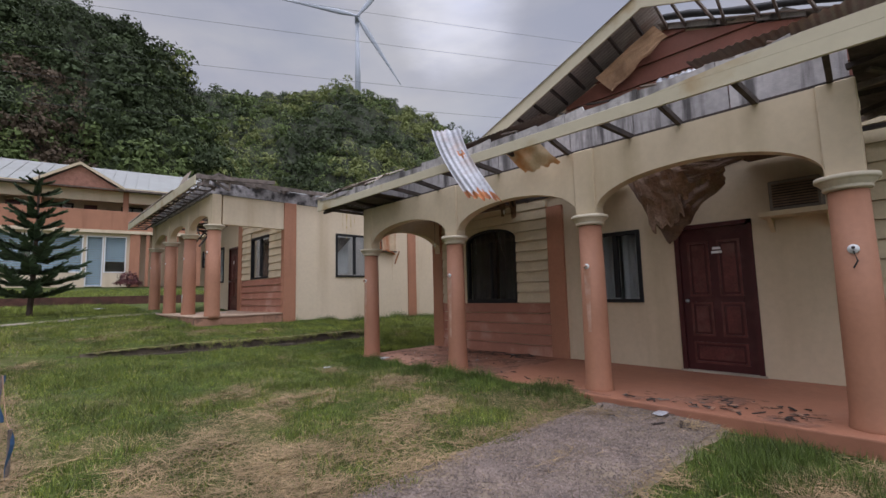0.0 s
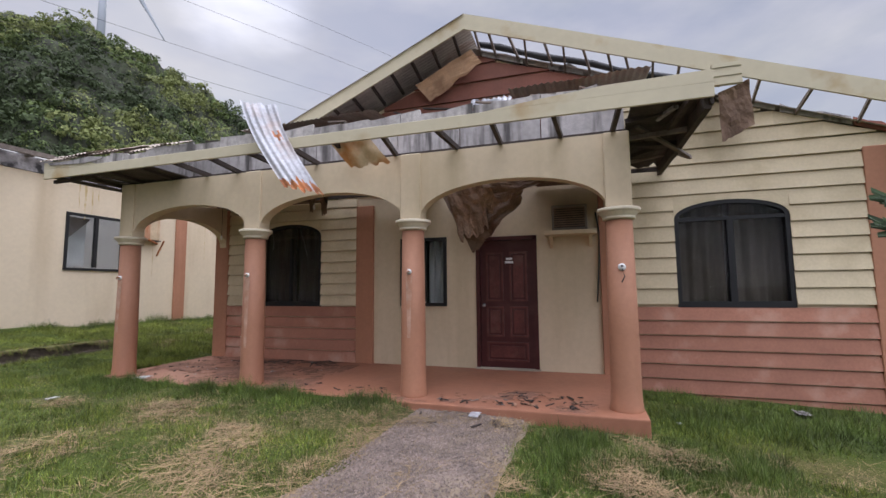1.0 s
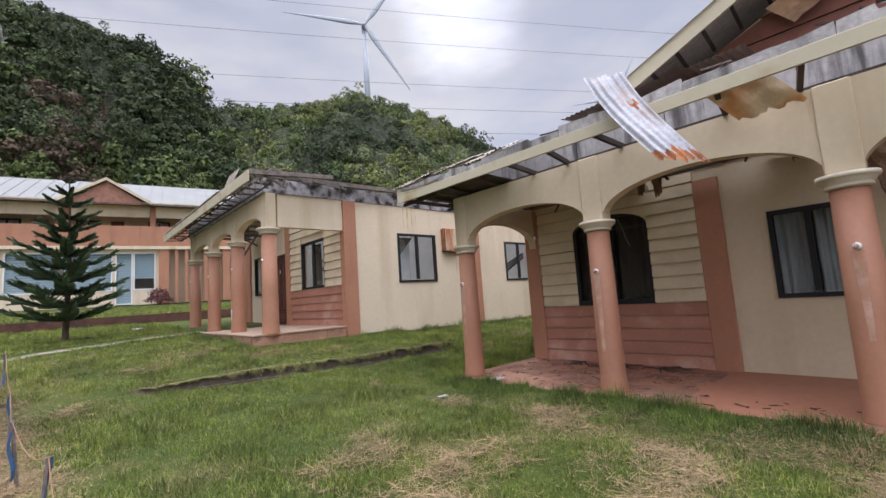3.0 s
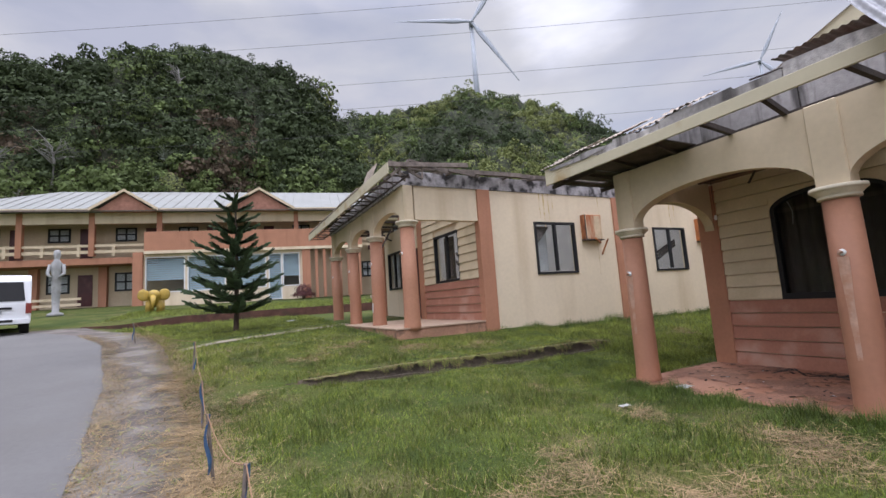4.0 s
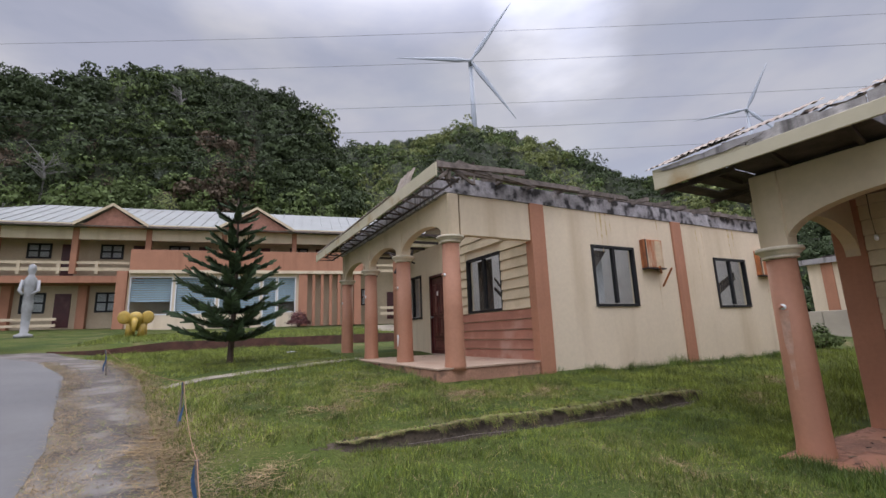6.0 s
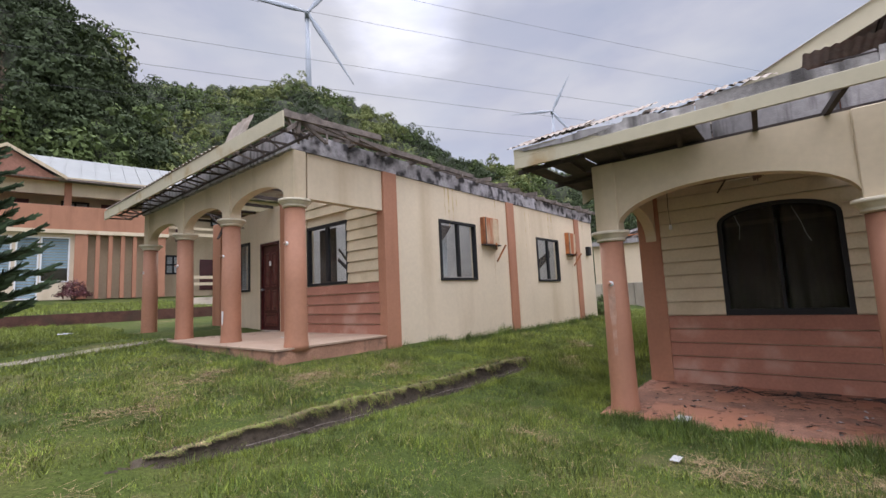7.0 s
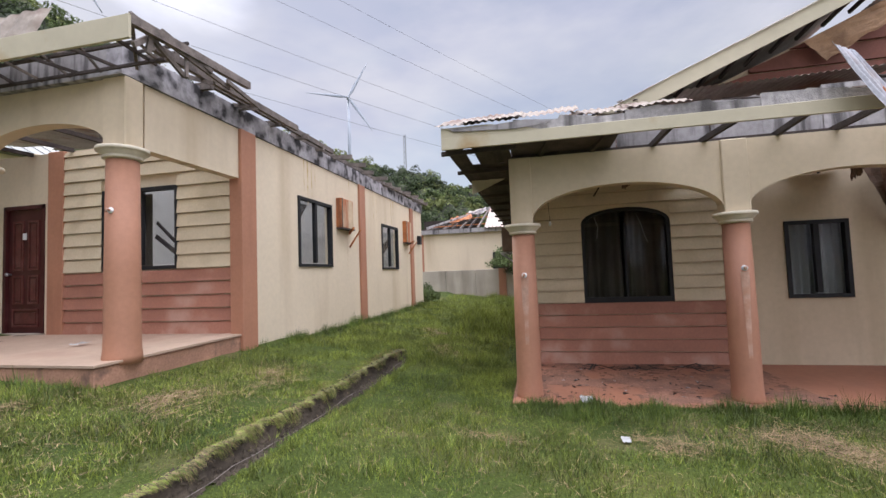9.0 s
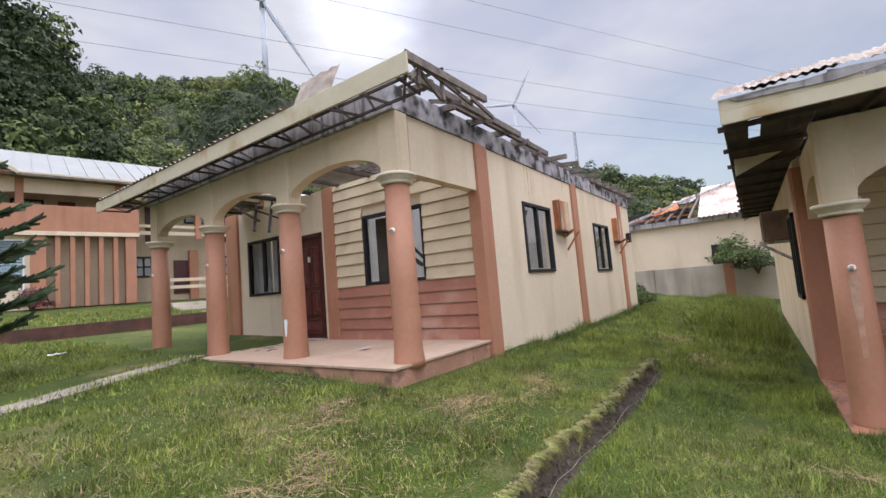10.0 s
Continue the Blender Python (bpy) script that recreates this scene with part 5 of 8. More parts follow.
# low retaining wall of the upper lawn
STEPS = thing("garden_steps", (8.4, 27.2, 1.25), "pale concrete garden steps up to the lodge", "steps")
for k in range(5):
    part("step", bevelled(boxes((7.7, 26.6 + 0.3 * k, 1.0, 9.1, 28.4, 1.38 + 0.15 * k)), 0.01, 1), "block", STEPS)
bm = bmesh.new()
def rwall(t):
    return (-4.6 + 12.5 * t, 23.1 + 0.85 * ease(t * 3.2))
prev = None
for i in range(41):
    x, y = rwall(i / 40)
    zb, zt = gz(x, y - 0.4) - 0.3, lerp(i / 40, (0, gz(x, y) + 0.05), (0.25, 1.50), (1, 1.54))
    row = [bm.verts.new(p) for p in ((x, y, zb), (x, y, zt), (x, y + 0.25, zt), (x, y + 0.25, zb))]
    if prev:
        for k in range(3):
            bm.faces.new((prev[k], prev[k + 1], row[k + 1], row[k]))
    prev = row
solo("retaining_wall", bm, "brick", "low dark brick retaining wall along the upper lawn", "wall", kind="structure")

# ---- behind the cottages ----
YARD = thing("boundary_wall", (21.0, 10.0, 0.4), "stained concrete block boundary wall", "wall", kind="structure")
for k in range(9):
    y0 = 3.0 + 1.5 * k
    part("panel", bevelled(boxes((21.0, y0 + 0.01, 0.2, 21.15, y0 + 1.49, 1.72)), 0.01, 1), "block", YARD)
part("post", boxes((20.95, 9.0, 0.2, 21.2, 9.35, 1.76)), "salmon", YARD)
BACK = thing("outbuilding", (23.0, 10.0, 0.4), "cream building with a collapsed rusty roof", "building")
for q in ((23.0, 2.0, 0.3, 23.2, 14.5, 3.75), (23.2, 2.0, 0.3, 30, 2.2, 3.75), (23.2, 14.3, 0.3, 30, 14.5, 3.75)):
    part("wall", boxes(q), "cream_side", BACK)
part("ring_beam", boxes((22.8, 1.8, 3.75, 23.3, 14.7, 3.98)), "panel_white", BACK)
part("window", boxes((22.96, 9.0, 1.75, 23.02, 9.8, 2.65)), "black", BACK)
part("pilaster", boxes((22.94, 13.6, 0.3, 23.02, 14.0, 3.75)), "salmon", BACK)
corrugated(BACK, "roof_sheet", "tile_red", (22.6, 10.15, 3.95), (0, -7.6, 0.0), (4.6, 0, 2.07), pitch=0.2, depth=0.05, label="pale patched roof sheet with rust")
corrugated(BACK, "roof_sheet", "rust", (24.0, 12.3, 4.42), (0, -1.3, 0.25), (1.3, 0.2, 0.5), pitch=0.2, depth=0.05, tear=0.4, seed=5, crumple=0.15)
corrugated(BACK, "roof_sheet", "zinc_old", (25.2, 11.4, 4.95), (0, -1.1, 0.2), (1.0, 0.1, 0.45), pitch=0.2, depth=0.05, tear=0.4, seed=6, crumple=0.12)
part("ridge_board", beam(bmesh.new(), (23.0, 13.4, 4.12), (27.0, 8.8, 6.0), 0.06, 0.12), "panel_white", BACK)
for k in range(8):
    part("rafter", beam(bmesh.new(), (22.9, 13.9 - 0.48 * k, 3.99), (25.2 + 0.2 * k, 13.2 - 0.44 * k, 4.3 + 0.20 * k), 0.08, 0.10), ("timber_dark", "timber")[k % 2], BACK)
for k in range(5):
    part("batten", beam(bmesh.new(), (23.4 + 0.5 * k, 13.4 - 0.5 * k, 4.2 + 0.23 * k), (23.5 + 0.55 * k, 10.1, 4.25 + 0.26 * k), 0.05, 0.05), ("rust", "timber_dark")[k % 2], BACK)
# dark slab painting the shade inside the collapsed roof
part("roof_hollow", boxes((26.3, 10.8, 3.9, 26.4, 14.4, 4.9)), "timber_dark", BACK)

# ---- hills ----
E_FRONT = ((-100, 18.5), (-60, 22.5), (-22, 23.8), (-17, 23.8), (-14.5, 23.4), (-11, 26.2), (-9, 27.8), (-2, 29.1), (5.7, 28.3), (9, 27.2), (11.5, 25.3), (13.7, 22.8), (17, 16.5), (24, 4), (30, 0))
E_BACK = ((-10, 14), (0, 19), (15, 23.3), (25, 24.2), (29, 25.1), (32.4, 25.8), (34.6, 24.6), (40.4, 23.3), (44.5, 21.7), (48.4, 19.6), (52, 16.7), (62, 15.1), (68.9, 13.2), (75, 11.8), (83, 8.9), (87.3, 7.6), (100, 5), (130, 3))
def hill_height(az, r):
    def ridge(tab, r0, rc):
        top = 1.4 + rc * math.tan(radians(lerp(az, *tab)))
        if r < r0:
            return -5.0
        if r < rc:
            s = (r - r0) / (rc - r0)
            return 2.5 + (top - 2.5) * (0.75 * s + 0.25 * ease(s))
        return max(top - (r - rc) * 0.35, 1.4 + r * math.tan(radians(max(0.5, lerp(az, *E_BACK) - 3.2))) if tab is E_BACK else -5)
    x, y = r * math.sin(radians(az)), r * math.cos(radians(az))
    bumpy = 2.2 * noise.noise((x * 0.06, y * 0.06, 3)) + 1.0 * noise.noise((x * 0.16, y * 0.16, 8))
    r0 = lerp(az, (-40, 70), (0, 62), (40, 66), (60, 90), (100, 120))
    return max(ridge(E_FRONT, r0, 100), ridge(E_BACK, r0 + 12, 170)) + bumpy * (1 if r > r0 else 0)

def hill_mesh():
    azs, rs = np.arange(-100, 131, 1.2), np.concatenate([np.arange(56, 110, 2.5), np.arange(110, 215, 5.0), np.arange(220, 720, 25.0)])
    v, f = [], []
    for a in azs:
        for r in rs:
            v.append((r * math.sin(radians(a)), 4 + r * math.cos(radians(a)), hill_height(a, r) - (4.5 if -46 < a < 96 and r < 180 else 0)))
    n = len(rs)
    for i in range(len(azs) - 1):
        for j in range(n - 1):
            f.append((i * n + j, i * n + j + 1, (i + 1) * n + j + 1, (i + 1) * n + j))
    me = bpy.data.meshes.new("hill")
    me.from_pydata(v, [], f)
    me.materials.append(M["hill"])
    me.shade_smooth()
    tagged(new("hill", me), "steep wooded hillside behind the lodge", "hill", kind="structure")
hill_mesh()

def leaf_clumps(centres, radii, per, leaf, rs, flat=0.75):
    """Corners of many small leaf quads on ragged shells round the centres."""
    out = []
    for (x, y, z), r in zip(centres, radii):
        d = rs.normal(size=(per, 3))
        d /= np.linalg.norm(d, axis=1)[:, None]
        d[:, 2] = np.abs(d[:, 2]) * 1.0 - 0.25 * rs.random(per)
        rad = r * (0.78 + 0.26 * rs.random(per) ** 2)
        lump = 1 + 0.20 * np.sin(d[:, 0] * 5 + x) * np.sin(d[:, 1] * 5 + y) + 0.2 * np.sin(d[:, 2] * 7 + z)
        p = d * (rad * lump)[:, None] * np.array([1, 1, flat]) + np.array([x, y, z])
        nrm = d + rs.normal(size=(per, 3)) * 0.32
        nrm /= np.linalg.norm(nrm, axis=1)[:, None]
        t = np.cross(nrm, rs.normal(size=(per, 3)))
        t /= np.linalg.norm(t, axis=1)[:, None] + 1e-9
        b = np.cross(nrm, t)
        s = leaf * r ** 0.5 * (0.6 + 0.8 * rs.random(per))[:, None]
        out.append(np.stack([p - t * s - b * s * 0.5, p + t * s - b * s * 0.3, p + b * s], 1))
    return np.concatenate(out).reshape(-1, 3)

rs = np.random.RandomState(11)
def canopy():
    """The closed roof of tree crowns over the hill, dark for shaded gaps, and the leaves on it."""
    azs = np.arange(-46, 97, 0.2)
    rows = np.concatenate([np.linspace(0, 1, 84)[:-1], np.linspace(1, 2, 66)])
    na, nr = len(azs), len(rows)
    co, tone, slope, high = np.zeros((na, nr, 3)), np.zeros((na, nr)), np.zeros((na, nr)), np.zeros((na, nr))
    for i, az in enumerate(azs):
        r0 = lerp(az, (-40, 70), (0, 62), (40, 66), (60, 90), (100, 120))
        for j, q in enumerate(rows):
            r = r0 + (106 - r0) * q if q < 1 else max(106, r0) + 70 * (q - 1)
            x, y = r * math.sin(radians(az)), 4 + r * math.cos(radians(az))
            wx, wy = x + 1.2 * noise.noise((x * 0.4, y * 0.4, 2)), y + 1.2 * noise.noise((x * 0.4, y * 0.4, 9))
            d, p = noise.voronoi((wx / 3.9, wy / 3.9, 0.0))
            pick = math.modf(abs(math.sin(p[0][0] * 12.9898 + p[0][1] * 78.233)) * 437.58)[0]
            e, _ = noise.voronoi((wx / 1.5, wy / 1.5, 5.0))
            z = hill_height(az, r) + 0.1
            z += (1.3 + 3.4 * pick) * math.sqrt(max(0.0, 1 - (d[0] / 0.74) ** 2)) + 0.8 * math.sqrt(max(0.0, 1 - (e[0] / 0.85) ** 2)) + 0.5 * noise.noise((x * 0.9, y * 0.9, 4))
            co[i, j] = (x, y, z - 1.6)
            tone[i, j] = 1.1 * noise.noise((x * 0.045, y * 0.045, 1)) + 0.85 * (pick - 0.5)
            slope[i, j] = q
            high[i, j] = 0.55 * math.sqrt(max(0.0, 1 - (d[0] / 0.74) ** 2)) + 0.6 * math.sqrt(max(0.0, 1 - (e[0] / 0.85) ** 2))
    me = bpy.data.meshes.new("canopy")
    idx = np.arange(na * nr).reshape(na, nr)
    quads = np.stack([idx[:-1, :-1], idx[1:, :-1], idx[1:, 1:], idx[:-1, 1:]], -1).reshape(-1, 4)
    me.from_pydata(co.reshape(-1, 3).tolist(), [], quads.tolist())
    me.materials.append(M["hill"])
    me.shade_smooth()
    tagged(new("canopy", me), "closed tree cover on the hillside, near-black to paint shaded gaps", "trees", kind="stuff")
    groups = {"leaf": [], "leaf_dark": [], "leaf_yellow": [], "leaf_dry": []}
    for n, lo, hi, size in ((380000, 0, 83, 0.165), (180000, 83, nr - 1, 0.27)):
        i, j = rs.randint(0, na - 1, n), rs.randint(lo, hi, n)
        # leaves are sparse between crowns so the dark base reads as shade
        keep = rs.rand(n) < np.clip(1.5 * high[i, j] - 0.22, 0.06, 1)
        i, j = i[keep], j[keep]
        n = len(i)
        u, v = rs.rand(n, 1), rs.rand(n, 1)
        a, b, c, d = co[i, j], co[i + 1, j], co[i + 1, j + 1], co[i, j + 1]
        p = (a * (1 - u) + b * u) * (1 - v) + (d * (1 - u) + c * u) * v
        nrm = np.cross(c - a, b - d)
        nrm *= np.sign(nrm[:, 2:3]) / (np.linalg.norm(nrm, axis=1)[:, None] + 1e-9)
        p += nrm * rs.uniform(-0.05, 0.45, (n, 1))
        nrm = nrm + rs.normal(size=(n, 3)) * 0.27
        nrm /= np.linalg.norm(nrm, axis=1)[:, None]
        t = np.cross(nrm, rs.normal(size=(n, 3)))
        t /= np.linalg.norm(t, axis=1)[:, None] + 1e-9
        w = np.cross(nrm, t)
        s = size * rs.uniform(0.5, 1.4, (n, 1))
        tri = np.stack([p - t * s - w * s * 0.5, p + t * s - w * s * 0.4, p + w * s], 1)
        k, q, az = tone[i, j] + 0.10 * rs.normal(size=n), slope[i, j], azs[i]
        front = (az < 16) & (q < 1)
        dry = front & (q > 0.22) & (q < 0.58) & (az < 4) & (k < -0.02)
        yellow = (front & (q < 0.32) & (k > -0.25)) | (~front & (k > 0.24))
        dark = (front & (q > 0.45) & (k < 0.25)) | (~front & (k < -0.18))
        for name, mask in (("leaf_dry", dry), ("leaf_yellow", yellow & ~dry), ("leaf_dark", dark & ~yellow & ~dry), ("leaf", ~(dark | yellow | dry))):
            groups[name].append(tri[mask].reshape(-1, 3))
    # single crowns that stand out of the cover, each of several rounded lobes
    for k in range(3300):
        front = k < 1700
        az = rs.uniform(-42, 20) if front else rs.uniform(6, 95)
        r0 = lerp(az, (-40, 70), (0, 62), (40, 66), (60, 90), (100, 120))
        q = rs.random() ** 0.9
        r = r0 + (101 - r0) * q if front else r0 + 6 + (170 - r0) * rs.random() ** 0.8
        x, y = r * math.sin(radians(az)), 4 + r * math.cos(radians(az))
        z = hill_height(az, r)
        if z < 1:
            continue
        n = 1.1 * noise.noise((x * 0.045, y * 0.045, 1)) + 0.20 * rs.normal()
        if front:
            kind = "leaf_dry" if 0.22 < q < 0.58 and az < 4 and n < -0.08 else "leaf_yellow" if q < 0.30 and n > -0.1 else "leaf_dark" if q > 0.42 and n < 0.3 else "leaf"
        else:
            kind = "leaf_yellow" if n > 0.26 else "leaf_dark" if n < -0.02 else "leaf"
        size = (1.1 + 2.3 * rs.random() ** 1.5) * (1.0 if front else 1.3) * (0.75 if q < 0.3 and front else 1)
        lobes, per = 7, 46
        c = rs.normal(size=(lobes, 3)) * np.array([0.55, 0.55, 0.32]) * size + np.array([x, y, z + 0.35 * size - 0.4])
        lr = size * rs.uniform(0.34, 0.60, lobes)
        d = rs.normal(size=(lobes, per, 3))
        d /= np.linalg.norm(d, axis=2)[..., None]
        d[..., 2] = np.abs(d[..., 2]) - 0.4 * rs.random((lobes, per))
        p = c[:, None] + d * (lr[:, None] * rs.uniform(0.82, 1.04, (lobes, per)))[..., None]
        nrm = d + rs.normal(size=d.shape) * 0.30
        nrm /= np.linalg.norm(nrm, axis=2)[..., None]
        t = np.cross(nrm, rs.normal(size=d.shape))
        t /= np.linalg.norm(t, axis=2)[..., None] + 1e-9
        w = np.cross(nrm, t)
        s = (lr[:, None] * rs.uniform(0.10, 0.24, (lobes, per)))[..., None] + 0.05
        groups[kind].append(np.stack([p - t * s - w * s * 0.5, p + t * s - w * s * 0.4, p + w * s], 2).reshape(-1, 3))
    for kind, tris in groups.items():
        me = quads_mesh("undergrowth", np.concatenate(tris), kind, 3)
        tagged(new("undergrowth", me), {"leaf": "dense mid-green trees and bushes on the hillside", "leaf_dark": "dense dark green trees on the upper slope", "leaf_yellow": "yellowish green shrubs on the hillside", "leaf_dry": "dry brownish scrub on the hillside"}[kind], "bushes", kind="stuff")
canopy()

def spiky_plants(spots, label):
    """Rosettes of long pale blades on the lower slope; spots of (first azimuth, last azimuth, first distance, last distance, count)."""
    tri = []
    for a0, a1, r0, r1, n in spots:
        for k in range(n):
            az, r = rs.uniform(a0, a1), rs.uniform(r0, r1)
            c = np.array((r * math.sin(radians(az)), 4 + r * math.cos(radians(az)), hill_height(az, r) + rs.uniform(1.4, 2.8)))
            m = 46
            d = rs.normal(size=(m, 3))
            d[:, 2] = np.abs(d[:, 2]) * 0.9 + 0.25
            d /= np.linalg.norm(d, axis=1)[:, None]
            tip = c + d * rs.uniform(0.9, 2.1, m)[:, None]
            side = np.cross(d, rs.normal(size=(m, 3)))
            side *= 0.075 / (np.linalg.norm(side, axis=1)[:, None] + 1e-9)
            tri.append(np.stack([c - side + d * 0.1, c + side + d * 0.1, tip], 1).reshape(-1, 3))
    tagged(new("undergrowth", quads_mesh("undergrowth", np.concatenate(tri), "spiky", 3)), label, "bushes", kind="stuff")
spiky_plants(((7, 14, 62, 74, 80), (-8, -4, 70, 80, 14), (16, 30, 66, 80, 40)), "pale spiky-leaved bushes on the lower slope")
# ---- wind turbines ----
def turbine(az, hub_el, dist, blade, angles, label):
    x, y = dist * math.sin(radians(az)), 4 + dist * math.cos(radians(az))
    hub = 1.4 + dist * math.tan(radians(hub_el))
    base = hill_height(az, dist) - 3
    t = thing("wind_turbine", (x, y, base), label, "wind turbine", "wind turbines on the ridge")
    part("tower", lathe(bmesh.new(), [(2.3, base), (1.9, base + (hub - base) * 0.5), (1.4, hub - 1.5)], x, y, 20), "turbine", t, "", True)
    fwd = Vector((-x, 4 - y, 0)).normalized()
    side = Vector((fwd.y, -fwd.x, 0))
    c = Vector((x, y, hub)) + fwd * 4.0
    bm = bmesh.new()
    tube(bm, [c - fwd * 9, c - fwd * 8.2, c - fwd * 1, c], [1.2, 2.0, 2.0, 1.6], 12)
    part("nacelle", bm, "turbine", t)
    bm = bmesh.new()
    tube(bm, [c, c + fwd * 1.2, c + fwd * 2.4], [1.7, 1.5, 0.4], 12)
    hubo = part("hub", bm, "turbine", t, "", True)
    for a in angles:
        d = -side * math.cos(radians(a)) + Vector((0, 0, 1)) * math.sin(radians(a))
        wv = d.cross(fwd)
        bm = bmesh.new()
        prev = None
        for i in range(13):
            s = i / 12
            w = lerp(s, (0, 0.9), (0.06, 0.9), (0.2, 2.1), (1, 0.25))
            th = lerp(s, (0, 0.8), (0.2, 0.5), (1, 0.06))
            p = c + fwd * (1.0 - 1.5 * s * s) + d * blade * s
            row = [bm.verts.new(p + wv * (w * ca) + fwd * (th * sa)) for ca, sa in ((-0.9, 0), (-0.2, 0.7), (0.7, 0.5), (1.1, 0), (0.7, -0.5), (-0.2, -0.7))]
            if prev:
                for k in range(6):
                    bm.faces.new((prev[k], prev[(k + 1) % 6], row[(k + 1) % 6], row[k]))
            prev = row
        bm.faces.new(prev)
        part("blade", bm, "turbine", hubo, "", True)
turbine(33.3, 33.4, 300, 57, (171, 55, -58), "white three-bladed wind turbine on the ridge")
turbine(65.6, 22.0, 560, 52, (62, 176, -55), "white three-bladed wind turbine on a distant ridge")

# ---- lattice mast ----
mx, my = 420 * math.sin(radians(72.7)), 4 + 420 * math.cos(radians(72.7))
mast = thing("radio_mast", (mx, my, hill_height(72.7, 420)), "slender grey lattice radio mast on the far hill", "mast")
for k in range(3):
    a = 2 * math.pi * k / 3
    part("leg", tube(bmesh.new(), [(mx + 2.0 * math.cos(a), my + 2.0 * math.sin(a), hill_height(72.7, 420) - 2), (mx + 1.0 * math.cos(a), my + 1.0 * math.sin(a), 136)], 0.28, 5), "metal", mast)
    for j in range(11):
        b = 2 * math.pi * (k + 1) / 3
        z = 82 + 5 * j
        part("brace", tube(bmesh.new(), [(mx + 1.7 * math.cos(a), my + 1.7 * math.sin(a), z), (mx + 1.6 * math.cos(b), my + 1.6 * math.sin(b), z + 5)], 0.18, 4), "metal", mast)

# ---- overhead lines ----
NZ = radians(28)
def line_point(d, s, h):
    return (d * math.sin(NZ) + s * math.cos(NZ), 4 + d * math.cos(NZ) - s * math.sin(NZ), h)
for k, (d, h0, drop) in enumerate(((36, 28.0, 0.2), (36, 25.0, 0.3), (38, 22.0, 0.3), (38, 19.6, 0.3), (40, 18.0, 0.2))):
    pts = [line_point(d, s, h0 + 2.2 * (s / 90) ** 2) for s in np.linspace(-120, 120, 25)]
    bm = tube(bmesh.new(), pts, 0.015, 4)
    solo("power_line", bm, "cable", "thin overhead power line crossing the sky", "power line", "overhead lines")

# ---- loose and torn pieces of the nearer cottage ----
def torn_sheet(left, right, label, seed=1, pitch=0.08, depth=0.022):
    """A ribbed iron sheet that bends between two edges, each given by its upper end, middle and lower end."""
    def at(e, t):
        a, m, b = [Vector(q) for q in e]
        return a * (1 - t) * (1 - 2 * t) + m * 4 * t * (1 - t) + b * t * (2 * t - 1)
    n, rows = 44, 26
    bm, grid = bmesh.new(), []
    for j in range(rows + 1):
        row = []
        for i in range(n + 1):
            s = i / n
            top = 0.05 * (0.5 + noise.noise((s * 5, seed, 1)) + 0.6 * noise.noise((s * 17, seed, 2))) - 0.06 * max(0, 1 - s * 9)
            end = 1 + 0.05 * noise.noise((s * 6, seed, 8)) + 0.025 * noise.noise((s * 21, seed, 9))
            t = top + (end - top) * j / rows
            l, r = at(left, t), at(right, t)
            w = r - l
            fall = at(left, t + 0.02) - at(left, t - 0.02)
            nrm = w.cross(fall).normalized()
            flat = 0.75 + 0.6 * noise.noise((s * 2, t * 3, seed + 3))
            p = l + w * s + nrm * (depth * 0.5 * flat * math.sin(2 * math.pi * s * w.length / pitch) + 0.035 * noise.noise((s * 1.7, t * 3.2, seed + 7)) - 0.05 * (1 - (2 * s - 1) ** 2) * max(0, t - 0.3))
            row.append(bm.verts.new(p))
        grid.append(row)
    for a, b in zip(grid, grid[1:]):
        for i in range(n):
            bm.faces.new((a[i], a[i + 1], b[i + 1], b[i]))
    ob = solo("corrugated_sheet", bm, "zinc", label, "iron sheet", smooth=True)
    ob.data.materials.append(M["rust"])
    for p in ob.data.polygons:
        j, i = divmod(p.index, n)
        if j > rows - 2.6 + 4.0 * noise.noise((i * 0.17, seed, 5)) or (abs(j - 10 - 2 * noise.noise((i * 0.3, 2, 5))) < 1 and 26 < i < 38):
            p.material_index = 1
    return ob
torn_sheet(((4.22, 4.66, 3.63), (4.20, 4.40, 3.12), (4.21, 3.97, 2.51)), ((4.51, 4.36, 3.68), (4.41, 4.08, 3.12), (4.47, 3.63, 2.47)), "bent corrugated iron sheet hanging over the fascia")
corrugated(None, "rusty_sheet", "sheet_cream", (4.62, 3.66, 3.14), (0.02, -0.50, 0.03), (0.06, -0.24, -0.33), pitch=0.24, depth=0.03, tear=0.12, seed=7, label="torn cream and rust iron sheet hanging under the eaves", curl=0.1)

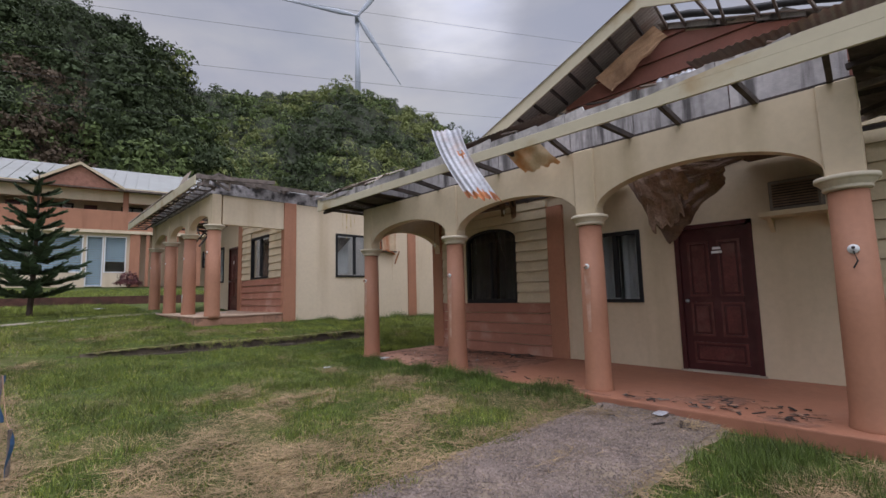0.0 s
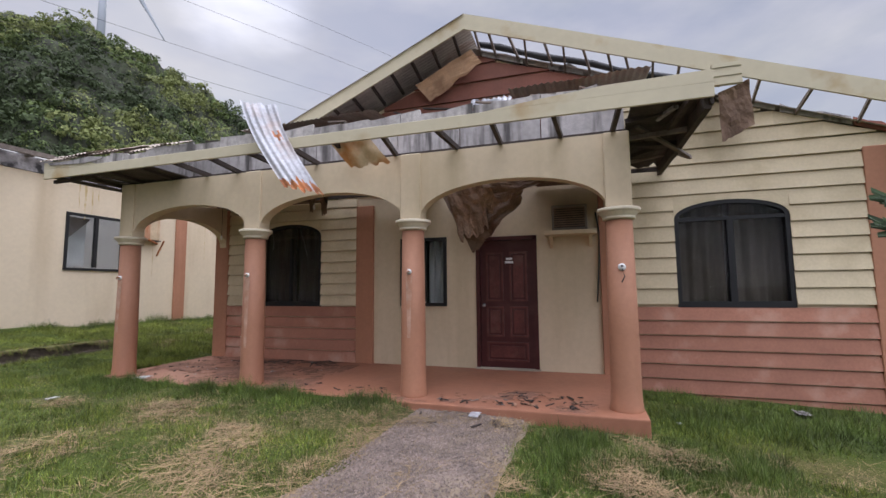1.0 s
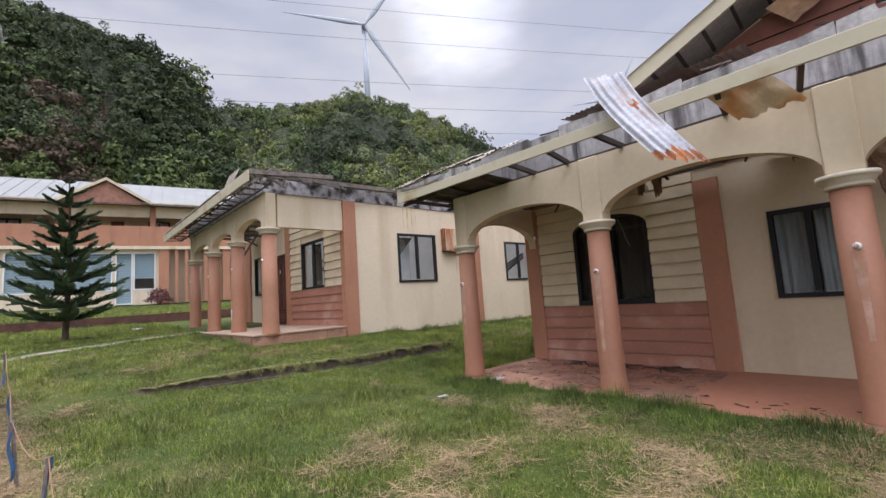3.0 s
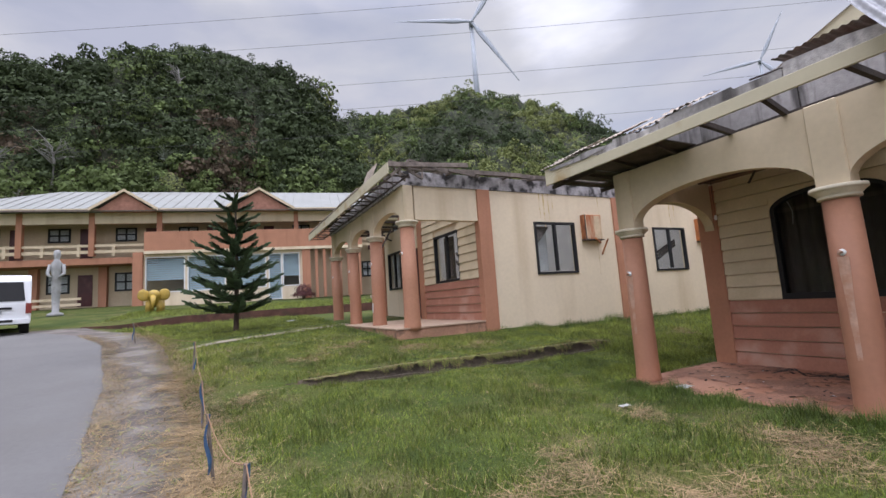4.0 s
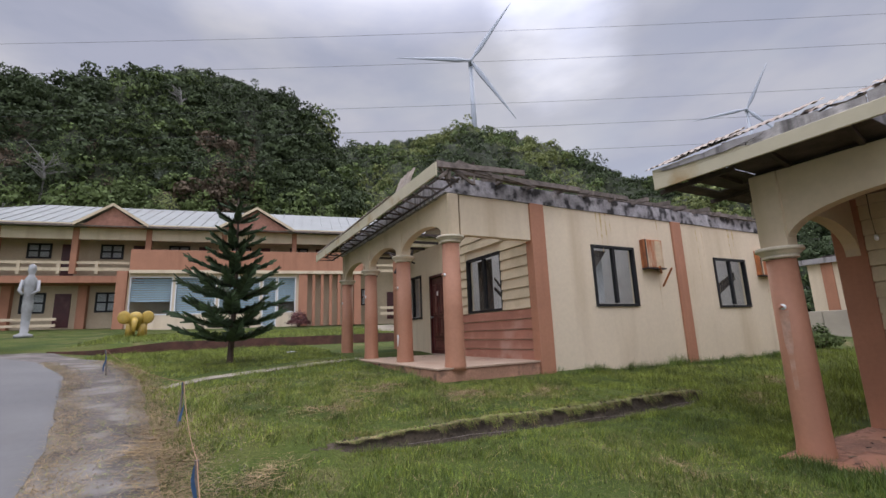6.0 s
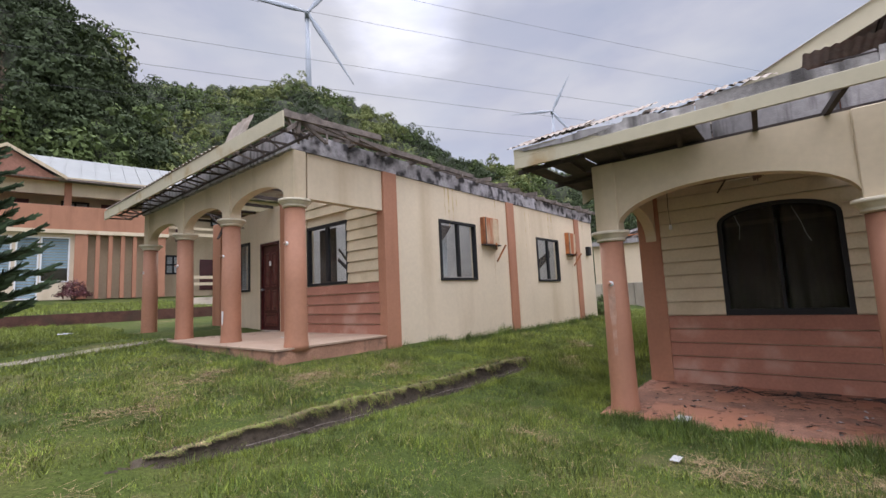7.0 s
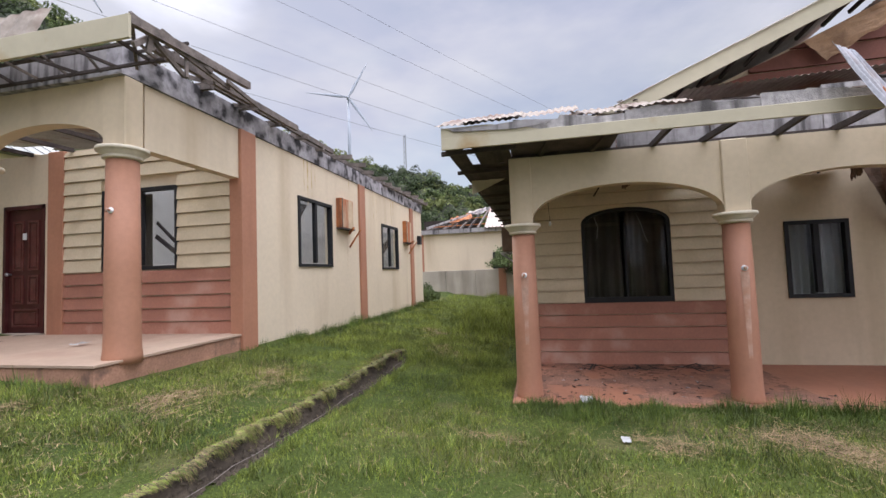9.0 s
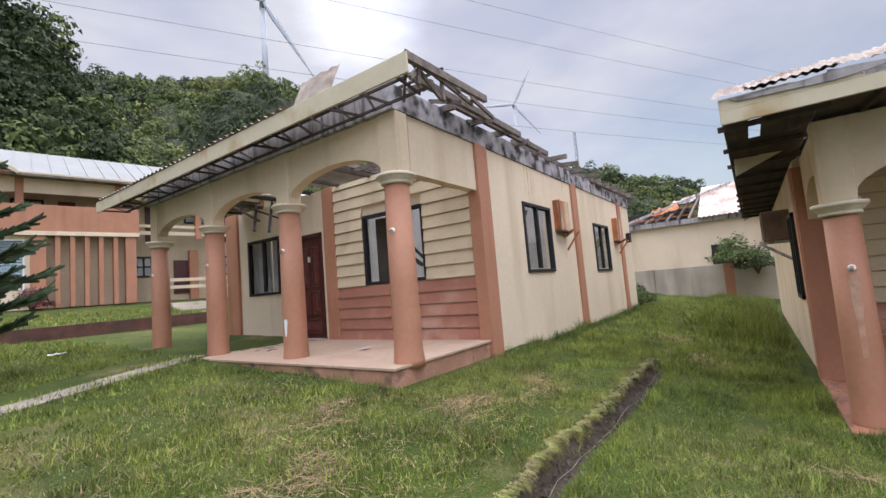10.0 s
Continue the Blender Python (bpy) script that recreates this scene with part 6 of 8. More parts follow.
def warped(name, mat, corners, label, category, par=None, thick=0.012, n=10, wob=0.04, seed=0, ragged=0.0):
    """A thin board or sheet between four corners, warped, with torn edges."""
    a, b, c, d = [Vector(p) for p in corners]
    nrm = (b - a).cross(d - a).normalized()
    bm = bmesh.new()
    lay = []
    for off in (0, thick):
        g = []
        for j in range(n + 1):
            row = []
            for i in range(n + 1):
                s, t = i / n, j / n
                if ragged:
                    t *= 1 - ragged * max(0, 0.4 + noise.noise((s * 6, seed, 2)) + 0.6 * noise.noise((s * 15, seed, 3)))
                p = (a * (1 - s) + b * s) * (1 - t) + (d * (1 - s) + c * s) * t
                p = p + nrm * (off + wob * noise.noise((s * 2.5, t * 2.5, seed)) + wob * 0.4 * noise.noise((s * 7, t * 7, seed)))
                row.append(bm.verts.new(p))
            g.append(row)
        lay.append(g)
    for g in lay:
        for j in range(n):
            for i in range(n):
                bm.faces.new((g[j][i], g[j][i + 1], g[j + 1][i + 1], g[j + 1][i]))
    for i in range(n):
        for e in (0, n):
            bm.faces.new((lay[0][e][i], lay[0][e][i + 1], lay[1][e][i + 1], lay[1][e][i]))
            bm.faces.new((lay[0][i][e], lay[0][i + 1][e], lay[1][i + 1][e], lay[1][i][e]))
    return part(name, bm, mat, par, label) if par else solo(name, bm, mat, label, category)

warped("plywood_board", "ply", ((6.88, 3.44, 4.86), (6.84, 2.44, 5.30), (6.86, 2.26, 5.05), (6.90, 3.16, 4.52)), "loose bare plywood board hanging on the gable", "board", wob=0.05, seed=3, ragged=0.12)
warped("hanging_ceiling", "ply_dark", ((6.72, 2.98, 2.95), (6.45, 1.55, 2.97), (6.62, 1.70, 2.60), (6.84, 2.44, 1.90)), "torn water-stained ceiling plywood sagging over the door", "ceiling board", wob=0.16, seed=5, ragged=0.06, n=22)
warped("hanging_ceiling", "ply_sag", ((6.62, 2.84, 2.95), (6.40, 2.30, 2.97), (6.62, 2.14, 2.22), (6.76, 2.62, 2.06)), "torn brown ceiling plywood sagging over the door", "ceiling board", wob=0.10, seed=8, ragged=0.14, n=18)
warped("hanging_ceiling", "ply_sag", ((6.40, 2.32, 2.95), (6.28, 1.72, 2.97), (6.42, 1.78, 2.62), (6.56, 2.18, 2.42)), "torn brown ceiling plywood sagging over the door", "ceiling board", wob=0.10, seed=18, ragged=0.3, n=16)
warped("hanging_ceiling", "ply_dark", ((6.3, 2.1, 2.95), (6.2, 1.15, 2.95), (6.2, 1.30, 2.80), (6.3, 1.95, 2.62)), "torn ceiling plywood hanging from the porch", "ceiling board", wob=0.08, seed=9, ragged=0.3)
# dark sheet added behind the corner timbers to fill their gaps
warped("eaves_lining", "timber_dark", ((4.6, 0.30, 3.16), (4.6, -0.32, 3.14), (6.95, -0.32, 3.10), (6.95, 0.30, 3.16)), "dark ragged sheet filling the underside of the roof corner", "torn sheet", wob=0.06, seed=22, ragged=0.1)
warped("dark_flap", "ply_dark", ((6.72, -1.02, 3.98), (6.72, -1.39, 4.12), (6.74, -1.43, 3.48), (6.72, -1.04, 3.28)), "dark torn sheet hanging at the roof corner", "torn sheet", wob=0.05, seed=2, ragged=0.08)
bm = bmesh.new()
for k in range(5):
    box(bm, 6.10 + 0.012 * (k % 2), -1.12, 3.84 + 0.055 * k, 6.16, -0.80, 3.89 + 0.055 * k)
solo("roof_flashing", bm, "fascia", "ribbed cream flashing at the roof corner", "flashing")
corrugated(None, "iron_scrap", "zinc", (6.62, 2.42, 4.22), (-0.16, -0.66, -0.10), (0.10, -0.02, 0.17), pitch=0.09, depth=0.03, tear=0.2, crumple=0.025, seed=4, label="crumpled silver iron scrap lying on the porch roof")
warped("loose_board", "rust", ((5.1, 0.75, 3.52), (5.1, 0.35, 3.5), (5.3, 0.3, 3.60), (5.3, 0.8, 3.62)), "rusty scrap lying on the porch roof", "scrap", wob=0.04, seed=6, ragged=0.4)
warped("torn_sheet", "timber_dark", ((6.6, -0.55, 4.24), (6.6, -1.15, 4.12), (7.1, -1.1, 4.18), (7.1, -0.5, 4.34)), "dark bent sheet on the roof edge", "scrap", wob=0.06, seed=12, ragged=0.3)
for k, (y, z) in enumerate(((5.1, 2.75), (4.75, 2.72), (4.0, 2.80), (3.7, 2.78), (6.4, 2.7))):
    bm = beam(bmesh.new(), (6.0 + 0.1 * k, y, 2.98), (5.85 + 0.13 * k, y - 0.3 + 0.12 * k, z), 0.03, 0.02)
    solo("broken_lath", bm, "timber_dark", "broken ceiling lath hanging in the porch", "lath", "hanging laths")

# ---- air conditioners ----
def ac_unit(x0, x1, y0, y1, z0, z1, face, body, label):
    """A window air conditioner; face: the side that looks out ('-x', '-y' or '+y')."""
    t = thing("air_conditioner", ((x0 + x1) / 2, (y0 + y1) / 2, z0), label, "air conditioner")
    part("casing", bevelled(boxes((x0, y0, z0, x1, y1, z1)), 0.012, 1), "rust" if body == "ac_rust" else body, t)
    if body == "ac_rust":
        part("back_panel", boxes((x0 + 0.03, y0 - 0.008, z0 + 0.01, x1 - 0.02, y0 - 0.001, z1 - 0.02)), "ac_panel", t, "rust-streaked orange panel")
        part("side_strip", boxes((x0 + 0.02, y0 - 0.016, z0, x0 + 0.05, y0 - 0.009, z1)), "timber_dark", t)
        part("tray", boxes((x0 - 0.02, y0 - 0.03, z0 - 0.03, x1 + 0.02, y1 - 0.06, z0 - 0.004)), "timber_dark", t)
    if face == "-x":
        part("grille", boxes((x0 - 0.003, y0 + 0.035, z0 + 0.04, x0 + 0.001, y1 - 0.035, z1 - 0.04)), "ply_dark", t)
    n = 0 if body == "ac_rust" else 9
    for k in range(n):
        z = z0 + 0.04 + (z1 - z0 - 0.08) * k / n
        if face == "-x":
            part("slat", boxes((x0 - 0.012, y0 + 0.04, z, x0 - 0.0035, y1 - 0.04, z + 0.014)), "timber_dark", t)
        else:
            yy = y0 if face == "-y" else y1
            part("slat", boxes((x0 + 0.04, yy - 0.012, z, x1 - 0.04, yy + 0.012, z + 0.02)), body, t)
    return t
M["ac_rust"] = material("ac_rusted_casing", (0.55, 0.46, 0.33), 0.7, var=0.15, scale=4, bump=0.2, stain=(0.32, 0.12, 0.04), stain_amt=0.9, stain_scale=3.4, stain_lo=0.54, stain_hi=0.66)
M["ac_dark"] = material("ac_casing", (0.19, 0.155, 0.125), 0.6, var=0.2, bump=0.1)
ac_unit(6.82, 7.2, 0.72, 1.23, 2.22, 2.60, "-x", "ac_dark", "dark weathered window air conditioner above a shelf")
shelf = thing("wall_shelf", (6.9, 0.97, 2.1), "cream concrete shelf bracket under the air conditioner", "shelf")
part("shelf_board", boxes((6.74, 0.60, 2.155, 7.1, 1.34, 2.215)), "cream", shelf)
for y in (0.68, 1.26):
    part("bracket", prism(bmesh.new(), [(7.1, 1.98), (7.1, 2.15), (6.86, 2.15)], "y", y - 0.025, y + 0.025), "cream", shelf)
bm = tube(bmesh.new(), [(7.06, 0.60, 2.5), (7.04, 0.56, 2.2), (7.04, 0.57, 1.8), (7.05, 0.60, 1.4), (7.05, 0.62, 1.15)], 0.012, 6)
solo("cable", bm, "cable", "black cable hanging below the air conditioner", "cable")
ac_unit(8.22, 8.84, VY - 0.12, VY + 0.05, 2.70, 3.34, "-y", "ac_rust", "rusted air conditioner casing on the side wall")
ac_unit(12.92, 13.46, VY - 0.12, VY + 0.05, 2.66, 3.34, "-y", "ac_rust", "rusted air conditioner casing on the side wall")
for x in (8.57, 13.2):
    t = thing("bracket", (x, VY - 0.2, 2.45), "rusty iron bracket under the air conditioner", "bracket")
    part("arm", beam(bmesh.new(), (x - 0.22, VY - 0.34, 2.68), (x + 0.30, VY, 2.62), 0.04, 0.04), "rust", t)
    part("arm", beam(bmesh.new(), (x + 0.25, VY - 0.3, 2.68), (x + 0.30, VY, 2.30), 0.03, 0.03), "rust", t)
solo("meter_box", bevelled(boxes((14.55, VY - 0.12, 2.68, 14.78, VY - 0.001, 2.98)), 0.01, 1), "black", "small black meter box on the side wall", "meter box")
ac_unit(8.75, 9.35, 7.70, 8.15, 2.05, 2.55, "+y", "ply_dark", "brown air conditioner on brackets on the side wall")
t = thing("bracket", (9.0, 7.9, 1.8), "pale iron bracket under the air conditioner", "bracket")
for x in (8.8, 9.3):
    part("arm", beam(bmesh.new(), (x, 8.2, 2.02), (x, 7.76, 2.02), 0.03, 0.03), "panel_white", t)
    part("arm", beam(bmesh.new(), (x, 8.18, 2.0), (x, 7.77, 1.7), 0.03, 0.03), "panel_white", t)
t = part("window", boxes((7.75, 7.74, 1.1, 7.81, 7.82, 2.4), (8.45, 7.74, 1.1, 8.51, 7.82, 2.4), (7.75, 7.74, 1.1, 8.51, 7.82, 1.16), (7.75, 7.74, 2.34, 8.51, 7.82, 2.4), (8.1, 7.74, 1.1, 8.16, 7.82, 2.4)), "black", H1)
part("pane", boxes((7.8, 7.765, 1.15, 8.46, 7.772, 2.35)), "black", t)

# ---- lamp holders on the columns ----
M["lime"] = material("lime_run", (0.46, 0.285, 0.205), 0.8, var=0.15, scale=8, bump=0.1, stain=(0.41, 0.205, 0.125), stain_amt=0.9, stain_scale=7, stain_lo=0.45, stain_hi=0.6)
def lamp_holder(x, y, z, hang_cord=False):
    t = thing("lamp_holder", (x, y, z), "white round lamp holder with a broken socket on the column", "lamp holder", "lamp holders on the columns")
    r = 0.042 if hang_cord else 0.034
    bm = tube(bmesh.new(), [(x + 0.02, y, z), (x - 0.008, y, z)], [r, r * 0.9], 16)
    part("plate", bm, "white", t, "", True)
    if hang_cord:
        part("socket", tube(bmesh.new(), [(x - 0.006, y, z + 0.012), (x - 0.03, y, z + 0.008)], [0.013, 0.012], 8), "timber_dark", t)
    else:
        part("socket", tube(bmesh.new(), [(x - 0.006, y, z), (x - 0.035, y + 0.004, z + 0.012), (x - 0.045, y + 0.01, z - 0.02)], [0.014, 0.014, 0.012], 8), "lime", t, "", True)
    if hang_cord:
        part("cord", tube(bmesh.new(), [(x - 0.03, y, z - 0.02), (x - 0.03, y - 0.02, z - 0.1), (x - 0.02, y + 0.01, z - 0.16)], 0.007, 5), "cable", t)
for k, y in enumerate(COLS1):
    lamp_holder(A_X - R1 * 1.0, y + 0.0, 1.58, k == 0)
for y in COLS2:
    lamp_holder(A_X2 - 0.158, y - 0.02, 2.42)
def streak(x, y, z, L, r, par, seed, mat="lime", name="lime_run"):
    """Pale lime run on a column below its lamp."""
    bm = bmesh.new()
    prev = None
    for i in range(11):
        s = i / 10
        w = 0.30 * (1 - 0.55 * s) * (0.9 + 0.25 * noise.noise((s * 3, seed, 0)) + 0.15 * noise.noise((s * 11, seed, 0)))
        row = [bm.verts.new((x - (r + 0.0015) * math.cos(a), y + (r + 0.0015) * math.sin(a), z - L * s)) for a in (-w, -w / 3, w / 3, w)]
        if prev:
            for k in range(3):
                bm.faces.new((prev[k], prev[k + 1], row[k + 1], row[k]))
        prev = row
    part(name, bm, mat, par)
for y, L in ((2.81, 0.75), (5.20, 0.95), (7.60, 0.8)):
    streak(A_X, y, 1.54, L, R1 * 1.03, H1, y)
streak(A_X2, 13.84, 1.44, 0.24, 0.168, H2, 4.4, "white", "paint_chip")

# unreadable door number as bars
for k, (w, z) in enumerate(((0.10, 1.82), (0.13, 1.765))):
    part("sign_bar", boxes((WX + 0.006, 1.93 - w / 2, z, WX + 0.012, 1.93 + w / 2, z + 0.035)), "white", H1)
part("sign_bar", boxes((VX + 0.006, 15.75, 2.45, VX + 0.012, 15.83, 2.56)), "white", H2)

# ---- litter on the porches and the lawn ----
rs = np.random.RandomState(3)
def litter(n, xr, yr, z, size, mats, label, group, zfun=None):
    for k in range(n):
        x, y = rs.uniform(*xr), rs.uniform(*yr)
        L, w, h = rs.uniform(*size), rs.uniform(0.006, 0.022), rs.uniform(0.003, 0.008)
        zz = zfun(x, y) if zfun else z
        m = pose(x, y, zz + 0.004 + 0.012 * rs.rand(), rs.uniform(-6, 6), rs.uniform(-6, 6), rs.uniform(0, 180))
        bm = bmesh.new()
        box(bm, -L / 2, -w / 2, 0, L / 2, w / 2, h, m)
        for v in bm.verts:
            v.co += Vector((rs.normal(), rs.normal(), 0)) * 0.008
        solo("debris", bm, mats[k % len(mats)], label, "debris", group)
litter(60, (4.95, 5.6), (0.8, 1.75), F1, (0.03, 0.14), ["debris", "debris", "porch_edge"], "dark rotten splinter on the porch floor", "splinters on the porch")
litter(110, (5.0, 6.9), (4.6, 7.5), F1, (0.015, 0.07), ["debris", "debris", "debris", "timber", "debris", "ply_dark", "panel_white"], "splinter of broken board on the porch floor", "splinters on the porch")
litter(40, (6.6, 7.0), (4.7, 6.9), F1, (0.08, 0.40), ["debris", "timber_dark"], "dark broken lath by the porch wall", "splinters on the porch")
litter(26, (4.95, 5.5), (2.9, 4.8), F1, (0.03, 0.12), ["debris"], "dark rotten splinter on the porch floor", "splinters on the porch")
litter(20, (4.95, 5.2), (1.5, 2.6), F1, (0.03, 0.12), ["debris", "timber"], "dark rotten splinter on the porch floor", "splinters on the porch")
litter(30, (3.6, 5.0), (15.0, 18.0), F2 + 0.005, (0.05, 0.3), ["debris", "timber", "panel_white"], "splinter of broken board on the far porch", "splinters on the far porch")
litter(10, (4.3, 4.85), (1.5, 2.6), 0, (0.06, 0.2), ["debris", "timber"], "dark splinter at the end of the walk", "splinters on the walk", lambda x, y: gz(x, y) + 0.03)
def dirt_patch(x0, x1, y0, y1, z, label, seed, cut):
    """Thin drift of soil and rotten leaves with a ragged outline."""
    bm = bmesh.new()
    nx, ny = 70, 100
    pt = {}
    for i in range(nx):
        for j in range(ny):
            x, y = x0 + (x1 - x0) * i / nx, y0 + (y1 - y0) * j / ny
            e = min(i, nx - 1 - i) / nx + min(j, ny - 1 - j) / ny
            v = noise.noise((x * 1.6, y * 1.6, seed)) + 0.6 * noise.noise((x * 5, y * 5, seed)) + 0.5 * noise.noise((x * 14, y * 14, seed))
            if v + min(0.4, e * 1.6) > cut:
                c = []
                for a, b in ((0, 0), (1, 0), (1, 1), (0, 1)):
                    k = (i + a, j + b)
                    if k not in pt:
                        px, py = x0 + (x1 - x0) * k[0] / nx, y0 + (y1 - y0) * k[1] / ny
                        pt[k] = bm.verts.new((px + 0.015 * noise.noise((px * 20, py * 20, 1)), py + 0.015 * noise.noise((px * 20, py * 20, 5)), z + 0.003 + 0.006 * abs(noise.noise((px * 9, py * 9, 2)))))
                    c.append(pt[k])
                bm.faces.new(c)
    solo("dirt_drift", bm, "dirt", label, "dirt", kind="stuff", smooth=True)
M["dirt"] = material("soil_drift", (0.25, 0.125, 0.082), 0.95, var=0.35, scale=4, fine=40, bump=0.4, bump_scale=50, stain=(0.12, 0.07, 0.05), stain_amt=0.8, stain_scale=8)
dirt_patch(4.9, 7.05, 4.4, 7.8, F1, "drift of soil and rotten leaves on the porch floor", 3, 0.34)
dirt_patch(4.9, 5.7, 0.7, 2.0, F1, "drift of dark leaves on the porch floor", 9, 0.66)
dirt_patch(4.9, 5.4, 2.0, 4.6, F1, "drift of dark leaves at the porch edge", 14, 0.66)

def rag(x, y, z, s, label, mat="paper"):
    bm = bmesh.new()
    n = 7
    g = [[bm.verts.new((x + s * (i / n - 0.5) * (1 + 0.3 * noise.noise((i, j, x))), y + 0.55 * s * (j / n - 0.5) * (1 + 0.4 * noise.noise((i, j, y))), z + 0.02 + 0.05 * s * 3 * abs(noise.noise((i * 0.7, j * 0.7, s + x))))) for i in range(n + 1)] for j in range(n + 1)]
    for j in range(n):
        for i in range(n):
            bm.faces.new((g[j][i], g[j][i + 1], g[j + 1][i + 1], g[j + 1][i]))
    solo("litter", bm, mat, label, "litter", smooth=True)
rag(4.98, 6.95, F1, 0.26, "crumpled white paper on the porch edge")
rag(3.72, 6.75, gz(3.72, 6.75) + 0.02, 0.13, "crumpled white plastic scrap on the lawn")
rag(6.5, -1.6, gz(6.5, -1.6) + 0.01, 0.22, "flat pale scrap below the window", "panel_white")
rag(5.4, -0.1, gz(5.4, -0.1) + 0.01, 0.09, "crumpled white scrap on the lawn")
rag(4.75, 1.95, gz(4.75, 1.95) + 0.03, 0.2, "crumpled grey plastic at the porch edge", "zinc")
rag(2.0, 19.2, gz(2.0, 19.2) + 0.02, 0.3, "white scrap on the far lawn")
rag(4.1, 13.2, F2 + 0.01, 0.2, "white scrap on the far porch floor")

# ---- hanging bits in the far porch ----
for k, (a, b) in enumerate((((4.6, 16.6, 3.75), (3.9, 15.6, 3.0)), ((4.7, 16.2, 3.75), (4.0, 15.3, 2.95)), ((4.4, 17.2, 3.8), (4.2, 15.9, 3.25)), ((4.2, 16.9, 3.8), (4.5, 15.7, 3.3)))):
    solo("broken_lath", beam(bmesh.new(), a, b, 0.05, 0.03), "timber_dark", "broken ceiling lath hanging in the far porch", "lath", "hanging laths")
for y0, y1, x1 in ((15.6, 16.4, 4.3), (17.2, 18.2, 5.1)):
    part("ceiling_panel", boxes((3.52, y0, 3.93, x1, y1, 3.942)), "ply_dark", H2, "dark stained porch ceiling board")
for k in range(8):
    part("ceiling_joist", beam(bmesh.new(), (3.5, 12.2 + 0.85 * k, 3.84), (5.18, 12.2 + 0.85 * k, 3.86), 0.05, 0.06), "timber_dark", H2)
t = thing("hanging_bulb", (4.4, 12.05, 3.25), "bare bulb socket hanging on a cord in the far porch", "bulb")
part("cord", tube(bmesh.new(), [(4.4, 12.05, 3.83), (4.4, 12.05, 3.3)], 0.007, 5), "cable", t)
for x, y, zt, zb in ((6.6, 7.22, 2.95, 2.36), (6.2, 4.95, 3.0, 2.72)):
    t2 = thing("hanging_bulb", (x, y, zb), "broken bulb socket hanging on a cord in the porch", "bulb")
    part("cord", tube(bmesh.new(), [(x, y, zt), (x + 0.02, y + 0.015, (zt + zb) / 2), (x, y, zb + 0.02)], 0.005, 5), "cable", t2)
    part("bulb", lathe(bmesh.new(), [(0.012, zb + 0.03), (0.022, zb), (0.020, zb - 0.03), (0.008, zb - 0.045)], x, y, 10), "white", t2, "", True)
for k, (y, z1) in enumerate(((5.15, 2.62), (4.92, 2.55), (3.35, 2.66), (6.2, 2.74))):
    warped("ceiling_scrap", "ply_dark", ((6.3, y, 2.98), (6.3, y - 0.16, 2.98), (6.34, y - 0.12, z1 + 0.05), (6.36, y - 0.02, z1)), "torn strip of ceiling plywood hanging in the porch", "ceiling board", wob=0.05, seed=40 + k, ragged=0.3)
bm = bmesh.new()
bmesh.ops.create_icosphere(bm, subdivisions=2, radius=0.035, matrix=Matrix.Translation((4.4, 12.05, 3.27)))
part("bulb", bm, "white", t, "", True)
corrugated(H2, "roof_sheet", "sheet_tan", (2.80, 12.15, 4.08), (0.0, 0.72, 0.0), (0.14, -0.06, 0.40), pitch=0.2, depth=0.02, seed=4, label="bent cream roof sheet standing up from the eaves")
corrugated(H2, "roof_sheet", "sheet_tan", (GX - 0.04, 19.3, GZ1 + 0.02), (0, -6.4, 0.0), (0.5, 0, 0.10), pitch=0.16, depth=0.035, tear=0.2, seed=14, label="row of weathered roof sheet ends on the fascia")

# ---- araucaria trees ----
def araucaria(x, y, z, h, spread, label, seed, tiers=15, first=0.13, needles=26):
    t = thing("pine_tree", (x, y, z), label, "tree")
    r = np.random.RandomState(seed)
    pts = [(x + 0.04 * math.sin(3 * s), y + 0.04 * math.cos(2.3 * s), z + h * s) for s in np.linspace(0, 1, 9)]
    part("trunk", tube(bmesh.new(), [(x, y, z - 0.2)] + pts, [0.075] + [0.07 * (1 - 0.9 * s) + 0.008 for s in np.linspace(0, 1, 9)], 9), "bark", t, "", True)
    quads = []
    limb = bmesh.new()
    for k in range(tiers):
        s = first + (1 - first) * (k / (tiers - 1)) ** 1.0
        reach = spread * (1 - s) ** 0.72 * (0.8 + 0.35 * r.rand()) + 0.12
        if k == 0:
            reach *= 0.9
        nb = 8 if s < 0.7 else 6
        for j in range(nb):
            a = 2 * math.pi * (j + 0.37 * k + 0.2 * r.rand()) / nb
            L = reach * (0.75 + 0.4 * r.rand())
            d = np.array([math.cos(a), math.sin(a), 0.0])
            p0 = np.array([x, y, z + h * s])
            def at(q):
                return p0 + d * L * q + np.array([0, 0, L * (0.10 * q + 0.28 * q * q - (0.10 if s < 0.3 else 0.0) * q)])
            tube(limb, [at(0), at(0.5), at(1)], [0.018, 0.012, 0.005], 4)
            side = np.array([-d[1], d[0], 0])
            m = needles
            for q in np.linspace(0.12, 1.0, m):
                c = at(q)
                for sg in (-1, 1):
                    tip = c + side * sg * (0.10 + 0.20 * math.sin(math.pi * min(1, q * 0.85 + 0.1))) * L * 0.55 + d * 0.16 * L + np.array([0, 0, 0.07 * L + 0.04 * r.normal() * L])
                    w = d * 0.028 + np.array([0, 0, 0.026])
                    quads.append([c - w, c + w, tip + w * 0.35, tip - w * 0.35])
                    w2 = np.array([0, 0, 0.034])
                    quads.append([c - w2, c + w2 + d * 0.02, tip + w2 * 0.5, tip - w2 * 0.5])
    part("branches", limb, "bark", t)
    hang(new("crown", quads_mesh("crown", np.array(quads), "pine")), t)
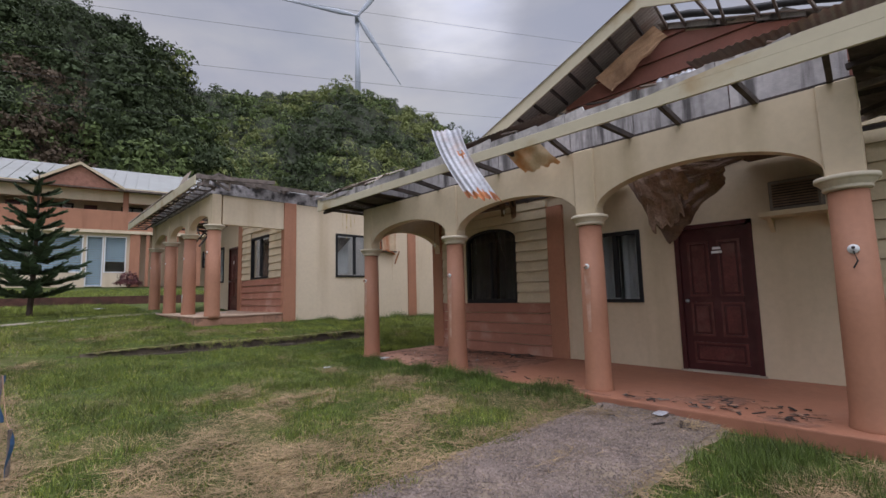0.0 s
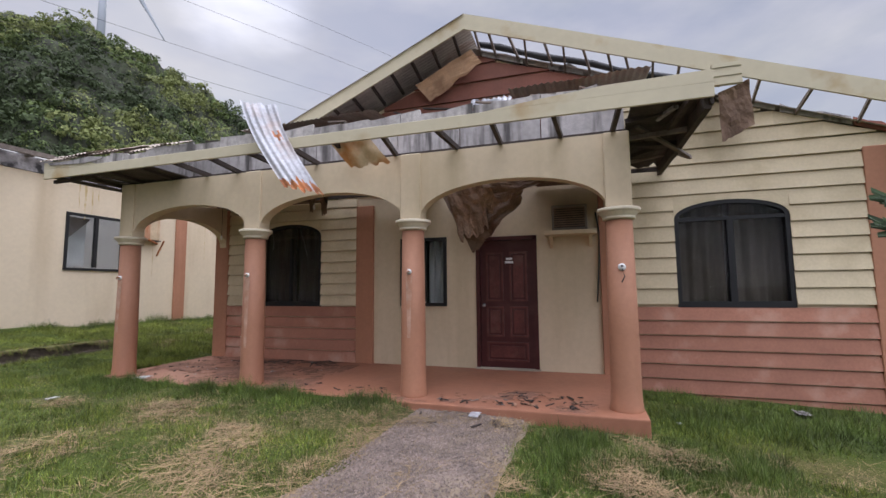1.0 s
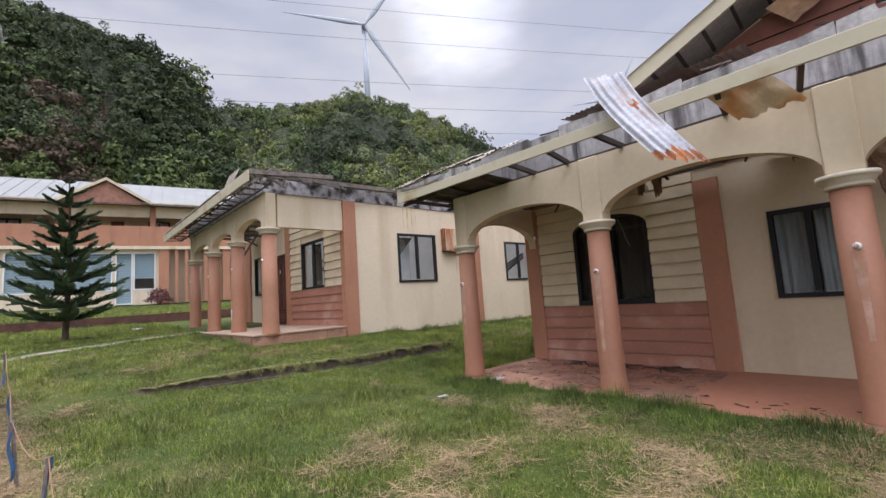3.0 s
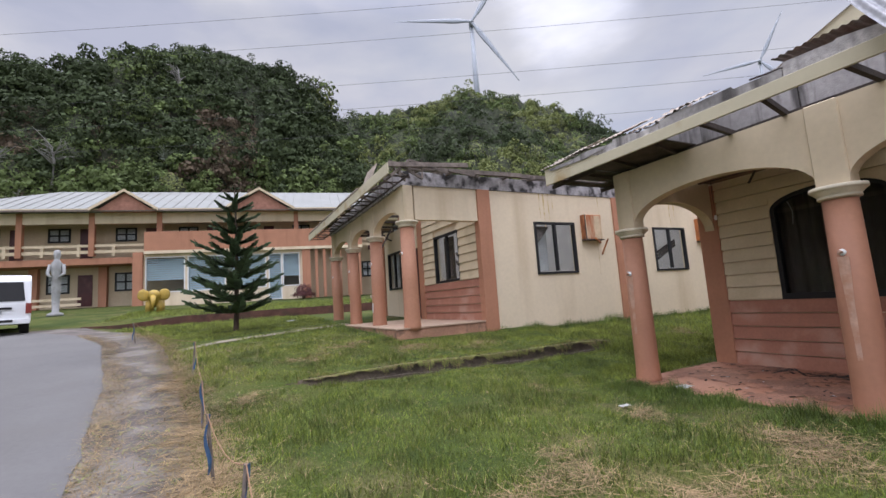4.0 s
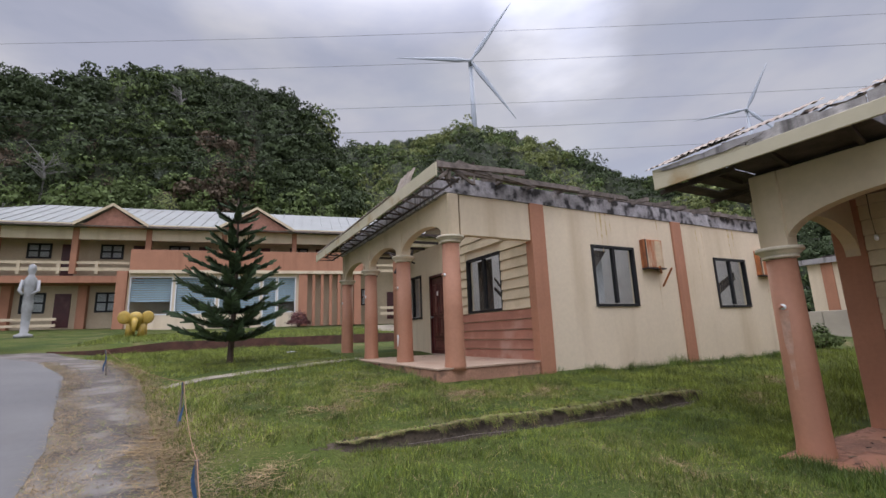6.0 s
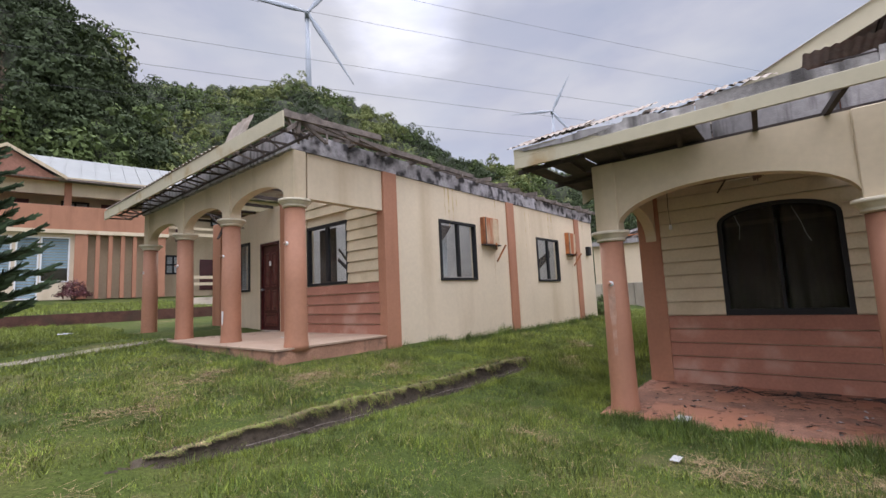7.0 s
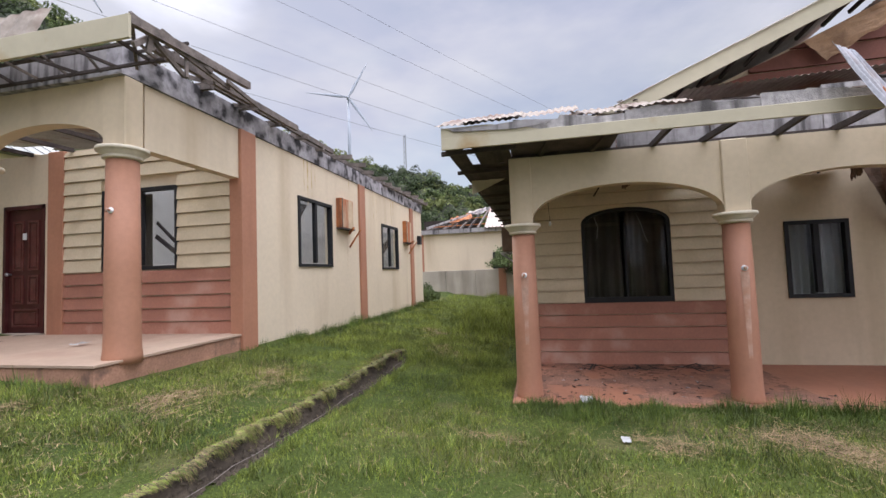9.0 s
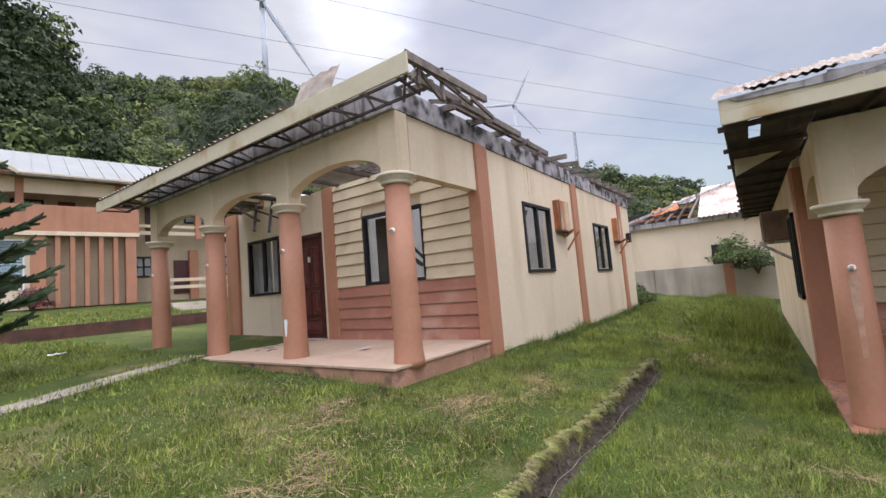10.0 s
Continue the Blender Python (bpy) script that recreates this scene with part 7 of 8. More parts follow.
araucaria(0.23, 16.9, gz(0.23, 16.9), 4.05, 1.25, "young araucaria pine with tiered branches on the lawn", 5, tiers=12, needles=24)
araucaria(3.05, -1.42, gz(3.05, -1.42), 2.5, 1.0, "young araucaria pine beside the walk", 8, tiers=7, first=0.55, needles=40)

# ---- rope fence ----
posts = ((0.06, 4.4), (-0.06, 5.75), (-0.17, 6.9), (-0.30, 8.4), (-0.52, 10.9), (-1.95, 16.0))
fence = thing("rope_fence", (-0.3, 8.0, 0.2), "thin stakes with blue tape and an orange rope", "fence")
tops = []
for k, (x, y) in enumerate(posts):
    z = gz(x, y)
    lean = 0.05 * math.sin(k * 2.1)
    top = (x + lean, y - 0.04, z + (0.5 if k else 0.35))
    tops.append(top)
    st = part("stake", tube(bmesh.new(), [(x, y, z - 0.1), top], 0.012, 6), "timber", fence)
    bm = bmesh.new()
    prev = None
    for i in range(9):
        s = i / 8
        w = 0.013 * (0.5 + 0.6 * abs(math.sin(4 * s + k)))
        c = Vector(top) + Vector((0.015 * math.sin(7 * s + k), -0.02 * s, -0.40 * s))
        row = [bm.verts.new(c + Vector((w * math.cos(2 * s + k), w * math.sin(2 * s + k), 0)) * sg) for sg in (-1, 1)]
        if prev:
            bm.faces.new((prev[0], prev[1], row[1], row[0]))
        prev = row
    part("tape", bm, "tape", st, "limp blue plastic tape")
for a, b in zip(tops, tops[1:]):
    pts = [Vector(a).lerp(Vector(b), s) - Vector((0, 0, 0.10 * 4 * s * (1 - s))) for s in np.linspace(0, 1, 9)]
    part("rope", tube(bmesh.new(), pts, 0.0028, 5), "rope", fence)

# ---- van ----
def van(x, y, z, rz):
    t = thing("van", (x, y, z), "white passenger van parked on the road, rear door closed", "van", rz=rz)
    L, W = 4.4, 1.72
    bm = bmesh.new()
    prof = [(0.02, 0.36), (0.0, 0.95), (0.16, 1.72), (0.40, 1.90), (3.4, 1.93), (3.75, 1.80), (4.25, 1.05), (4.4, 0.85), (4.42, 0.36)]
    prism(bm, [(p, q) for p, q in prof], "x", -W / 2, W / 2)
    bmesh.ops.bevel(bm, geom=bm.edges[:], offset=0.06, segments=3, affect="EDGES", profile=0.6)
    body = part("body", bm, "van", t, "", True)
    part("rear_window", warp_quad([(-0.72, 0.015, 1.06), (0.72, 0.015, 1.06), (0.66, 0.145, 1.66), (-0.66, 0.145, 1.66)], 0.02), "black", body)
    part("door_trim", boxes((-0.42, -0.03, 0.80, 0.42, 0.02, 0.87)), "black", body)
    part("number_plate", boxes((-0.20, -0.03, 0.66, 0.20, 0.02, 0.78)), "metal", body)
    part("bumper", bevelled(boxes((-0.84, -0.09, 0.34, 0.84, 0.06, 0.50)), 0.02, 2), "van", body)
    part("bumper_insert", boxes((-0.45, -0.1, 0.40, 0.45, -0.08, 0.48)), "black", body)
    part("wiper", beam(bmesh.new(), (0.05, 0.0, 1.10), (-0.12, 0.06, 1.22), 0.02, 0.02), "white", body)
    for s in (-1, 1):
        part("tail_light", boxes((s * 0.80 - 0.07, -0.015, 0.66, s * 0.80 + 0.07, 0.03, 0.98)), "red", body)
        part("side_window", boxes((s * 0.862 - 0.008, 0.5, 1.1, s * 0.862 + 0.008, 3.4, 1.62)), "black", body)
        for yy in (0.85, 3.5):
            wv = part("wheel", tube(bmesh.new(), [(s * 0.62, yy, 0.31), (s * 0.84, yy, 0.31)], 0.31, 22), "tyre", t)
            part("rim", tube(bmesh.new(), [(s * 0.80, yy, 0.31), (s * 0.85, yy, 0.31)], 0.18, 16), "metal", wv)
def warp_quad(pts, th):
    bm = bmesh.new()
    v0 = [bm.verts.new((p[0], p[1] - th, p[2])) for p in pts]
    v1 = [bm.verts.new((p[0], p[1] + th, p[2])) for p in pts]
    bm.faces.new(v0)
    bm.faces.new(v1[::-1])
    for i in range(4):
        bm.faces.new((v0[i], v0[(i + 1) % 4], v1[(i + 1) % 4], v1[i]))
    return bm
van(-6.35, 21.4, gz(-6.35, 21.6) + 0.035, 18)

# ---- statues ----
sx, sy = -7.9, 33.0
sz = gz(sx, sy)
bm = lathe(bmesh.new(), [(0.36, sz), (0.34, sz + 0.12), (0.15, sz + 0.2), (0.17, sz + 0.9), (0.21, sz + 1.5), (0.18, sz + 1.9), (0.23, sz + 2.4), (0.24, sz + 2.75), (0.12, sz + 2.95), (0.11, sz + 3.0), (0.16, sz + 3.2), (0.14, sz + 3.42), (0.04, sz + 3.5)], sx, sy, 16)
for s in (-1, 1):
    tube(bm, [(sx + s * 0.27, sy, sz + 2.7), (sx + s * 0.34, sy - 0.1, sz + 2.2), (sx + s * 0.16, sy - 0.28, sz + 2.0)], [0.09, 0.08, 0.06], 8)
solo("statue", bm, "stone", "tall grey-white stone statue on the upper lawn", "statue", smooth=True)
ex, ey = -3.2, 30.0
ez = gz(ex, ey)
bm = bmesh.new()
def ball(cx, cy, cz, rx, ry, rz):
    bmesh.ops.create_icosphere(bm, subdivisions=3, radius=1.0, matrix=Matrix.Translation((cx, cy, cz)) @ Matrix.Diagonal((rx, ry, rz, 1)))
ball(ex, ey + 0.35, ez + 0.68, 0.42, 0.6, 0.40)
ball(ex, ey - 0.25, ez + 0.86, 0.27, 0.25, 0.28)
for s in (-1, 1):
    ball(ex + s * 0.45, ey - 0.15, ez + 0.88, 0.26, 0.07, 0.30)
    tube(bm, [(ex + s * 0.24, ey - 0.02, ez), (ex + s * 0.24, ey, ez + 0.6)], [0.15, 0.14], 10)
    tube(bm, [(ex + s * 0.24, ey + 0.7, ez), (ex + s * 0.24, ey + 0.7, ez + 0.6)], [0.15, 0.14], 10)
tube(bm, [(ex, ey - 0.4, ez + 0.8), (ex, ey - 0.58, ez + 0.5), (ex, ey - 0.62, ez + 0.2)], [0.13, 0.10, 0.06], 8)
solo("elephant_statue", bm, "yellow", "yellow painted elephant statue on the upper lawn", "statue", smooth=True)

# ---- cottage corner beyond ----
H3 = thing("cottage", (12.0, -9.0, -0.4), "cream cottage with small dark windows behind the pine", "house")
part("wall", panel_wall(bmesh.new(), "x", 12.0, 12.15, -16, -5.6, -0.8, 2.5, [(-7.6, -7.0, 1.0, 1.5), (-8.8, -8.2, 1.0, 1.5)]), "cream_side", H3)
part("wall", boxes((12.15, -5.75, -0.8, 20, -5.6, 2.5)), "cream_side", H3)
for a in (-7.6, -8.8):
    part("window", boxes((12.05, a, 1.0, 12.09, a + 0.6, 1.5)), "black", H3)
part("fascia", boxes((11.5, -16.4, 2.5, 11.55, -5.1, 2.72)), "fascia", H3)
corrugated(H3, "roof_sheet", "tile_red", (11.45, -5.1, 2.74), (0, -11.2, 0), (4.0, 0, 1.5), pitch=0.2, depth=0.05, label="rusty roof sheet")

# ---- shrubs and bare trees ----
rs = np.random.RandomState(21)
M["leaf_red"] = material("dark_red_leaf", (0.10, 0.03, 0.03), 0.6, var=0.3, scale=2, bump=0, island=0.5)
def shrub(x, y, z, r, mat, label, n=520, leaf=0.06):
    t = thing("shrub", (x, y, z), label, "shrub")
    hang(new("leaves", quads_mesh("leaves", leaf_clumps([(x, y, z + r * 0.45)], [r], n * 3, leaf, rs, 1.0), mat, 3)), t)
    bm = bmesh.new()
    for k in range(5):
        a = k * 1.3
        tube(bm, [(x, y, z - 0.05), (x + 0.4 * r * math.cos(a), y + 0.4 * r * math.sin(a), z + 0.7 * r)], [0.03, 0.015], 5)
    part("stems", bm, "bark", t)
shrub(5.3, 37.0, gz(5.3, 37), 0.75, "leaf_red", "dark red leafy shrub beside the lodge")
shrub(11.6, -4.6, -0.3, 0.9, "leaf", "green bush beside the far cottage")
shrub(20.2, 8.9, 1.6, 0.8, "leaf", "green climbing bush over the boundary wall")
shrub(20.5, 8.2, 1.3, 0.7, "leaf_dark", "dark green bush at the boundary wall")
shrub(15.9, 11.7, 0.5, 0.5, "leaf", "small green weed clump at the wall corner")
def bare_tree(az, r, h, label, seed):
    x, y = r * math.sin(radians(az)), 4 + r * math.cos(radians(az))
    z = hill_height(az, r) + 1.5
    t = thing("bare_tree", (x, y, z), label, "tree")
    g = np.random.RandomState(seed)
    bm = tube(bmesh.new(), [(x, y, z - 1), (x + 0.2, y, z + h * 0.35), (x - 0.1, y, z + h * 0.6)], [0.22, 0.16, 0.10], 6)
    part("trunk", bm, "deadwood", t)
    bm = bmesh.new()
    for k in range(16):
        a, s = g.uniform(0, 6.28), g.uniform(0.3, 0.62)
        p = Vector((x, y, z + h * s))
        d = Vector((math.cos(a), math.sin(a), g.uniform(0.4, 1.2))) * h * g.uniform(0.18, 0.34)
        q = p + d
        tube(bm, [p, p + d * 0.5 + Vector((0, 0, 0.1)), q], [0.09, 0.06, 0.03], 5)
        for j in range(3):
            e = Vector((g.normal(), g.normal(), abs(g.normal()))) * h * 0.07
            tube(bm, [p + d * (0.5 + 0.15 * j), p + d * (0.5 + 0.15 * j) + e], [0.04, 0.015], 4)
    part("crown", bm, "deadwood", t)
for k, (az, r, h) in enumerate(((14.4, 104, 7), (-4.4, 88, 8), (-15.5, 80, 8), (-20, 78, 8), (-18, 74, 6))):
    bare_tree(az, r, h, "leafless pale grey tree on the hillside", 30 + k)

# ---- lawn blades ----
rs = np.random.RandomState(77)
NF = np.array([[noise.noise((0.25 * i, 0.25 * j, 2.5)) for j in range(200)] for i in range(200)])
def field(x, y, k=1.0, ox=0):
    i = ((x * k * 4 + 40 + ox).astype(int)) % 200
    j = ((y * k * 4 + 40).astype(int)) % 200
    return NF[i, j]
gzv = np.vectorize(gz)
def allowed(x, y):
    edge = np.interp(y, [-40, -4, 2, 6.5, 9.3, 15, 20, 23], [0.9, 0.0, -0.1, -0.22, -0.5, -1.3, -2.6, -4.4])
    ok = x > edge + 0.1 * NF[(np.abs(y * 8).astype(int)) % 200, 3]
    wav = 0.12 * NF[(np.abs(x * 9).astype(int)) % 200, 7]
    edge_n = 0.16 * field(x, y, 1.9, 20) + 0.10 * field(x, y, 5.0, 90)
    ok &= ~((x < 4.95) & (y > 1.42 + wav + edge_n) & (y < 2.62 + wav + edge_n))
    ok &= ~((x > 4.82) & (y > 0.22) & (y < 7.82))
    ok &= ~((x > 7.0) & (y > -3.1) & (y < 7.88))
    ok &= ~((x > 2.98) & (y > 11.58) & (y < 19))
    near = np.nonzero((x > 0.5) & (x < 7.0) & (y > 9.4) & (y < 10.0))[0]
    for k in near:
        if gz(x[k], y[k] + 0.03) - gz(x[k], y[k] - 0.04) > 0.07:
            ok[k] = False
    px = np.abs((y - 13.9) * 5.1 - (x + 1.9) * 3.0) / 5.92
    ok &= ~((px < 0.27) & (x < 3.3))
    return ok
def blades(n, xr, yr, length, width, mat, label, keep=None, lie=0.0, name="grass"):
    x, y = rs.uniform(*xr, n), rs.uniform(*yr, n)
    ok = allowed(x, y)
    if keep is not None:
        ok &= keep(x, y)
    rim = np.minimum(np.minimum(x - xr[0], xr[1] - x) / min(0.5, (xr[1] - xr[0]) * 0.3), np.minimum(y - yr[0], yr[1] - y) / min(0.5, (yr[1] - yr[0]) * 0.3))
    ok &= rs.rand(len(x)) < rim + 0.15 + 0.5 * field(x, y, 2.3)
    x, y = x[ok], y[ok]
    n = len(x)
    z = gzv(x, y) - 0.004
    a = rs.uniform(0, 2 * np.pi, n)
    L = rs.uniform(*length, n) * np.clip(1 + 1.2 * field(x, y, 2.6, 33) + 0.7 * field(x, y, 6.0, 11), 0.4, 2.1)
    w = rs.uniform(0.6, 1.3, n) * width
    tilt = rs.uniform(0.1, 0.9, n) if lie == 0 else rs.uniform(1.25, 1.55, n)
    b = rs.uniform(0, 2 * np.pi, n)
    up = np.stack([np.cos(b) * np.sin(tilt), np.sin(b) * np.sin(tilt), np.cos(tilt)], 1) * L[:, None]
    sd = np.stack([np.cos(a), np.sin(a), np.zeros(n)], 1) * (w / 2)[:, None]
    if lie:
        sd = np.stack([-np.sin(b), np.cos(b), np.zeros(n)], 1) * (w / 2)[:, None]
        z = z + rs.uniform(0.012, lie, n)
    p = np.stack([x, y, z], 1)
    tri = np.stack([p - sd, p + sd, p + up], 1).reshape(-1, 3)
    me = quads_mesh(name, tri, mat, 3)
    tagged(new(name, me), label, "grass", kind="stuff")
dry = lambda x, y: field(x, y, 0.9) + 0.5 * field(x, y, 3.1, 50) > 0.32 + 0.5 * (y > 5.0)
lush = lambda x, y: field(x, y, 0.9) + 0.5 * field(x, y, 3.1, 50) < 0.40 + 0.5 * (y > 5.0)
blades(190000, (-0.6, 7.0), (-1.5, 9.6), (0.03, 0.075), 0.006, "grass", "short mown green grass", lush)
blades(90000, (-0.6, 7.0), (-1.5, 9.6), (0.03, 0.085), 0.006, "grass_dark", "short darker green grass", lush)
blades(60000, (-1.0, 7.0), (9.68, 12.5), (0.03, 0.08), 0.008, "grass", "short green grass on the bank", lush)
blades(45000, (-2.5, 3.0), (12.0, 19.0), (0.03, 0.08), 0.011, "grass", "short green grass of the far lawn")
blades(26000, (-3.4, 3.2), (18.6, 23.9), (0.05, 0.11), 0.016, "grass", "short green grass below the retaining wall")
blades(24000, (-6.0, 8.0), (24.4, 32.0), (0.06, 0.13), 0.022, "grass", "short green grass of the upper lawn")
blades(30000, (3.0, 4.85), (-0.8, 1.4), (0.05, 0.13), 0.007, "grass_dark", "taller lush grass beside the walk")
blades(7000, (4.68, 4.86), (2.7, 7.9), (0.08, 0.16), 0.007, "grass_dark", "taller grass at the porch edge")
blades(12000, (4.3, 4.9), (2.7, 7.8), (0.05, 0.12), 0.007, "grass_dark", "taller lush grass along the porch")
blades(9000, (0.6, 6.9), (9.70, 9.95), (0.02, 0.05), 0.006, "grass", "grass hanging over the drain")
blades(3000, (0.6, 6.9), (9.70, 9.90), (0.03, 0.07), 0.004, "hay", "dry grass hanging over the drain")
blades(40000, (9.5, 21.0), (7.9, 9.9), (0.10, 0.30), 0.014, "grass", "tall bright grass between the cottages", lambda x, y: field(x, y, 0.7) < 0.5 - (y - 7.9) * 0.25 + np.minimum(0, x - 11) * 0.2)
blades(40000, (8.5, 21.0), (7.9, 11.5), (0.05, 0.13), 0.012, "grass", "rough grass between the cottages")
blades(26000, (6.2, 9.0), (7.9, 11.5), (0.04, 0.12), 0.010, "grass", "grass between the cottages")
blades(16000, (5.0, 7.0), (-3.2, 0.2), (0.05, 0.12), 0.008, "grass_dark", "grass below the window")
blades(75000, (-0.4, 4.9), (-1.5, 9.5), (0.05, 0.17), 0.004, "hay", "dry cut grass lying on the lawn", dry, 0.03, "hay")
blades(8000, (-0.8, 4.9), (-1.5, 9.5), (0.05, 0.15), 0.004, "hay", "scattered dry stalks on the lawn", None, 0.05, "hay")
blades(7000, (-1.4, 5.0), (9.7, 13.5), (0.05, 0.15), 0.006, "hay", "scattered dry stalks on the bank", None, 0.04, "hay")
def loose(n, xr, yr, r, mat, label, name, lift):
    """Many small stones as one scatter."""
    x, y = rs.uniform(*xr, n), rs.uniform(*yr, n)
    z = gzv(x, y) + lift
    s = rs.uniform(*r, n)
    base = np.array([[1, 0, 0], [-0.5, 0.8, 0], [-0.5, -0.8, 0], [0.05, 0.0, 0.75]])
    tri = base[[0, 1, 3, 1, 2, 3, 2, 0, 3]]
    a = rs.uniform(0, 6.28, n)
    ca, sa = np.cos(a), np.sin(a)
    p = tri[None] * s[:, None, None] * rs.uniform(0.6, 1.4, (n, 1, 3))
    q = np.stack([p[..., 0] * ca[:, None] - p[..., 1] * sa[:, None], p[..., 0] * sa[:, None] + p[..., 1] * ca[:, None], p[..., 2]], -1) + np.stack([x, y, z], 1)[:, None]
    tagged(new(name, quads_mesh(name, q.reshape(-1, 3), mat, 3)), label, "gravel", kind="stuff")
M["pebble"] = material("pebbles", (0.20, 0.155, 0.13), 0.9, var=0.2, scale=6, bump=0, island=0.4)
loose(22000, (0.2, 4.9), (1.45, 2.62), (0.004, 0.014), "pebble", "loose grey gravel on the walk", "gravel", 0.034)
loose(3500, (-1.4, 0.1), (3.0, 12.0), (0.004, 0.012), "pebble", "loose stones on the dirt verge", "gravel", 0.022)
def verge_hay(n, off, spread, mat, label):
    y = rs.uniform(-1, 20, n)
    edge = np.interp(y, [-40, -4, 2, 6.5, 9.3, 15, 20, 23], [0.9, 0.0, -0.1, -0.22, -0.5, -1.3, -2.6, -4.4])
    road = np.array([road_edge(v) for v in y])
    x = np.where(rs.rand(n) < 0.6, edge, road + 0.05) + rs.normal(size=n) * spread + off
    keep = x > road - 0.02
    x, y = x[keep], y[keep]
    n = len(x)
    z = gzv(x, y) + 0.03
    b = rs.uniform(0, 6.28, n)
    L = rs.uniform(0.04, 0.15, n)
    up = np.stack([np.cos(b) * L, np.sin(b) * L, rs.uniform(0, 0.03, n)], 1)
    sd = np.stack([-np.sin(b), np.cos(b), np.zeros(n)], 1) * 0.0025
    p = np.stack([x, y, z], 1)
    tagged(new("hay", quads_mesh("hay", np.stack([p - sd, p + sd, p + up], 1).reshape(-1, 3), mat, 3)), label, "grass", kind="stuff")
verge_hay(46000, 0.05, 0.15, "hay", "dry straw along the edge of the verge")
verge_hay(7000, 0.0, 0.34, "hay", "dry straw strewn over the verge")
verge_hay(9000, 0.0, 0.30, "grass", "thin green weeds on the verge")

def hay_rows(n, spots, label, big=1.0, lift=0.015):
    """Tangles of raked straw on the lawn; spots of (x, y, length, width, turn)."""
    tri = []
    for x, y, L, W, a in spots:
        m = int(n * L * W)
        u, v = rs.normal(size=m) * L * 0.33, rs.normal(size=m) * W * 0.36
        v = v + 0.12 * np.sin(u * 7 + x * 9) + 0.06 * np.sin(u * 17)
        px, py = x + u * math.cos(a) - v * math.sin(a), y + u * math.sin(a) + v * math.cos(a)
        hump = np.exp(-(u / (0.4 * L)) ** 2 - (v / (0.4 * W)) ** 2)
        pz = gzv(px, py) + lift + rs.rand(m) * 0.07 * hump * big
        b = rs.uniform(0, 6.28, m)
        ln = rs.uniform(0.08, 0.26, m)
        up = np.stack([np.cos(b) * ln, np.sin(b) * ln, rs.uniform(-0.02, 0.05, m)], 1)
        sd = np.stack([-np.sin(b), np.cos(b), 0.5 * rs.normal(size=m)], 1) * 0.0020
        p = np.stack([px, py, pz], 1)
        tri.append(np.stack([p - sd, p + sd, p + up], 1).reshape(-1, 3))
    tagged(new("hay", quads_mesh("hay", np.concatenate(tri), "hay", 3)), label, "grass", kind="stuff")
hay_rows(1900, ((3.9, 5.2, 1.1, 0.6, 1.2), (3.2, 3.7, 1.5, 0.5, 0.5), (2.4, 3.2, 1.2, 0.5, 0.9), (3.6, 0.5, 1.0, 0.5, 0.2), (3.1, -0.3, 1.3, 0.6, -0.3), (1.6, 3.4, 1.4, 0.6, 0.3), (1.3, 2.9, 1.0, 0.5, 1.0), (1.0, 4.0, 1.5, 0.5, 0.7), (2.3, 4.9, 1.2, 0.4, 0.2), (3.7, 6.4, 0.6, 0.3, 1.4), (0.6, 3.2, 1.2, 0.7, 1.2), (1.8, 5.6, 1.0, 0.4, 0.6), (4.2, 2.85, 1.0, 0.3, 0.1), (4.4, 2.4, 0.5, 0.5, 0.1), (3.0, 2.75, 1.5, 0.22, 0.0), (1.6, 2.75, 1.4, 0.25, 0.0), (2.6, 1.38, 1.8, 0.2, 0.0), (4.6, 1.6, 0.4, 0.5, 1.2), (3.4, 7.9, 0.5, 0.2, 0.8), (3.0, 10.7, 0.9, 0.4, 0.2), (1.2, 10.9, 0.8, 0.3, 0.4), (2.1, 11.6, 0.8, 0.3, 0.1), (0.2, 9.2, 0.7, 0.3, 1.3), (4.2, 10.5, 0.7, 0.3, 0.2), (7.2, 9.1, 0.9, 0.3, 0.9), (9.0, 9.8, 0.9, 0.3, 0.4)), "tangled rows of dry cut grass on the lawn")
blades(5000, (0.9, 6.9), (9.40, 9.54), (0.03, 0.07), 0.006, "grass", "grass leaning over the drain")

def lip_fringe(n, mat, label):
    """Roots and grass hanging over the cut edge of the bank."""
    x = rs.uniform(0.9, 6.7, n)
    w = np.array([lip(v) for v in x])
    y = 9.755 - w + rs.normal(size=n) * 0.012
    z = gzv(x, y + 0.03) + 0.004
    s = np.clip((x - 0.6) / 2.0, 0.2, 1) * np.clip(0.55 + np.array([1.5 * noise.noise((v * 2.6, 4, 4)) + 1.1 * noise.noise((v * 8, 4, 4)) for v in x]), 0.05, 1.7)
    p = np.stack([x, y, z], 1)
    tip = p + np.stack([rs.normal(size=n) * 0.02, -rs.uniform(0.015, 0.08, n), -rs.uniform(0.0, 0.17, n) * s], 1)
    sd = np.stack([np.ones(n), np.zeros(n), np.zeros(n)], 1) * rs.uniform(0.002, 0.005, n)[:, None]
    tagged(new("grass", quads_mesh("grass", np.stack([p - sd, p + sd, tip], 1).reshape(-1, 3), mat, 3)), label, "grass", kind="stuff")
cord = [(1.6 + 0.26 * i, 9.60 - lip(1.6 + 0.26 * i) + 0.012 * math.sin(i * 1.3), gz(1.6 + 0.26 * i, 9.5 - lip(1.6 + 0.26 * i)) + 0.03 + 0.02 * math.sin(i * 0.8)) for i in range(20)]
solo("cord", tube(bmesh.new(), cord, 0.003, 5), "timber", "thin grey cord lying along the drain", "cord")
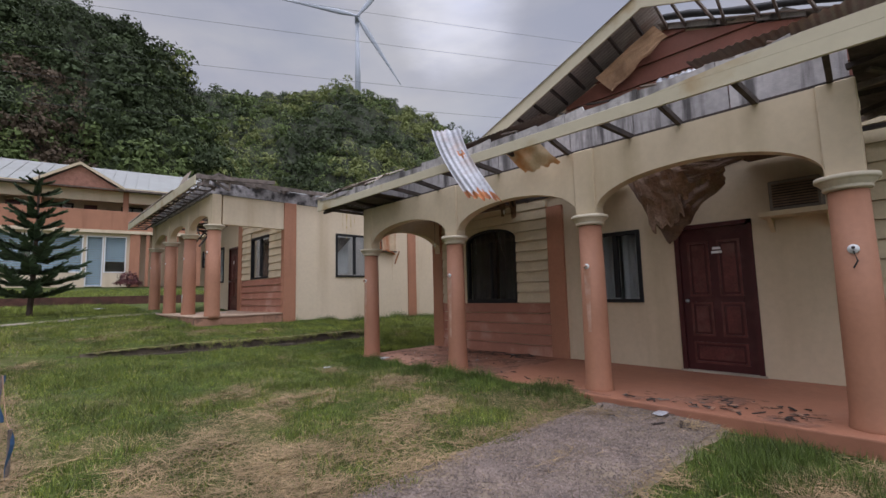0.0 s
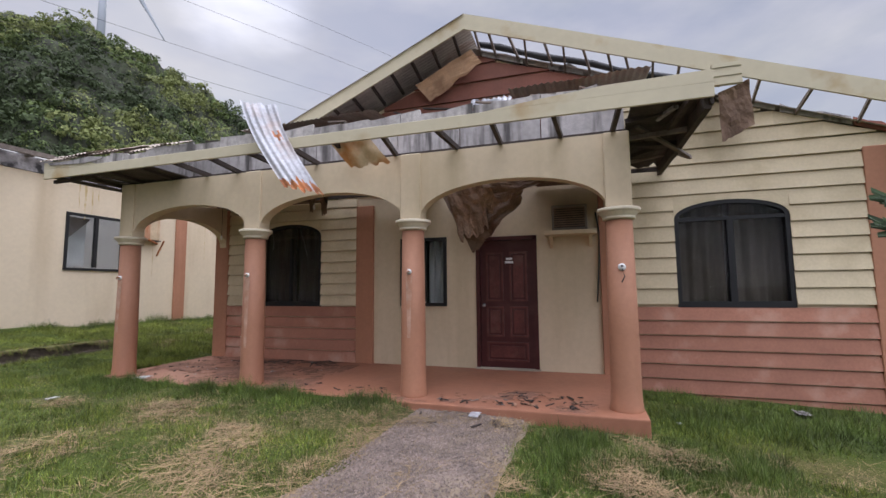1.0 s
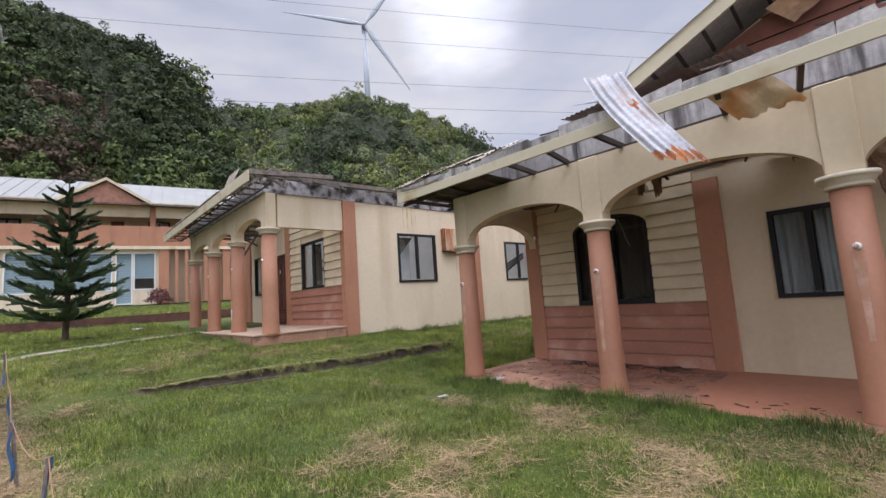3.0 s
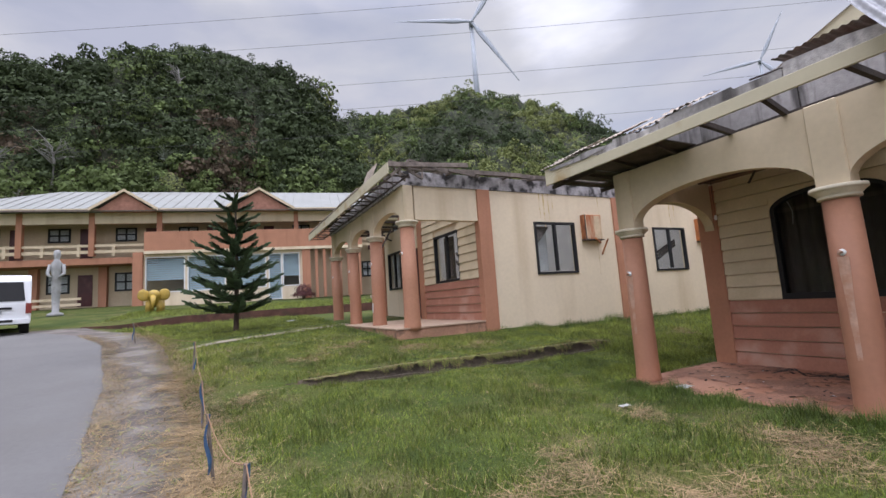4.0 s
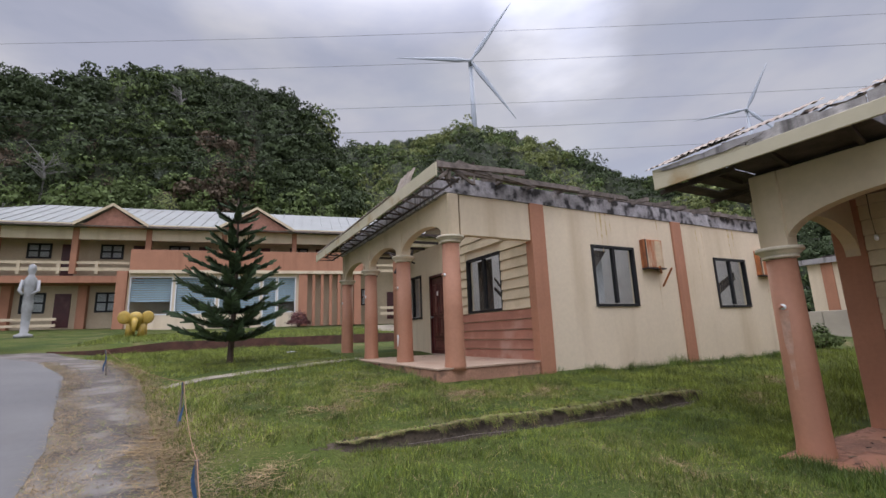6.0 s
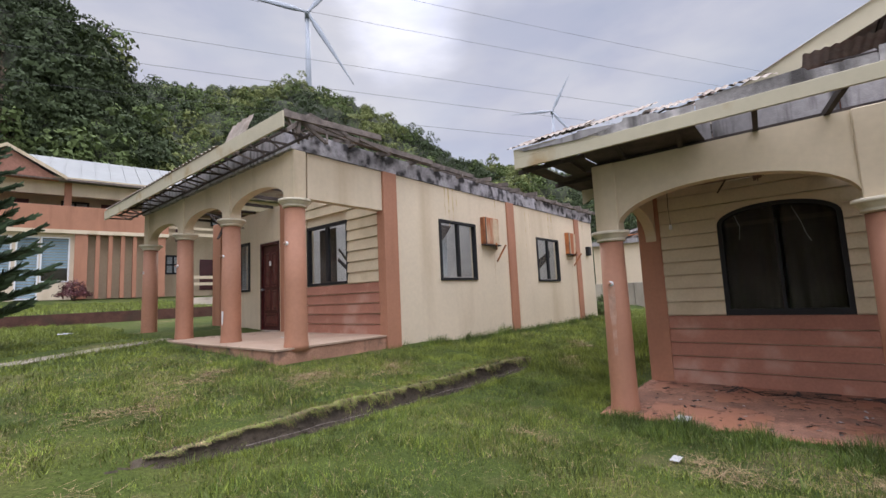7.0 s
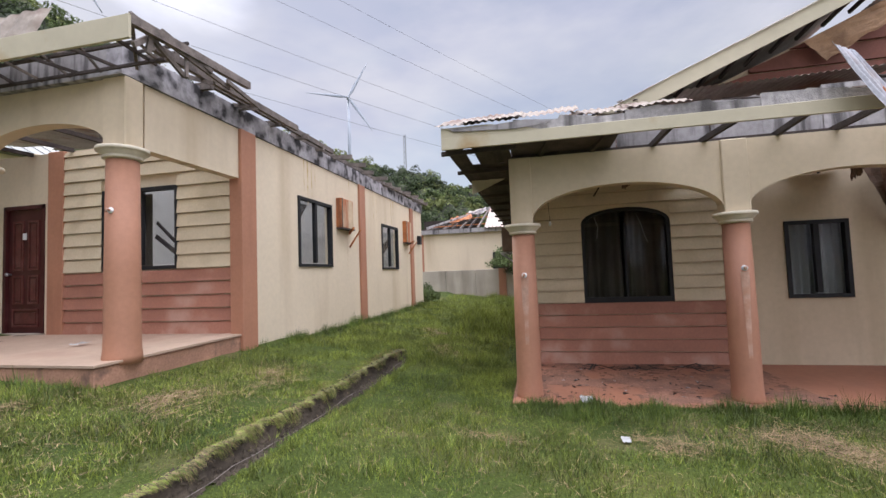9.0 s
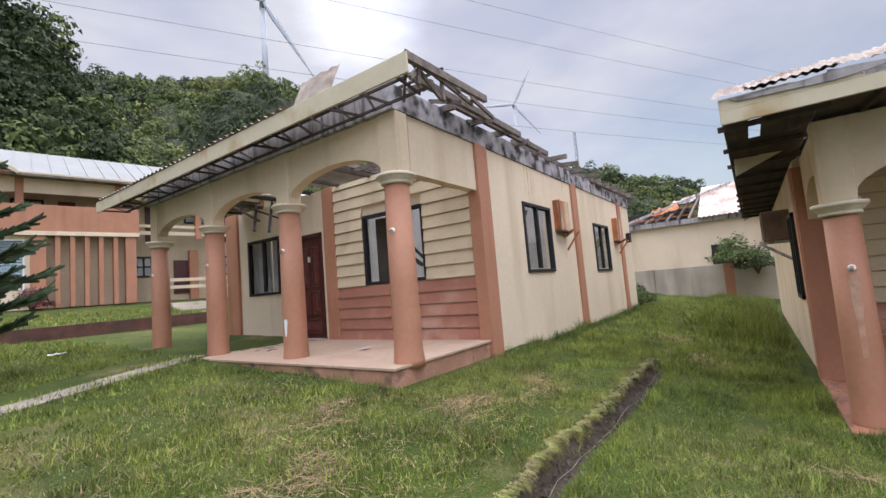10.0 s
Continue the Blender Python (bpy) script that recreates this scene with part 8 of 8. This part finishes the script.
lip_fringe(9000, "grass", "green grass hanging over the cut bank")
lip_fringe(5200, "hay", "dry grass hanging over the cut bank")
lip_fringe(3600, "soil", "dark roots hanging from the cut bank")
loose(1800, (0.9, 6.8), (9.58, 9.76), (0.010, 0.035), "soil", "dark clods at the foot of the cut bank", "clods", -0.005)
hay_rows(1500, ((4.55, 2.1, 0.7, 0.9, 1.4), (3.7, 2.62, 1.2, 0.25, 0.05), (2.3, 2.6, 1.6, 0.3, 0.0), (1.0, 2.6, 1.2, 0.35, 0.1), (3.4, 1.5, 1.3, 0.22, 0.0), (2.0, 1.5, 1.4, 0.25, 0.05), (0.8, 1.5, 1.0, 0.3, 0.0), (3.0, 2.05, 1.4, 0.3, 0.1)), "straw trodden into the gravel walk", 0.4)
hay_rows(2600, ((-0.12, 4.5, 1.3, 0.42, 1.57), (-0.22, 5.6, 1.5, 0.40, 1.60), (-0.28, 6.9, 1.5, 0.36, 1.60), (-0.36, 8.3, 1.4, 0.34, 1.62), (-0.62, 10.2, 1.5, 0.3, 1.72)), "thick brown straw along the edge of the verge", 0.6, 0.03)
blades(7000, (5.3, 15.2), (11.32, 11.60), (0.05, 0.17), 0.010, "grass_dark", "weeds along the foot of the side wall")
blades(2500, (2.6, 3.1), (11.5, 18.6), (0.05, 0.13), 0.009, "grass_dark", "weeds along the plinth")
tuft = lambda x, y: field(x, y, 3.3, 15) + 0.6 * field(x, y, 7.1, 60) > 0.22
blades(60000, (-0.3, 6.9), (-1.2, 9.5), (0.05, 0.12), 0.006, "grass_dark", "darker tufts of longer grass in the lawn", tuft)
blades(26000, (-0.9, 5.2), (9.75, 12.6), (0.04, 0.10), 0.007, "grass_dark", "darker tufts of grass on the bank", tuft)
blades(9000, (4.9, 7.0), (7.75, 8.6), (0.05, 0.12), 0.006, "grass", "grass at the end of the porch")
hay_rows(3200, ((3.7, 0.55, 0.8, 0.35, 0.2), (3.2, -0.1, 0.9, 0.4, -0.3), (4.3, 0.2, 0.6, 0.3, 0.9), (2.7, 0.7, 0.6, 0.25, 0.5)), "thick straw heaped on the grass beside the walk", 1.0, 0.06)
